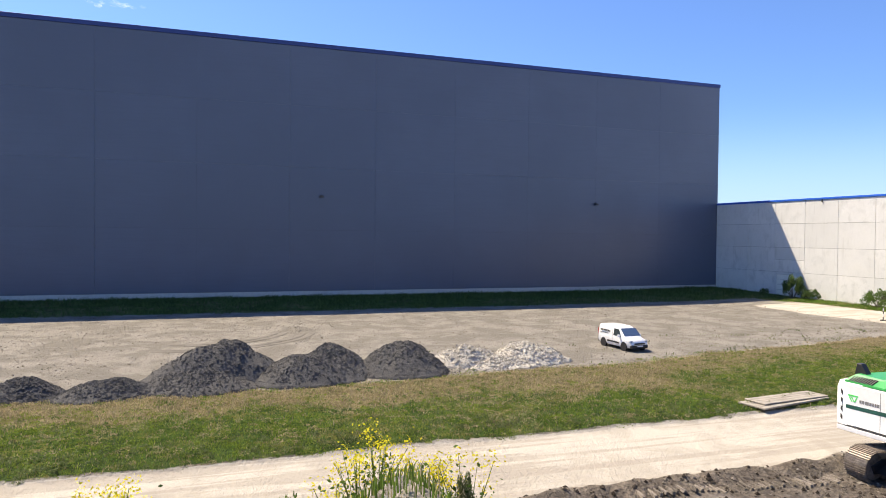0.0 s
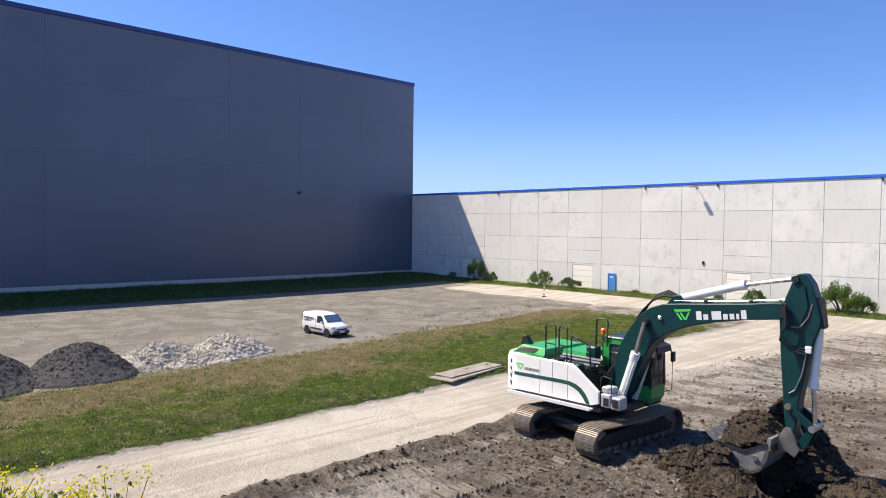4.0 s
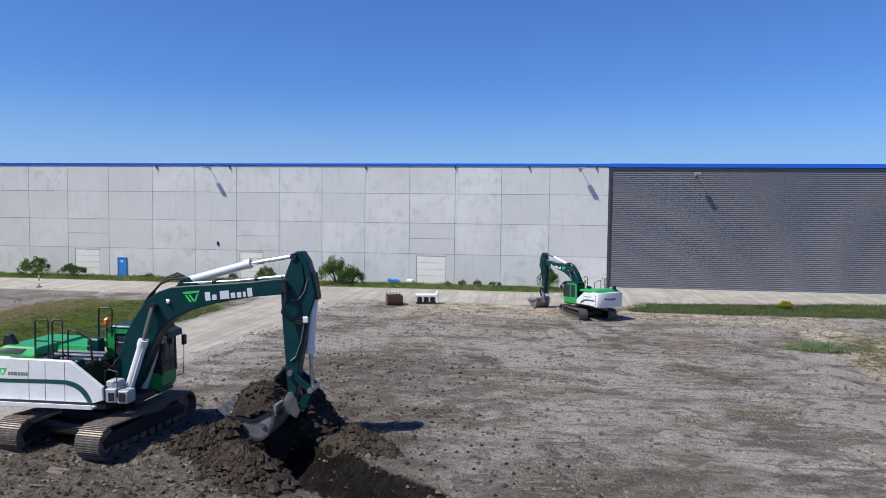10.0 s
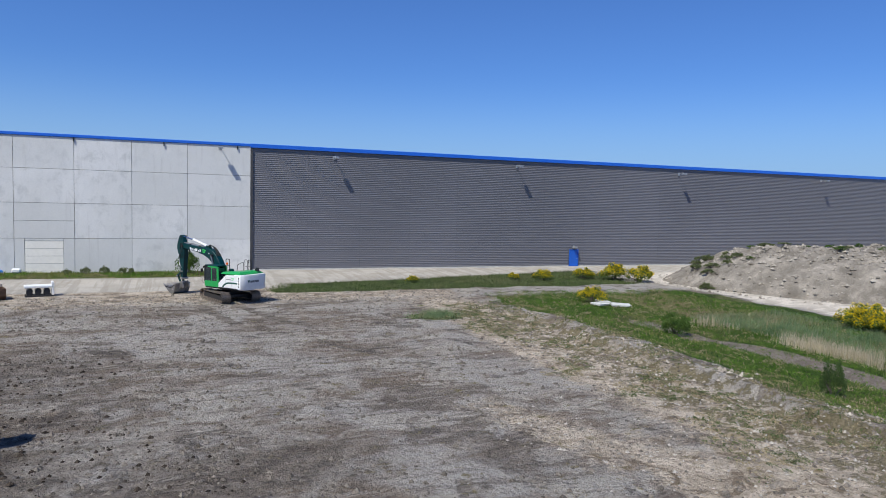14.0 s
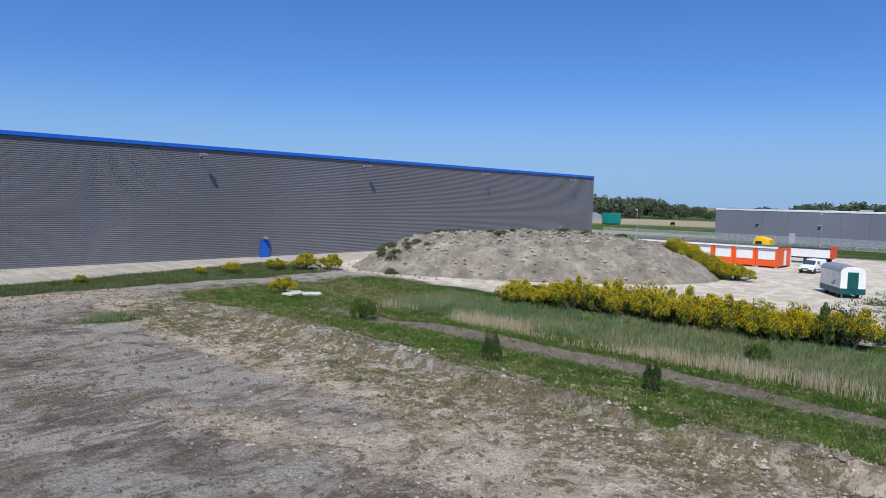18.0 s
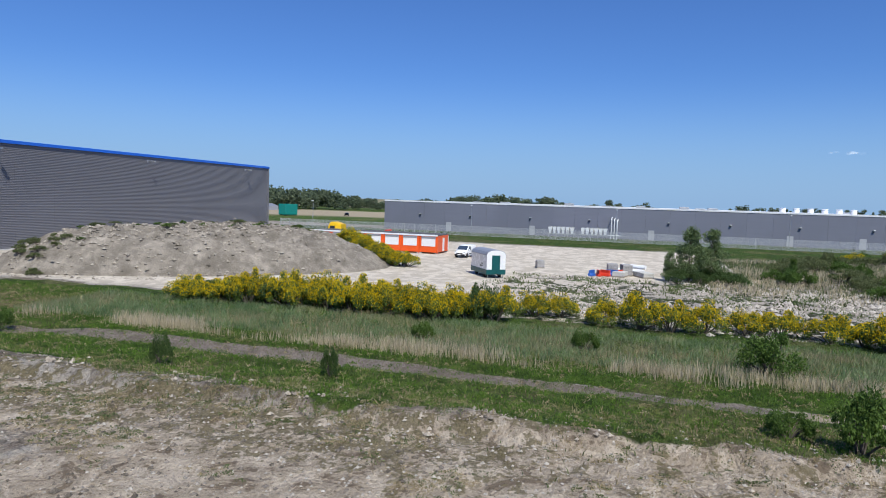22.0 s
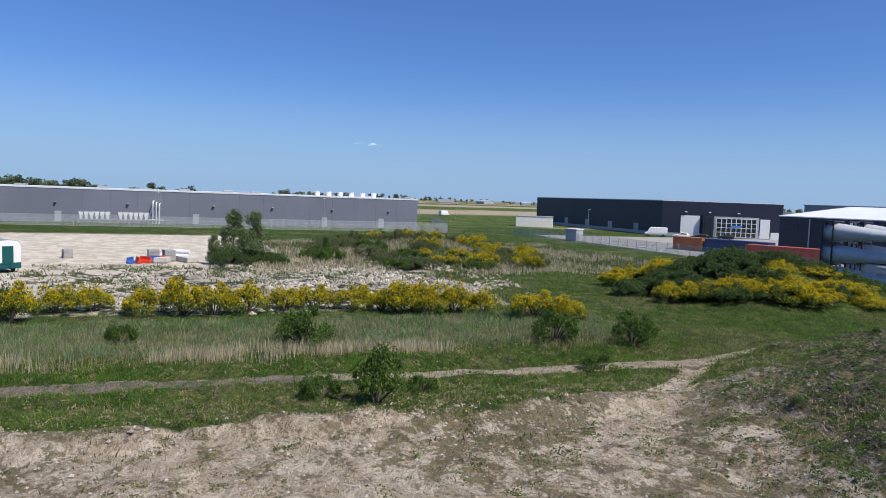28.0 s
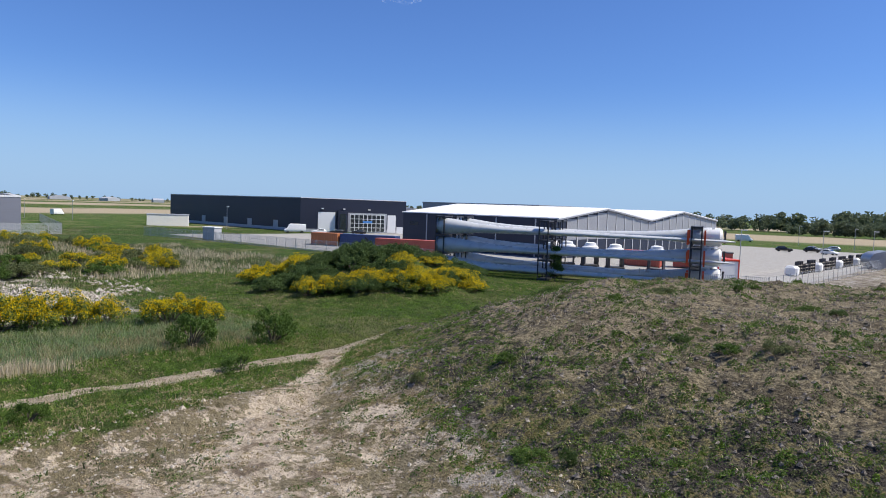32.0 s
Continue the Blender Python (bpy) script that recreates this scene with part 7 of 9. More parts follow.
for k in range(48):
    mound_bush(("weed", "shrub", "weed")[k % 3], bush_rng.uniform(-15, 17), bush_rng.uniform(-3.5, 5), bush_rng.uniform(1.0, 2.0), bush_rng.uniform(0.3, 0.65), "on the crest of the pale spoil mound")
for k in range(16):
    mound_bush("weed", bush_rng.uniform(-20, -15), bush_rng.uniform(-8, 4), bush_rng.uniform(1.2, 1.9), 0.6, "on the flank of the pale spoil mound")
for k in range(16):
    t = k / 15
    mound_bush("broom", 15.5 + 6.0 * t + bush_rng.uniform(-0.7, 0.7), -4.5 - 7.0 * t + bush_rng.uniform(-1.2, 1.2), 3.6, 2.0, "on the flank of the pale spoil mound")

M_SITEORANGE = plain("orange_cabin_paint", (0.78, 0.10, 0.012), 0.45, vary=0.08)
M_SHUTTER = plain("white_shutter", (0.78, 0.79, 0.79), 0.45, vary=0.04)
M_DARKROOF = plain("dark_felt_roof", (0.09, 0.09, 0.095), 0.85, vary=0.2)
M_TEAL = plain("dark_teal_paint", (0.006, 0.085, 0.085), 0.4)
M_SLATE = plain("grey_roof_sheet", (0.30, 0.31, 0.34), 0.4, 0.2)


def site_cabin(x, y, first, last):
    cabin = thing("site_cabin", "orange site cabin with a closed white shutter and dark flat roof", "site cabin", pose(x, y, 0.12), "orange site cabins")
    part("body", Shape().box(-0.0, 5.8, -1.48, 1.48, 0.12, 2.7, 0.04), M_SITEORANGE, cabin)
    part("roof", Shape().box(-0.02, 5.85, -1.49, 1.49, 2.7, 2.84, 0.03), M_DARKROOF, cabin)
    part("roof_edge", Shape().box(-0.09, -0.02, -1.49, 1.49, 2.62, 2.86, 0.015), M_SHUTTER, cabin, "white roof edge")
    part("shutter_box", Shape().box(-0.12, 0.02, -1.15, 1.15, 2.3, 2.56, 0.02), M_SLATE, cabin)
    part("shutter", Shape().box(-0.05, 0.02, -1.12, 1.12, 1.05, 2.3, 0.015), M_SHUTTER, cabin, "closed white roller shutter")
    part("corner_post", Shape().box(-0.03, 0.1, -1.5, -1.36, 0.0, 2.75, 0.01), M_SITEORANGE, cabin)
    if first:
        part("end_door", Shape().box(2.6, 3.5, -1.53, -1.48, 0.2, 2.3, 0.015), M_SHUTTER, cabin, "white end door")
        part("end_strip", Shape().box(5.5, 5.8, -1.52, -1.48, 0.2, 2.5, 0.01), M_SHUTTER, cabin)
    for a, b in ((0.2, -1.3), (5.5, -1.3), (0.2, 1.3), (5.5, 1.3)):
        part("foot_block", Shape().box(a - 0.15, a + 0.15, b - 0.15, b + 0.15, -0.14, 0.12), M_PLINTH, cabin)


for k in range(7):
    site_cabin(100.4, 32.8 + 3.0 * k, k == 0, k == 6)
small_van("white panel van parked beside orange site cabins", pose(98.6, 26.4, floor_at(98.6, 26.4), 0, 0, 172), False)

wagon = thing("site_wagon", "white site wagon with rounded roof and dark teal door", "site wagon", pose(75.6, 17.6, floor_at(75, 18), 0, 0, 34), "")
arch = [(-1.1, 0.75), (1.1, 0.75), (1.1, 2.55), (0.95, 2.82), (0.6, 2.98), (0, 3.05), (-0.6, 2.98), (-0.95, 2.82), (-1.1, 2.55)]
turned_arch = Shape()
turned_arch.rings([[(-2.5, a, b) for a, b in arch], [(2.5, a, b) for a, b in arch]])
part("body", turned_arch, M_CARWHITE, wagon, "white wagon body")
skin = [(-1.13, 2.5)] + [(a * 1.02, b + 0.03) for a, b in reversed(arch[2:])][::-1][::-1] + [(1.13, 2.5)]
roof_top = [(1.13, 2.5), (1.13, 2.58), (0.97, 2.86), (0.61, 3.02), (0, 3.09), (-0.61, 3.02), (-0.97, 2.86), (-1.13, 2.58), (-1.13, 2.5), (-1.09, 2.5), (-0.94, 2.8), (-0.6, 2.96), (0, 3.03), (0.6, 2.96), (0.94, 2.8), (1.09, 2.5)]
part("roof", Shape().rings([[(-2.48, a, b) for a, b in roof_top], [(2.5, a, b) for a, b in roof_top]]), M_SLATE, wagon, "grey curved roof sheet")
part("skirt", Shape().box(-2.53, 2.52, -1.13, 1.13, 0.4, 0.95, 0.02), M_TEAL, wagon, "dark teal skirt")
part("door", Shape().box(-2.56, -2.5, -0.45, 0.5, 0.8, 2.5, 0.02), M_TEAL, wagon, "dark teal door")
part("side_marking", Shape().box(-1.2, -0.4, 1.102, 1.11, 1.2, 1.32).box(-1.2, -0.9, 1.102, 1.11, 1.4, 1.6), M_BLACK, wagon, "dark lettering-sized bars")
for a in (-1, 1):
    for b in (-1.5, 1.5):
        part("wheel", Shape().wheel((b, a * 0.8 - 0.1, 0.33), (0, 1, 0), [(0.05, 0), (0.33, 0), (0.33, 0.2), (0.05, 0.2)], 14), M_RUBBER, wagon)
part("drawbar", Shape().box(-3.4, -2.5, -0.06, 0.06, 0.42, 0.52), M_BLACK, wagon)
part("support", Shape().rod((-2.35, -0.9, 0), (-2.35, -0.9, 0.5), 0.05).rod((-2.35, 0.9, 0), (-2.35, 0.9, 0.5), 0.05), M_GREYMETAL, wagon)

M_BRICK = plain("grey_block_stack", (0.33, 0.32, 0.31), 0.85, vary=0.25)
M_REDPLASTIC = plain("red_plastic_barrier", (0.62, 0.05, 0.02), 0.5)
M_BLUEPLASTIC = plain("blue_plastic", (0.03, 0.12, 0.45), 0.5)


def pallet(label, x, y, turn, w, d, h, material, layers):
    p = thing("pallet", label, "pallet", pose(x, y, floor_at(x, y), 0, 0, turn), "stacks in the sand yard")
    part("base", Shape().box(-w / 2, w / 2, -d / 2, d / 2, 0, 0.14), M_MAT, p)
    for k in range(layers):
        for i in range(3):
            part("block", Shape().box(-w / 2 + i * w / 3 + 0.02, -w / 2 + (i + 1) * w / 3 - 0.02, -d / 2 + 0.03, d / 2 - 0.03, 0.14 + k * h / layers, 0.14 + (k + 1) * h / layers - 0.02, 0.02), material, p)


pallet("pallet of grey paving blocks on the sand", 88.5, 13.7, 20, 1.3, 1.0, 0.9, M_BRICK, 3)
pallet("pallet of grey paving blocks on the sand", 84.4, 4.4, 10, 1.6, 1.2, 1.3, M_BRICK, 4)
pallet("pallet of grey paving blocks on the sand", 85.2, 2.8, 14, 1.8, 1.2, 1.2, M_BRICK, 4)
pallet("pallet of pale kerb stones on the sand", 83.6, 3.4, -12, 2.2, 1.4, 0.5, M_PLINTH, 2)
pallet("pallet of pale kerb stones on the sand", 84.2, 0.8, 30, 2.6, 1.4, 0.5, M_PLINTH, 2)
for k in range(5):
    single("road_barrier", Shape().prism([(-0.25, 0), (0.25, 0), (0.18, 0.2), (0.08, 0.35), (0.08, 0.7), (-0.08, 0.7), (-0.08, 0.35), (-0.18, 0.2)], -0.7, 0.7, edge=0.03), M_REDPLASTIC if k % 3 else M_BLUEPLASTIC, "plastic road barrier lying in the sand yard", "barrier", at=pose(82.0 + 0.5 * k, 6.6 - 0.75 * k, floor_at(82, 6.5) + 0.05, 0, 0, 70 + 37 * k), group="plastic barriers")
for k in range(4):
    single("pipe_roll", Shape().rod((-1.6, 0, 0.25), (1.6, 0, 0.25), 0.26, n=14), M_SHUTTER, "white pipe lying in the sand yard", "pipe", at=pose(88.2 + 0.55 * k, 2.6 - 0.2 * k, floor_at(88, 2.5) + (0.48 if k == 3 else 0.0), 0, 0, 62), group="white pipes", smooth=True)
heap("sand_pile", "small pale sand pile by the scrub", 97.0, -8.5, 2.2, 2.2, 1.1, 91, M_LIMESTONE, 300, (0.05, 0.15))


# ---- trees ----
def tree(label, x, y, high, seed, spread=0.28, material=None, slim=False, group=""):
    rng = np.random.default_rng(seed)
    t = thing("tree", label, "tree", pose(x, y, floor_at(x, y) - 0.1), group)
    trunk = Shape().tube([(0, 0, 0), (0.05, 0.02, high * 0.4), (0.0, 0.05, high * 0.93)], [high * 0.016, high * 0.011, high * 0.003], 7)
    lobes = []
    for k in range(24):
        a, zf = rng.uniform(0, 6.28), rng.uniform(0.14, 0.92)
        reach = high * spread * (1 - zf * 0.78) * rng.uniform(0.35, 1.0)
        tip = (reach * math.cos(a), reach * math.sin(a), high * (zf + 0.05))
        trunk.tube([(0.02, 0.02, high * zf * 0.85), (tip[0] * 0.6, tip[1] * 0.6, high * zf), tip], [high * 0.006, high * 0.004, high * 0.0015], 5)
        lobes.append((*tip, high * rng.uniform(0.08, 0.13) * (1.25 - 0.5 * zf), high * rng.uniform(0.09, 0.14)))
    lobes.append((0, 0, high * 0.93, high * 0.04, high * 0.07))
    part("trunk", trunk, M_BARK, t)
    p, d = crown_points(rng, 9500, lobes, 0.25)
    v, f = leaves(rng, p, rng.uniform(0.010, 0.019, len(p)) * high)
    part("crown", quick("crown", v, f, material or M_LEAF), None, t)


M_BIRCH = leafy("birch_leaves", (0.07, 0.115, 0.045), (0.22, 0.29, 0.125))
tree("young birch tree in the scrub beside the sand yard", 82.6, -4.2, 6.3, 1, 0.36, M_BIRCH, group="young trees")
tree("young birch tree in the scrub beside the sand yard", 84.4, -6.6, 5.9, 2, 0.38, M_BIRCH, group="young trees")
tree("young poplar in the scrub beside the sand yard", 81.6, -2.0, 3.4, 3, 0.3, M_BIRCH, group="young trees")
tree("young poplar in the scrub", 86.5, -15.5, 2.8, 4, 0.3, group="young trees")
tree("slim young tree before the stacked blades", 44.4, -72.6, 4.2, 6, 0.24, group="young trees")
for k in range(10):
    bush("hedge", 81.5 + bush_rng.uniform(-2, 3.5), -3.2 - 0.7 * k + bush_rng.uniform(-0.5, 0.5), 3.0, bush_rng.uniform(1.2, 2.0), "under young trees by the sand yard")

# ---- the long low hall across the yard ----
M_LOWHALL = grey_material("slate_flat_cladding", (0.185, 0.195, 0.24), (1.0, 0.2, 4.0))
M_NIGHT = grey_material("night_blue_cladding", (0.018, 0.024, 0.046), (0.3, 0.3, 4.0))
M_WHITEROOF = plain("white_roof_sheet", (0.80, 0.81, 0.82), 0.5, vary=0.05, scale=0.3)
M_DOORGREY = plain("light_grey_door", (0.40, 0.41, 0.43), 0.5)


def low_hall():
    hall = thing("long_hall", "long low flat-roofed hall with slate grey cladding", "industrial hall")
    x, y0, y1, h = 176.5, -56.0, 70.5, 7.75
    part("wall_core", Shape().box(x + 0.1, x + 70, y0 + 0.1, y1 - 0.1, -0.5, h - 0.1), M_SEAM, hall)
    part("roof", Shape().box(x + 0.3, x + 70, y0, y1, h - 0.1, h + 0.06), M_WHITEROOF, hall, "pale flat roof")
    part("roof_edge", Shape().box(x - 0.08, x + 0.3, y0 - 0.05, y1 + 0.05, h - 0.25, h + 0.15, 0.02), M_SILVER, hall, "pale metal roof edge")
    n = 22
    wide = (y1 - y0) / n
    sheet = Shape().box(-0.1, 0.0, 0.01, wide - 0.01, 0.0, h - 0.26, 0.01).mesh("cladding_panel", M_LOWHALL)
    for k in range(n):
        part("cladding_panel", sheet, None, hall, at=pose(x + 0.1, y0 + k * wide, 0))
    part("end_wall", Shape().box(x + 0.1, x + 70, y0 - 0.02, y0 + 0.1, -0.3, h - 0.2), M_LOWHALL, hall)
    for y in (52.0, 29.5, -31.0, 0.0, -46.0):
        part("door", Shape().box(x - 0.06, x, y - 0.7, y + 0.7, 0.0, 2.4, 0.02), M_DOORGREY, hall, "light grey door")
    for y in (60, 46, 30, 15, -4, -18, -33, -48):
        part("wall_lamp", Shape().box(x - 0.5, x, y - 0.25, y + 0.25, 4.3, 4.55, 0.04), M_GREYMETAL, hall)
    for k in range(6):
        part("roof_vent", Shape().wheel((x + 9, -30.5 - 3.1 * k, h), (0, 0, 1), [(0.7, 0), (0.72, 0.8), (0.6, 1.0), (0.72, 1.05), (0.72, 1.25)], 16), M_WHITEROOF, hall, "white roof vent", True)
    for k, y in enumerate((48, 40, 22, 12, 3, -8, -12, -15)):
        part("roof_unit", Shape().box(x + 14, x + 17, y - 1.2, y + 1.2, h, h + 0.4 + 0.15 * (k % 3), 0.05), M_GREYMETAL, hall)


low_hall()


def chiller(y):
    c = thing("chiller", "white industrial chiller with a row of fan coils", "chiller", pose(172.0, y, 0.0), "chillers before the long hall")
    part("frame", Shape().box(-1.0, 1.0, -3.3, 3.3, 0.7, 0.95, 0.02), M_GREYMETAL, c)
    for s in (-3.1, -1.0, 1.0, 3.1):
        part("leg", Shape().box(-0.9, -0.75, s - 0.08, s + 0.08, 0, 0.72), M_GREYMETAL, c)
    for k in range(6):
        y0 = -3.2 + k * 1.07
        part("coil", Shape().rings([[(-0.95, y0 + 0.35, 0.95), (0.95, y0 + 0.35, 0.95), (0.95, y0 + 0.7, 0.95), (-0.95, y0 + 0.7, 0.95)], [(-1.0, y0 + 0.02, 2.5), (1.0, y0 + 0.02, 2.5), (1.0, y0 + 1.04, 2.5), (-1.0, y0 + 1.04, 2.5)]]), M_SHUTTER, c, "white coil block")
        part("fan", Shape().wheel((0, y0 + 0.53, 2.5), (0, 0, 1), [(0.35, 0), (0.45, 0.02), (0.45, 0.16), (0.35, 0.18)], 14), M_GREYMETAL, c)


chiller(21.4)
chiller(13.4)
pipes = thing("pipe_rack", "white upright pipes beside the chillers", "pipes", pose(172.5, 8.0, 0))
for k in range(3):
    part("pipe", Shape().tube([(0, 0.7 * k, 0), (0, 0.7 * k, 4.2 + 0.3 * k), (0.5, 0.7 * k, 4.6 + 0.3 * k), (4.0, 0.7 * k, 4.7 + 0.3 * k)], 0.14, 8), M_SHUTTER, pipes)
part("cross_pipe", Shape().tube([(-0.2, -1, 0.9), (-0.2, 9, 0.9)], 0.12, 8), M_SHUTTER, pipes)


M_WIRE = plain("galvanised_wire", (0.50, 0.52, 0.54), 0.6, vary=0.05)


def fence(label, x0, y0, x1, y1, high, spacing=2.6, bar=0.12):
    f = thing("fence", label, "fence", group="mesh fences")
    a, b = Vector((x0, y0, 0)), Vector((x1, y1, 0))
    n = max(1, int((b - a).length / spacing))
    post_mesh = Shape().box(-0.03, 0.03, -0.03, 0.03, -0.2, high + 0.1).mesh("post", M_GREYMETAL)
    for k in range(n + 1):
        p = a.lerp(b, k / n)
        part("post", post_mesh, None, f, at=pose(p.x, p.y, floor_at(p.x, p.y)))
    way = (b - a).normalized()
    m, wires = int((b - a).length / bar), Shape()
    side = Vector((way.x, way.y, 0)) * 0.02
    for k in range(m):
        p = a.lerp(b, (k + 0.5) / m)
        z = 0.05
        wires.add([tuple(p - side + Vector((0, 0, z))), tuple(p + side + Vector((0, 0, z))), tuple(p + side + Vector((0, 0, high))), tuple(p - side + Vector((0, 0, high)))], [(0, 1, 2, 3)])
    for z in (0.1, high * 0.35, high * 0.65, high):
        wires.add([tuple(a + Vector((0, 0, z - 0.015))), tuple(b + Vector((0, 0, z - 0.015))), tuple(b + Vector((0, 0, z + 0.015))), tuple(a + Vector((0, 0, z + 0.015)))], [(0, 1, 2, 3)])
    tagged(part("wire_mesh", wires, M_WIRE, f), kind="stuff")


fence("galvanised mesh fence before the long hall", 158.0, -58.0, 158.0, 92.0, 2.3)
fence("galvanised mesh fence around the long hall's corner", 158.0, -58.0, 236.0, -80.0, 2.3)
fence("galvanised mesh fence along the storage yard", 62.0, -80.0, 152.0, -73.0, 2.0)
fence("thin mesh fence behind the spoil mound", 36.5, -79.0, 22.5, -82.0, 1.9, 2.2, 0.2)
fence("thin mesh fence along the gravel road", 22.5, -82.0, 20.0, -190.0, 1.9, 2.6, 0.25)


def lamp_post(x, y, high, label="slim galvanised lamp post", two=False):
    p = thing("lamp_post", label, "lamp post", pose(x, y, 0), "lamp posts")
    part("pole", Shape().rod((0, 0, -0.2), (0, 0, high), 0.085, 0.055, 8), M_GREYMETAL, p)
    part("lamp_head", Shape().box(-0.9, 0.1, -0.16, 0.16, high - 0.04, high + 0.12, 0.04), M_SHUTTER, p, "pale lamp head")


for x, y, h in ((164.0, 42.5, 7.2), (168.0, 8.0, 7.2), (166.0, -29.0, 7.2), (160.5, 84.0, 7.0), (179.0, -110.5, 6.6), (238, -70, 6.5), (262, -84, 6.5), (250, -95, 6.5), (37.0, -118.0, 6.5), (31.5, -150.0, 6.5), (27.0, -176.0, 6.5), (40.0, -230.0, 6.5), (62.0, -260.0, 6.5), (20.0, -240.0, 6.5)):
    lamp_post(x, y, h)

# ---- the dark hall with a glazed entrance ----
def turned_box(a, b, depth, z0, z1, lift=0.0, edge=0.0):
    """A box whose front runs from a to b; depth goes to the left of that way."""
    a, b = Vector((*a, 0)), Vector((*b, 0))
    m = Matrix.Translation(a) @ Matrix.Rotation(math.atan2(b.y - a.y, b.x - a.x), 4, "Z")
    return Shape().box(0, (b - a).length, min(-lift, depth), max(-lift, depth), z0, z1, edge, m), m, (b - a).length


def dark_hall():
    hall = thing("dark_hall", "low hall with night blue cladding and a glazed entrance", "industrial hall")
    a, b, c = (149.7, -155.2), (165.7, -126.7), (246.0, -128.0)
    h = 10.0
    front = Vector((b[0] - a[0], b[1] - a[1], 0))
    core = [(a[0], a[1]), (b[0], b[1]), (c[0], c[1]), (c[0] - front.x, c[1] - front.y - 12)]
    ring = lambda z, g=0.0: [(x, y, z) for x, y in core]
    part("wall", Shape().rings([ring(0.9), ring(h)]), M_NIGHT, hall)
    part("roof", Shape().rings([ring(h + 0.005), ring(h + 0.22)]), M_SILVER, hall, "pale roof edge")
    part("plinth", Shape().rings([ring(-0.3), ring(0.9)]), M_DOORGREY, hall, "grey concrete plinth")
    s, m, long = turned_box(a, b, 0.1, 0, 1)
    fx = lambda t: long * t
    put = lambda name, t0, t1, z0, z1, mat, out=0.08, label="": part(name, Shape().box(fx(t0), fx(t1), 0.005, out, z0, z1, 0.01, m @ Matrix.Diagonal((1, 1, 1, 1))), mat, hall, label)
    put("loading_door", 0.68, 0.84, 0.2, 6.0, M_SHUTTER, 0.1, "white loading door")
    put("loading_door", 0.10, 0.18, 0.2, 5.6, M_SHUTTER, 0.1, "white loading door")
    put("white_base", 0.0, 0.09, 0.0, 2.0, M_SHUTTER, 0.08)
    put("entrance_surround", 0.19, 0.56, 0.1, 6.0, M_DOORGREY, 0.12, "grey entrance surround")
    glazing = put("glazing", 0.21, 0.54, 0.3, 5.5, M_GLASS, 0.16, "dark curtain wall glazing")
    for k in range(9):
        t = 0.21 + 0.33 * k / 8
        part("mullion", Shape().box(fx(t) - 0.08, fx(t) + 0.08, 0.12, 0.22, 0.3, 5.5, 0, m), M_SHUTTER, glazing)
    for k in range(5):
        part("transom", Shape().box(fx(0.21), fx(0.54), 0.12, 0.2, 0.3 + 1.3 * k - 0.06, 0.3 + 1.3 * k + 0.06, 0, m), M_SHUTTER, glazing)
    put("blue_sign", 0.33, 0.42, 3.0, 3.6, M_PALEBLUE, 0.24, "small blue sign")
    tower = put("stair_tower", 0.57, 0.66, 0.0, 6.4, M_NIGHT, 1.2)
    put("tower_glass", 0.585, 0.645, 0.4, 5.6, M_GLASS, 1.25)
    for t in (0.6, 0.36, 0.8):
        put("wall_lamp", t - 0.01, t + 0.01, 6.9, 7.2, M_SHUTTER, 0.5)
    n = Vector((b[1] - c[1], c[0] - b[0], 0)).normalized()
    s2, m2, long2 = turned_box(b, c, 0.1, 0, 1)
    for k in range(5):
        part("side_door", Shape().box(long2 * (0.14 + 0.18 * k), long2 * (0.14 + 0.18 * k) + 2.4, 0.005, 0.1, 0.9, 3.0, 0, m2), M_DOORGREY, hall)
    return hall


dark_hall()

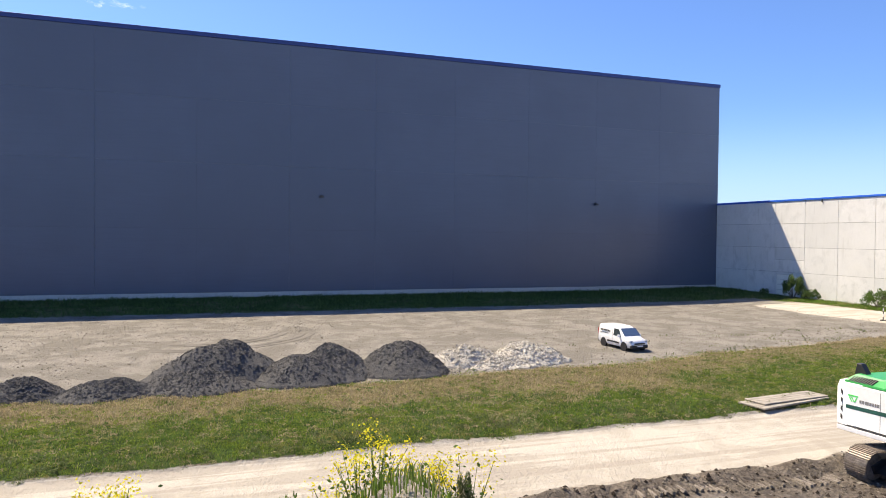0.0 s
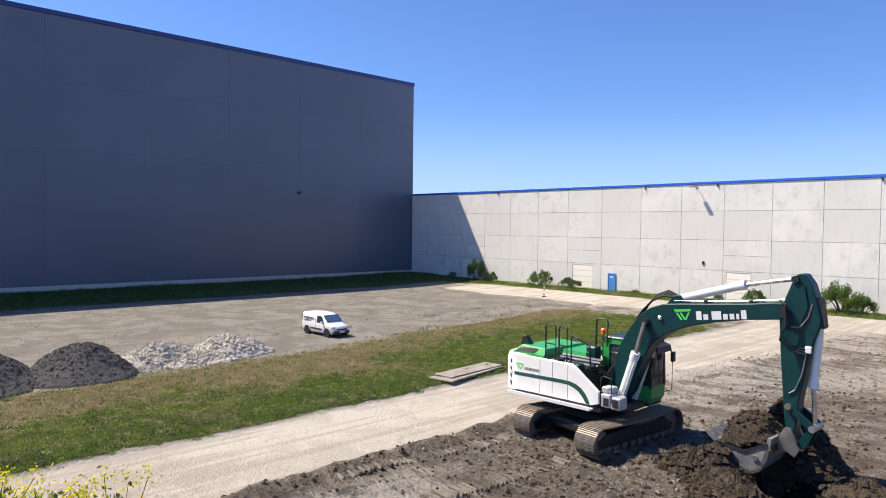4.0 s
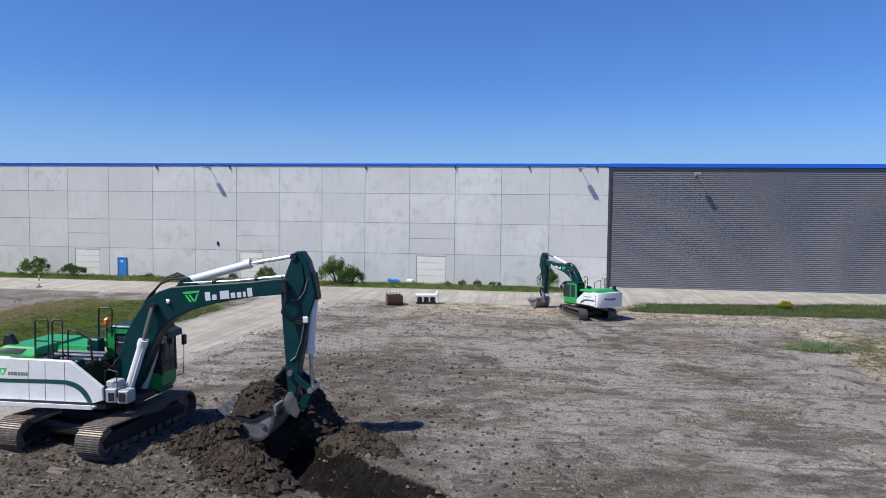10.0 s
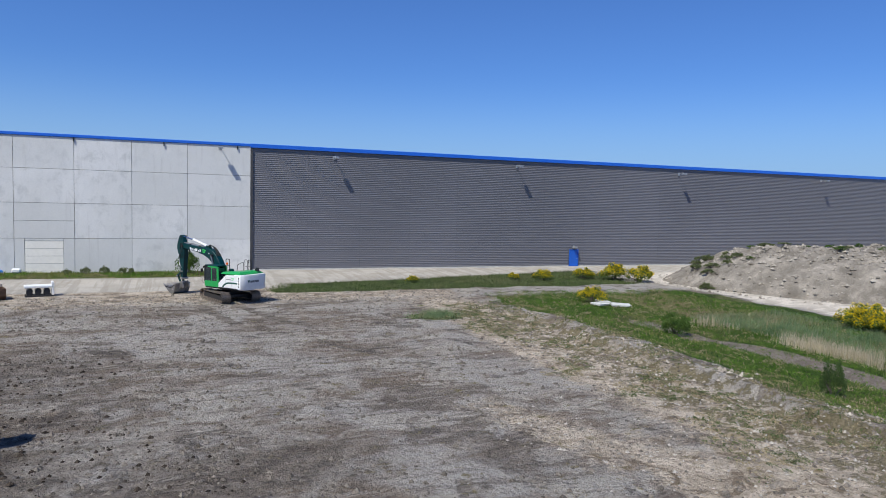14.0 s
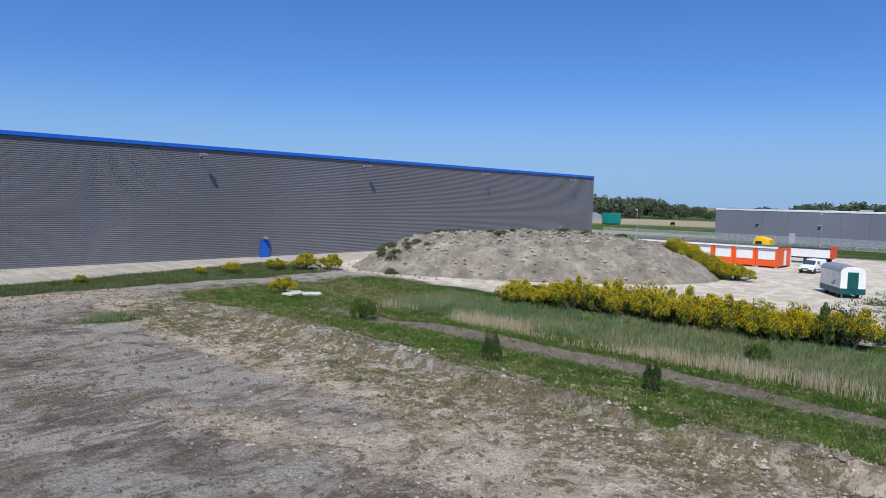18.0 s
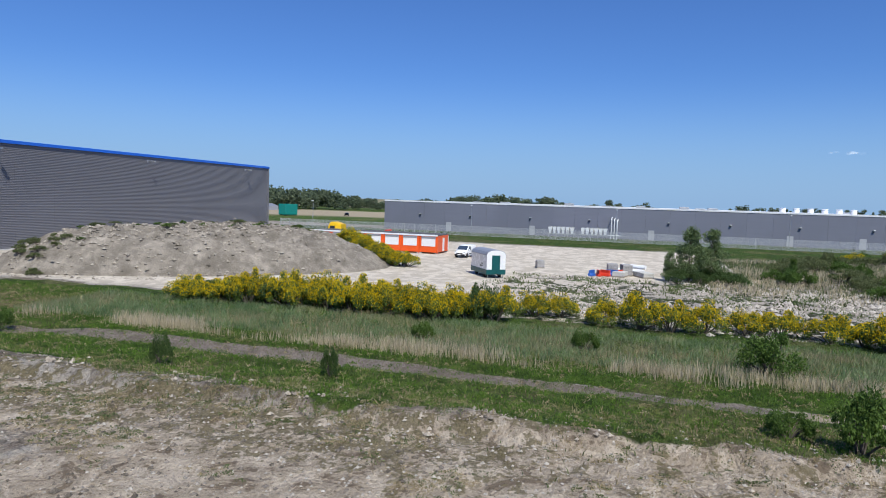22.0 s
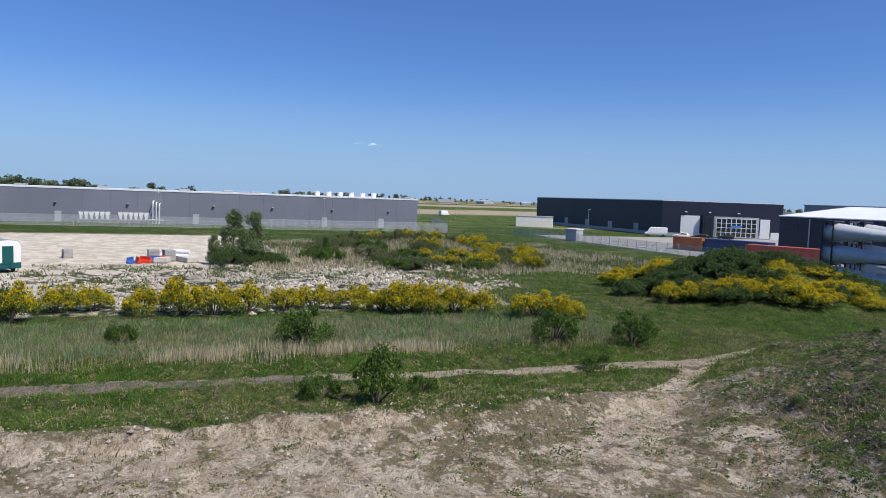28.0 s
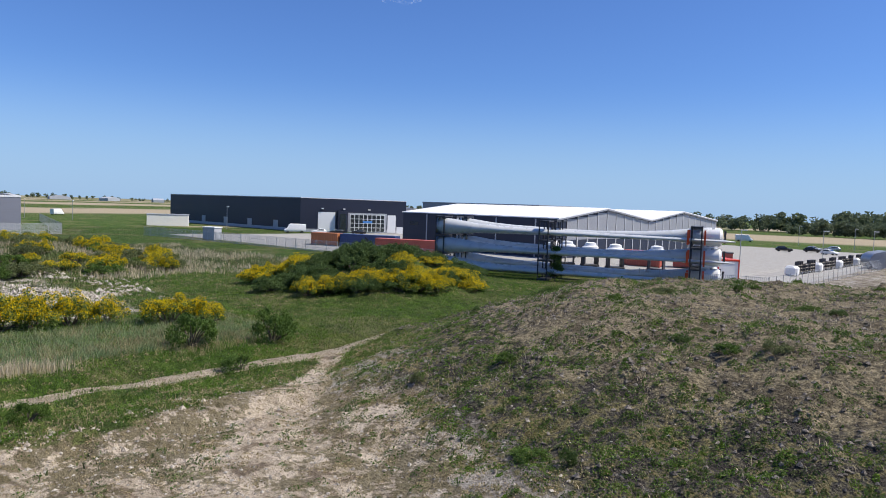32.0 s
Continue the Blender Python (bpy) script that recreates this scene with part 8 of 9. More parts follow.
# ---- the hall with two gables ----
def gable_hall():
    hall = thing("gabled_hall", "dark hall with two shallow gables and white metal roofs", "industrial hall")
    x0, x1 = 65.5, 104.0
    prof = [(-107.0, 7.2), (-125.5, 9.4), (-146.2, 7.3), (-164.5, 9.5), (-188.0, 7.6)]
    wall = [(-107.0, 0.0)] + prof + [(-188.0, 0.0)]
    part("wall", Shape().rings([[(x0, y, z) for y, z in wall], [(x1, y, z) for y, z in wall]]), M_NIGHT, hall)
    for (ya, za), (yb, zb) in zip(prof, prof[1:]):
        part("roof_slope", Shape().rings([[(x0 - 0.4, ya, za + 0.02), (x0 - 0.4, yb, zb + 0.02), (x0 - 0.4, yb, zb + 0.2), (x0 - 0.4, ya, za + 0.2)], [(x1 + 0.4, ya, za + 0.02), (x1 + 0.4, yb, zb + 0.02), (x1 + 0.4, yb, zb + 0.2), (x1 + 0.4, ya, za + 0.2)]]), M_WHITEROOF, hall, "white metal roof slope")
        part("gable_edge", Shape().rings([[(x0 - 0.5, ya, za - 0.25), (x0 - 0.5, yb, zb - 0.25), (x0 - 0.5, yb, zb + 0.02), (x0 - 0.5, ya, za + 0.02)], [(x0, ya, za - 0.25), (x0, yb, zb - 0.25), (x0, yb, zb + 0.02), (x0, ya, za + 0.02)]]), M_SLATE, hall)
    y = -110.5
    while y > -187:
        top = float(np.interp(-y, [-p[0] for p in prof], [p[1] for p in prof]))
        part("wall_rib", Shape().box(x0 - 0.12, x0, y - 0.16, y + 0.16, 0, top - 0.3), M_DOORGREY, hall, "grey wall rib")
        part("wall_panel", Shape().box(x0 - 0.06, x0, y - 3.6, y - 0.2, 3.4, top - 0.4), M_SLATE, hall, "grey upper wall panel")
        y -= 3.9
    for x in (70, 79, 88, 97):
        part("side_rib", Shape().box(x - 0.12, x + 0.12, -107.0, -106.9, 0, 7.0), M_DOORGREY, hall)
    part("side_window", Shape().box(99.5, 102.0, -107.0, -106.94, 4.6, 5.4), M_GLASS, hall)


gable_hall()
single("storage_hall", Shape().box(120.0, 170.0, -215.0, -185.0, 0, 10.2).box(119.8, 170.2, -215.2, -184.8, 10.2, 10.5), M_SLATE, "far light grey storage hall", "industrial hall")

# ---- stacked wind turbine blades ----
M_BLADE = plain("pale_grey_gelcoat", (0.52, 0.54, 0.55), 0.3, vary=0.05, scale=0.8)
M_STRAP = plain("orange_lashing_strap", (0.75, 0.09, 0.02), 0.6)
M_RACK = plain("dark_transport_frame", (0.035, 0.035, 0.04), 0.55, vary=0.3)


def blade_mesh(seed):
    rings = []
    for t, chord, thick, z in ((0.0, 2.0, 2.05, 0.0), (0.04, 2.0, 2.05, 0.0), (0.075, 1.9, 1.8, -0.02), (0.14, 2.0, 1.3, -0.08), (0.24, 1.9, 0.95, -0.16), (0.4, 1.5, 0.72, -0.24), (0.6, 1.2, 0.55, -0.3), (0.8, 0.9, 0.42, -0.34), (0.97, 0.6, 0.28, -0.36), (1.0, 0.2, 0.08, -0.36)):
        ring = []
        for k in range(16):
            a = 2 * math.pi * k / 16
            ring.append((35.6 * t, chord / 2 * math.cos(a) * (1 - 0.15 * (t > 0.1) * math.sin(a)), z + thick / 2 * math.sin(a)))
        rings.append(ring)
    return Shape().rings(rings).mesh("blade_shell", M_BLADE, "all")


BLADE = blade_mesh(1)
ROOT, TIP = Vector((62.8, -75.6, 0)), Vector((31.0, -87.0, 0))
HEADING = math.degrees(math.atan2(TIP.y - ROOT.y, TIP.x - ROOT.x))
SIDE = Vector((-(TIP - ROOT).normalized().y, (TIP - ROOT).normalized().x, 0))
for level, z in enumerate((1.35, 3.75, 6.15)):
    for row in range(3):
        base = ROOT - SIDE * (-0.2 + 4.4 * row) + Vector((-0.4 * row, 0, z))
        flip = row == 1
        if flip:
            base = base + (TIP - ROOT)
        b = thing("stacked_blade", "pale grey wind turbine blade lying stacked in dark transport frames", "turbine blade", pose(*base, 0, 0, HEADING + (180 if flip else 0)), "stacked turbine blades")
        part("shell", BLADE, None, b, smooth=False)
        part("root_ring", Shape().wheel((-0.03, 0, 0), (1, 0, 0), [(0.9, 0), (1.07, 0), (1.07, 0.3), (0.9, 0.3)], 24), M_GREYMETAL, b, "grey root flange")
for s, name in ((0.04, "root"), (0.44, "middle"), (0.955, "tip")):
    for row in range(3):
        p = ROOT.lerp(TIP, s) - SIDE * (-0.2 + 4.4 * row)
        rackf = thing("transport_frame", "dark steel transport frame between stacked blades", "frame", pose(p.x, p.y, floor_at(p.x, p.y), 0, 0, HEADING), "blade transport frames")
        for a in (-0.55, 0.55):
            for c in (-1.35, 1.35):
                part("upright", Shape().box(a - 0.07, a + 0.07, c - 0.07, c + 0.07, 0, 7.4), M_RACK, rackf)
        for z in (0.15, 2.5, 4.9, 7.3):
            part("cross_beam", Shape().box(-0.65, 0.65, -1.45, 1.45, z - 0.1, z + 0.08), M_RACK, rackf)
        if name == "tip":
            for z in (1.4, 3.8, 6.2):
                part("strap", Shape().box(-1.0, -0.75, -1.5, -1.42, z - 0.9, z + 0.75), M_STRAP, rackf, "orange lashing strap")
                part("strap", Shape().box(0.8, 1.0, -1.5, -1.42, z - 0.9, z + 0.75), M_STRAP, rackf, "orange lashing strap")
# blade ends that face the road
for z in (1.3, 3.7, 6.1):
    for row in range(2):
        p = TIP + (TIP - ROOT).normalized() * (0.2 + 0.3 * row) - SIDE * (0.2 + 4.2 * row) + Vector((0, 0, z))
        c = thing("blade_root_cover", "white domed cover on a blade root", "cover", pose(*p, 0, 0, HEADING), "white blade root covers")
        part("dome", Shape().rings([[(x, r * math.cos(2 * math.pi * k / 16), r * 0.95 * math.sin(2 * math.pi * k / 16)) for k in range(16)] for x, r in ((-3.6, 0.35), (-2.2, 0.75), (-0.6, 1.12), (0.5, 1.15), (0.75, 0.95), (0.8, 0.6))]), M_SHUTTER, c, "white cover", True)
        part("slot", Shape().box(0.95, 1.2, -0.12, 0.12, -0.7, 0.8, 0.02), M_RACK, c, "dark slot")

# ---- storage yard clutter ----
M_CONTAINER = plain("faded_red_container", (0.42, 0.10, 0.07), 0.55, vary=0.15)
M_CONTAINER2 = plain("rust_orange_container", (0.42, 0.15, 0.06), 0.55, vary=0.15)
M_CONTAINER3 = plain("navy_container", (0.03, 0.06, 0.16), 0.5, vary=0.15)


def container(label, x, y, turn, long, material, z=0.0):
    c = thing("shipping_container", label, "container", pose(x, y, z, 0, 0, turn), "containers in the storage yard")
    part("body", Shape().box(0.05, long - 0.05, 0.05, 2.39, 0.12, 2.5), material, c)
    n = int(long / 0.42)
    for side_y in (0.0, 2.4):
        rib = Shape().box(0, 0.2, side_y, side_y + 0.04, 0.2, 2.42).mesh("rib", material)
        for k in range(n):
            part("rib", rib, None, c, at=pose(0.12 + k * (long - 0.4) / n, 0, 0))
    part("roof", Shape().box(0, long, 0, 2.44, 2.5, 2.59, 0.02), material, c)
    for a in (0.0, long - 0.16):
        for b in (0.0, 2.28):
            part("corner_post", Shape().box(a, a + 0.16, b, b + 0.16, 0, 2.5), material, c)
    for k in range(2):
        part("door", Shape().box(long - 0.04, long + 0.02, 0.14 + 1.1 * k, 1.18 + 1.1 * k, 0.2, 2.42, 0.01), material, c)


container("faded red shipping container in the storage yard", 90.5, -86.0, 205, 12.2, M_CONTAINER)
container("rust orange shipping container in the storage yard", 112.0, -88.5, 200, 6.1, M_CONTAINER2)
container("navy shipping container in the storage yard", 106.0, -91.0, 200, 12.2, M_CONTAINER3)
container("faded red shipping container behind stacked blades", 52.0, -106.0, 190, 6.1, M_CONTAINER)
for k in range(3):
    reel = thing("cable_reel", "dark cable reel standing in the storage yard", "cable reel", pose(101.0 + 2.4 * k, -93.5, 0, 0, 0, 10), "cable reels")
    for s in (-0.6, 0.5):
        part("flange", Shape().wheel((0, s, 1.1), (0, 1, 0), [(0.2, 0), (1.1, 0), (1.1, 0.1), (0.2, 0.1)], 20), M_RACK, reel)
    part("drum", Shape().wheel((0, -0.55, 1.1), (0, 1, 0), [(0.2, 0), (0.7, 0), (0.7, 1.1), (0.2, 1.1)], 16), M_RUBBER, reel)
kiosk = thing("transformer_kiosk", "small grey transformer kiosk by the fence", "kiosk", pose(133.5, -79.0, floor_at(133.5, -79.0), 0, 0, 20))
part("body", Shape().box(-1.5, 1.5, -1.2, 1.2, 0, 2.5, 0.03), M_DOORGREY, kiosk)
part("roof", Shape().box(-1.65, 1.65, -1.35, 1.35, 2.5, 2.7, 0.04), M_SHUTTER, kiosk)
part("door", Shape().box(-0.9, 0.4, -1.24, -1.2, 0.1, 2.2, 0.01), M_GREYMETAL, kiosk)
hut = thing("beige_hut", "low beige block building beside the field", "hut", pose(205.0, -106.0, 0, 0, 0, 60))
part("body", Shape().box(-6, 6, -2.5, 2.5, 0, 3.4, 0.03), M_PALE, hut)
part("roof", Shape().box(-6.1, 6.1, -2.6, 2.6, 3.4, 3.6), M_DOORGREY, hut)
hut = thing("office_cabin", "white office cabin with red edges beside the gravel road", "site cabin", pose(30.2, -96.2, floor_at(30.2, -96.2), 0, 0, 0))
m_shed = pose(0, 0, 0, 0, 0, 133)
part("body", Shape().box(0.03, 2.95, -6.9, -0.03, 0, 2.6, 0.02, pose(0, 0, 0, 0, 0, 45) @ Matrix.Identity(4)), M_SHUTTER, hut)
part("roof_edge", Shape().box(-0.05, 3.03, -6.98, 0.05, 2.6, 2.85, 0.02, pose(0, 0, 0, 0, 0, 45)), M_REDPLASTIC, hut, "red roof edge")
for a in (0.0, 2.85):
    for b in (-6.93, -0.1):
        part("corner_strip", Shape().box(a, a + 0.14, b, b + 0.14, 0, 2.6, 0, pose(0, 0, 0, 0, 0, 45)), M_REDPLASTIC, hut, "red corner strip")
portacabin = thing("wooden_office", "red-brown site office with white windows behind the blades", "site cabin", pose(45.0, -110.0, 0, 0, 0, 200))
part("body", Shape().box(0, 9.0, 0, 3.0, 0.2, 2.8, 0.03), M_CONTAINER, portacabin)
part("roof", Shape().box(-0.1, 9.1, -0.1, 3.1, 2.8, 2.95), M_DARKROOF, portacabin)
for k in range(3):
    w = part("window", Shape().box(0.8 + 2.8 * k, 2.5 + 2.8 * k, 2.98, 3.05, 1.0, 2.2, 0.01), M_SHUTTER, portacabin, "white window frame")
    part("pane", Shape().box(0.9 + 2.8 * k, 1.6 + 2.8 * k, 3.04, 3.07, 1.1, 2.1), M_GLASS, w)
    part("pane", Shape().box(1.7 + 2.8 * k, 2.4 + 2.8 * k, 3.04, 3.07, 1.1, 2.1), M_GLASS, w)
hub_rng = random.Random(9)
for k in range(5):
    x, y = 44 + 4.6 * k + hub_rng.uniform(-1, 1), -98 - hub_rng.uniform(0, 8)
    hub = thing("turbine_part", "white turbine part on a dark steel stand", "machine part", pose(x, y, 0, 0, 0, hub_rng.uniform(0, 90)), "turbine parts on stands")
    part("stand", Shape().box(-1.3, 1.3, -0.9, 0.9, 0, 0.3, 0.03).box(-1.2, -1.0, -0.8, 0.8, 0.3, 2.6).box(1.0, 1.2, -0.8, 0.8, 0.3, 2.6), M_RACK, hub)
    part("shell", Shape().rings([[(1.4 * q * math.cos(a), 1.0 * q * math.sin(a), z) for a in np.linspace(0, 5.9, 14)] for z, q in ((2.6, 0.8), (2.65, 0.95), (3.1, 0.95), (3.3, 0.7), (3.7, 0.65), (3.85, 0.3))]), M_SHUTTER, hub, "white turbine part", True)
for k in range(14):
    x, y = 28.0 - 0.1 * k, -114.0 - 3.4 * k
    if k % 4 == 0:
        single("bulk_bag", Shape().box(-0.9, 0.9, -0.9, 0.9, 0, 1.5, 0.3), M_SHUTTER, "white bulk bag at the yard's edge", "bag", at=pose(x, y, 0, 0, 0, 23 * k), group="bulk bags")
    else:
        rk = thing("timber_rack", "weathered timber and steel rack at the yard's edge", "rack", pose(x, y, 0, 0, 0, 88 + 3 * (k % 3)), "racks at the yard's edge")
        for s in (-1.3, 0.0, 1.3):
            part("upright", Shape().box(s - 0.12, s + 0.12, -0.3, 0.3, 0, 1.6 + 0.5 * (k % 2)), M_RACK, rk)
        for z in (0.4, 0.9, 1.4):
            part("beam", Shape().box(-1.6, 1.6, -0.25, 0.25, z, z + 0.16), M_MAT, rk)
for k in range(3):
    drum = thing("tower_section", "grey steel tube section lying by the gravel road", "steel tube", pose(22.5, -148.0 - 5 * k, 1.6, 0, 0, 30), "steel tube sections")
    part("tube", Shape().wheel((0, -2.2, 0), (0, 1, 0), [(1.2, 0), (1.55, 0), (1.55, 4.4), (1.2, 4.4)], 22), M_GREYMETAL, drum, smooth=True)


def car(label, x, y, turn, paint, tall=1.45):
    c = thing("car", label, "car", pose(x, y, 0, 0, 0, turn), "parked cars")
    part("body", loft([(-2.1, 0.75, 0.7, 0.4, 0.7, 0.85), (-1.8, 0.88, 0.8, 0.3, 0.85, 0.95), (-1.4, 0.9, 0.66, 0.28, 0.9, tall * 0.95), (0.1, 0.9, 0.66, 0.28, 0.9, tall), (0.9, 0.9, 0.8, 0.28, 0.88, 0.98), (1.9, 0.86, 0.7, 0.3, 0.7, 0.8), (2.15, 0.7, 0.6, 0.4, 0.55, 0.65)]), paint, c, "", True)
    for s in (-1, 1):
        part("side_window", Shape().add([(-1.35, s * 0.9, 0.93), (0.72, s * 0.9, 0.93), (0.05, s * 0.73, tall - 0.12), (-1.25, s * 0.73, tall - 0.14)], [(0, 1, 2, 3)], pose(0, s * 0.015, 0)), M_GLASS, c)
    part("windscreen", Shape().add([(0.16, -0.6, tall - 0.06), (0.16, 0.6, tall - 0.06), (0.88, 0.72, 0.99), (0.88, -0.72, 0.99)], [(0, 1, 2, 3)], pose(0.02, 0, 0.02)), M_GLASS, c)
    wheels(c, (-1.3, 1.3), 0.31, 0.2, 0.88)


M_CARBLACK = plain("black_car_paint", (0.012, 0.012, 0.014), 0.2)
M_CARSILVER = plain("silver_car_paint", (0.45, 0.47, 0.5), 0.25, 0.5)
for x, y, t, paint, lab in ((51.0, -199.0, 200, M_CARBLACK, "black parked car in the storage yard"), (45.5, -205.0, 190, M_CARBLACK, "dark parked car in the storage yard"), (47.0, -214.0, 195, M_CARSILVER, "silver parked car in the storage yard"), (39.5, -196.0, 160, M_CARWHITE, "white parked car in the storage yard"), (44.0, -222.0, 20, M_CARSILVER, "silver parked car by the yard gate"), (150.5, -128.0, 60, M_CARBLACK, "dark car before the glazed entrance"), (153.5, -124.0, 60, M_CARWHITE, "white car before the glazed entrance"), (147.0, -133.0, 62, M_CARBLACK, "black car before the glazed entrance"), (271.6, 125.9, 20, M_CARBLACK, "dark car on the far field road")):
    car(lab, x, y, t, paint)


def big_van(label, x, y, turn):
    v = thing("van", label, "van", pose(x, y, 0, 0, 0, turn), "white vans")
    part("body", loft([(-3.0, 0.95, 0.88, 0.4, 1.2, 2.55), (1.2, 0.98, 0.88, 0.35, 1.2, 2.6), (1.7, 0.98, 0.8, 0.35, 1.15, 2.3), (2.3, 0.97, 0.86, 0.35, 1.05, 1.3), (2.9, 0.85, 0.75, 0.4, 0.8, 1.0)]), M_CARWHITE, v, "", True)
    part("windscreen", Shape().add([(1.72, -0.75, 2.26), (1.72, 0.75, 2.26), (2.3, 0.82, 1.32), (2.3, -0.82, 1.32)], [(0, 1, 2, 3)], pose(0.03, 0, 0.03)), M_GLASS, v)
    wheels(v, (-1.9, 2.0), 0.36, 0.24, 0.96)


big_van("white delivery van parked far across the storage yard", 81.0, -263.0, 200)
big_van("white delivery van on a far field road", 308.0, -111.0, -60)
big_van("white delivery van before the glazed entrance", 158.0, -119.0, 60)
big_van("white delivery van behind the blade ends", 40.5, -113.0, 70)
tank = thing("teal_tank", "teal box container at the far field's edge", "container", pose(250.5, 142.4, 0, 0, 0, -15))
part("body", Shape().box(-3.4, 3.4, -2, 2, 0.3, 4.6, 0.1), plain("teal_paint", (0.01, 0.24, 0.20), 0.5), tank)
part("foot", Shape().box(-3.0, 3.0, -1.8, 1.8, 0, 0.3), M_RACK, tank)

# ---- far woods and skyline ----
# leaf greens are paled so that the colour carries the distance haze
M_WOODS = leafy("hazed_leaves", (0.085, 0.115, 0.07), (0.17, 0.21, 0.12))
M_HAZE = plain("distant_roofs", (0.36, 0.38, 0.42), 0.8, own=False)


def woods(name, label, x0, y0, x1, y1, trees, high, seed, depth=18):
    rng = np.random.default_rng(seed)
    vs, fs, n = [], [], 0
    for k in range(trees):
        t = (k + rng.uniform(0, 1)) / trees
        h = rng.uniform(*high) * (1 + 0.3 * math.sin(9 * t + seed))
        x, y = x0 + (x1 - x0) * t + rng.uniform(-depth, depth), y0 + (y1 - y0) * t + rng.uniform(-depth, depth)
        lobes = [(x + rng.normal(0, h * 0.16), y + rng.normal(0, h * 0.16), h * rng.uniform(0.25, 0.82) - 0.4, h * rng.uniform(0.16, 0.26), h * rng.uniform(0.14, 0.24)) for _ in range(7)]
        p, d = crown_points(rng, 330, lobes, 0.5)
        v, f = leaves(rng, p, rng.uniform(0.05, 0.09, len(p)) * h)
        vs.append(v), fs.append(f + n)
        n += len(v)
    return tagged(new(name, quick(name, np.concatenate(vs), np.concatenate(fs), M_WOODS)), label, "woods", kind="stuff")


woods("wood_north_east", "far dark green wood behind the long hall", 390, 240, 520, 60, 190, (7, 11.5), 1, 16)
woods("wood_hedgerow", "far hedgerow of trees on the plain", 330, 240, 390, 190, 22, (7, 11), 2, 10)
woods("wood_east", "far clumps of trees on the plain", 760, 90, 900, -20, 26, (8, 12), 3, 30)
woods("wood_east_far", "far clumps of trees on the plain", 980, -90, 1100, -210, 24, (8, 12), 4, 30)
woods("wood_south", "far green wood behind the storage yard", 190, -520, -160, -560, 170, (9, 14), 5, 22)
woods("wood_south_near", "green hedge row behind the storage yard", 110, -430, -120, -450, 170, (5, 8.5), 6, 8)
woods("wood_south_east", "far trees behind the gabled hall", 340, -560, 200, -600, 40, (8, 11), 7, 25)
woods("skyline", "thin far line of trees on the horizon", 1600, -300, 900, -1700, 150, (8, 13), 8, 60)
for k in range(16):
    t = k / 15
    single("far_farm_hall", Shape().prism([(-18, 0), (18, 0), (18, 5), (0, 8), (-18, 5)], -10, 10), M_HAZE, "pale farm building far off on the plain", "farm building", at=pose(1500 - 620 * t, -360 - 1150 * t, -0.4, 0, 0, 40 * k), group="far farm buildings")
for k in range(2):
    single("greenhouse", Shape().prism([(-14, 0), (14, 0), (14, 2.4), (0, 3.6), (-14, 2.4)], -9, 9), M_SLATE, "low grey farm hall at the wood's edge", "farm building", at=pose(330 + 14 * k, 232 - 16 * k, -0.4, 0, 0, 45), group="grey farm halls")

# ---- clouds ----
def cloud_material():
    n = Nodes("cloud_wisps")
    thin = n.between(n.noise(0.035, 6, 0.7), 0.44, 0.70, 0.0, 0.13)
    n.put(n.shader.inputs["Alpha"], thin)
    # a glow of its own stands in for sunlight scattered through the cloud
    n.put(n.shader.inputs["Emission Color"], (0.9, 0.95, 1.0))
    n.put(n.shader.inputs["Emission Strength"], 0.8)
    return n.done((0.95, 0.95, 0.95), 1.0, 0.0, 0.0)


M_CLOUD = cloud_material()


def cloud(x, y, z, wide, high, seed):
    rng = np.random.default_rng(seed)
    a = math.atan2(y, x) + math.pi / 2
    s = Shape()
    for k in range(9):
        t = -0.36 + 0.09 * k + rng.uniform(-0.03, 0.03)
        r = wide * rng.uniform(0.05, 0.12) * (1 - min(0.8, abs(t)))
        c = Vector((x + t * wide * math.cos(a), y + t * wide * math.sin(a), z + rng.uniform(-0.2, 0.35) * high))
        s.rings([[tuple(c + Vector((r * math.cos(b) * math.cos(q), r * math.cos(b) * math.sin(q), 0.42 * r * math.sin(b)))) for q in np.linspace(0, 5.98, 20)] for b in np.linspace(-1.5, 1.5, 11)])
    return tagged(new("cloud", s.mesh("cloud", M_CLOUD, "all")), "small white fair-weather cloud", "cloud", kind="stuff")


cloud(2141, -509, 170, 105, 12, 1)
cloud(-2160, -250, 655, 200, 30, 3)
cloud(1552, -1560, 650, 150, 26, 2)

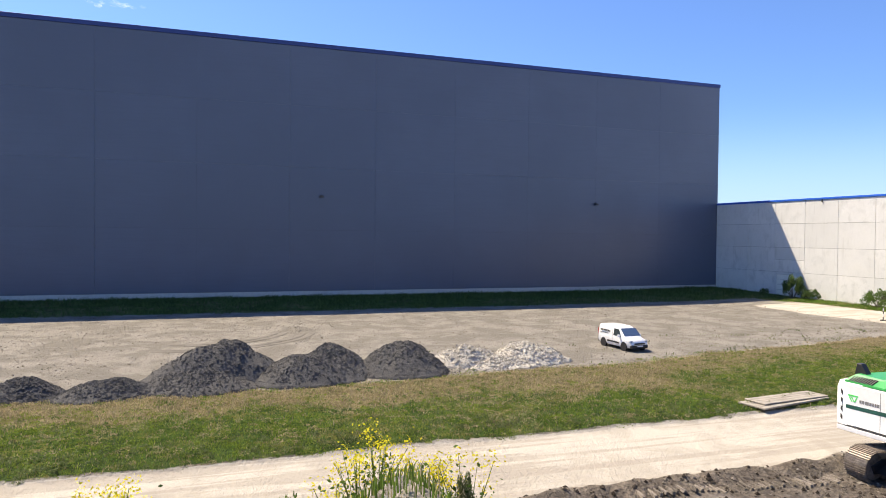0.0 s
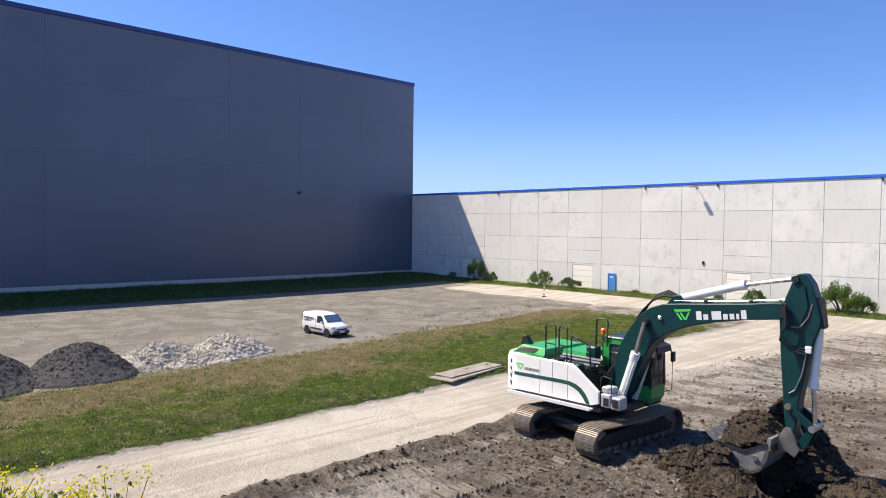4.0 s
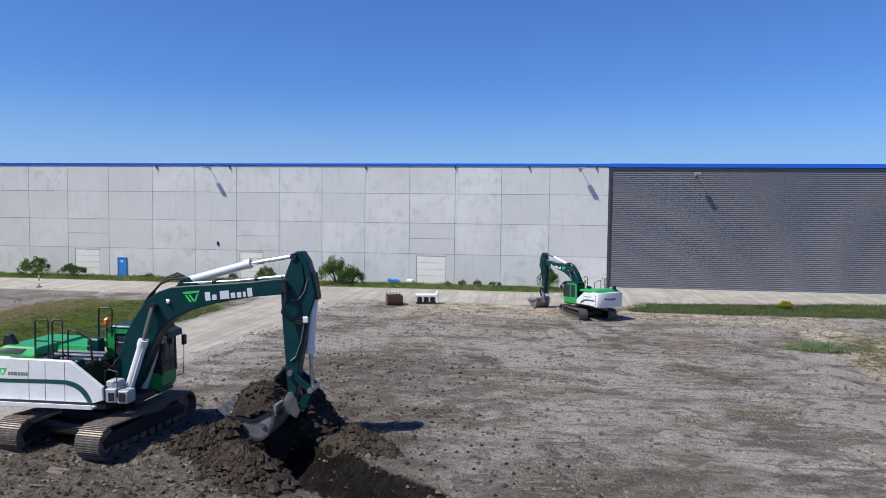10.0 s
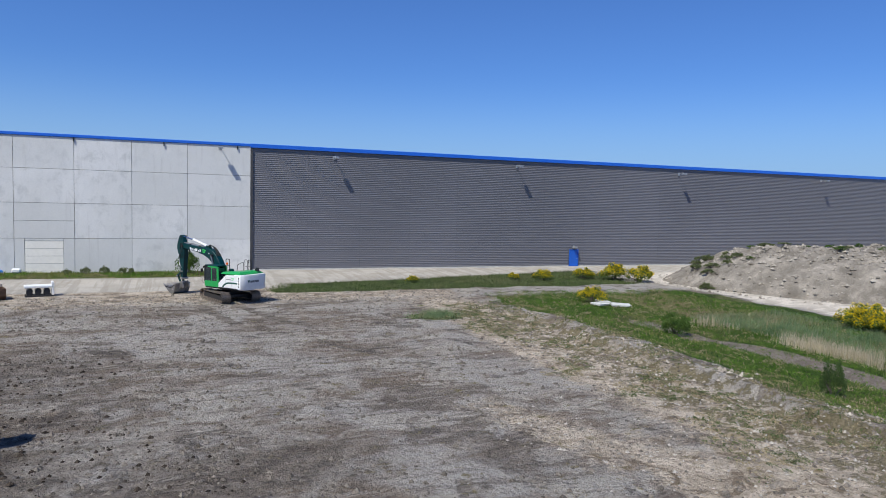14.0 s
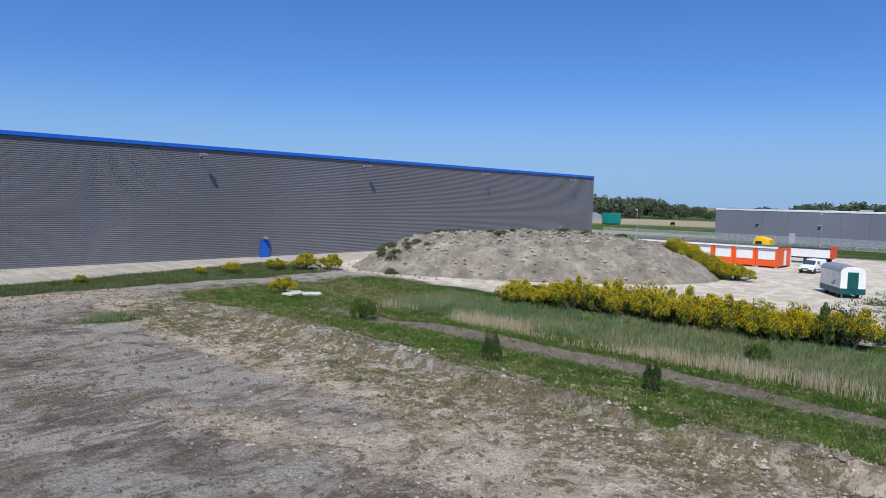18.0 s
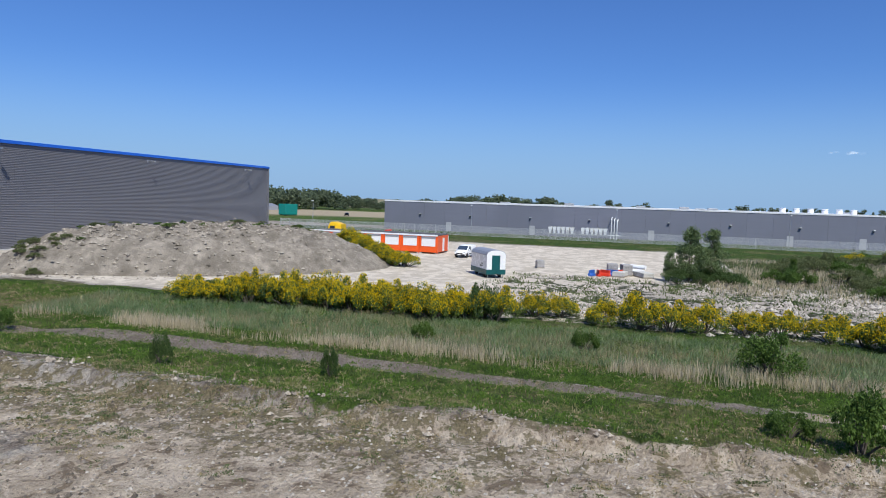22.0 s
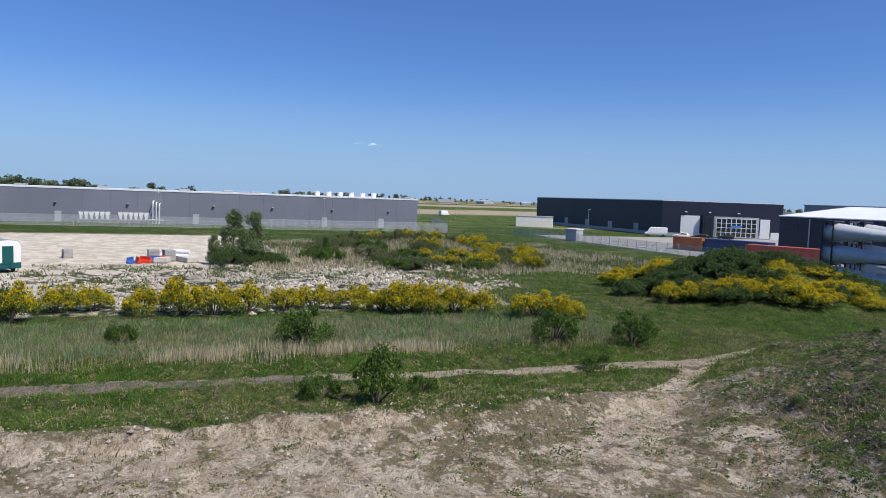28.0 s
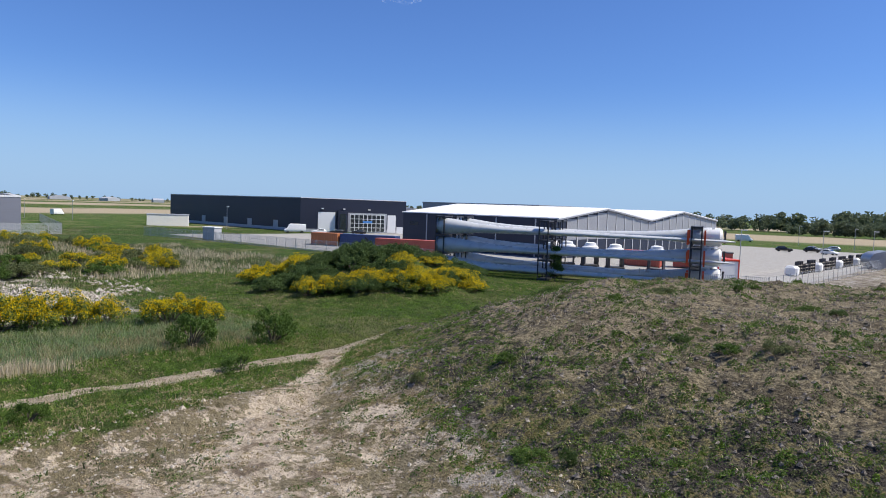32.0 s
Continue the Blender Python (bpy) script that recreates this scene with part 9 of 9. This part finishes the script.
# ---- the truck on the sand yard ----
M_YELLOW = plain("yellow_truck_paint", (0.80, 0.50, 0.01), 0.35, vary=0.05)
truck = thing("truck", "yellow truck with white and red trailer driving over sand", "truck", pose(116, 20, 0, 0, 0, 90))
part("cab", loft([(-2.1, 1.15, 1.1, 0.9, 2.0, 3.3), (-0.6, 1.22, 1.15, 0.6, 2.0, 3.75), (0.1, 1.22, 1.1, 0.5, 2.0, 3.7), (0.45, 1.2, 1.05, 0.5, 1.9, 3.1), (0.62, 1.15, 1.05, 0.5, 1.3, 1.9)]), M_YELLOW, truck, "yellow truck cab", True)
part("windscreen", Shape().add([(0.14, -1.0, 3.45), (0.14, 1.0, 3.45), (0.6, 1.02, 1.95), (0.6, -1.02, 1.95)], [(0, 1, 2, 3)], pose(0.05, 0, 0.03)), M_GLASS, truck)
for s in (-1, 1):
    part("side_window", Shape().box(-0.9, 0.1, min(s * 1.2, s * 1.24), max(s * 1.2, s * 1.24), 2.1, 3.0), M_GLASS, truck)
part("chassis", Shape().box(-10.8, 0.2, -0.5, 0.5, 0.75, 1.05), M_RACK, truck)
part("trailer_body", Shape().prism([(-10.8, 1.0), (-2.6, 1.0), (-2.5, 2.3), (-10.8, 2.3)], -1.25, 1.25, edge=0.04), M_SHUTTER, truck, "white trailer body")
part("trailer_rim", Shape().box(-10.85, -2.45, -1.3, 1.3, 2.25, 2.4, 0.04), M_RACK, truck, "dark upper rim")
part("tailgate", Shape().box(-11.1, -10.78, -1.28, 1.28, 0.9, 2.7, 0.03), M_REDPLASTIC, truck, "red tailgate")
truck_wheels = []
for x in (-0.5, -3.6, -7.6, -8.8, -10.0):
    for s in (-1, 1):
        w = part("wheel", Shape().wheel((0, -0.17, 0), (0, 1, 0), [(0.28, 0), (0.5, 0.02), (0.52, 0.06), (0.52, 0.28), (0.5, 0.34), (0.28, 0.34)], 18), M_RUBBER, truck, "black tyre", at=pose(x, s * 1.05, 0.52))
        part("rim", Shape().wheel((0, -0.12, 0), (0, 1, 0), [(0.03, 0), (0.3, 0), (0.3, 0.24), (0.03, 0.24)], 10), M_RIM, w)


def motions():
    """The truck drives across the sand yard and stops beyond the ribbed hall."""
    rows = [(0.0, 12.0), (13.0, 17.0), (15.5, 27.5), (17.5, 36.3), (18.5, 40.1), (19.5, 44.2), (20.5, 48.8), (21.5, 53.4), (22.5, 58.0), (23.5, 64.4), (24.5, 68.5), (26.0, 71.0), (32.0, 71.5)]
    walk(truck, [(t, pose(116, y + 1.0, floor_at(116, 40) + 0.0, 0, 0, 90)) for t, y in rows])


motions()
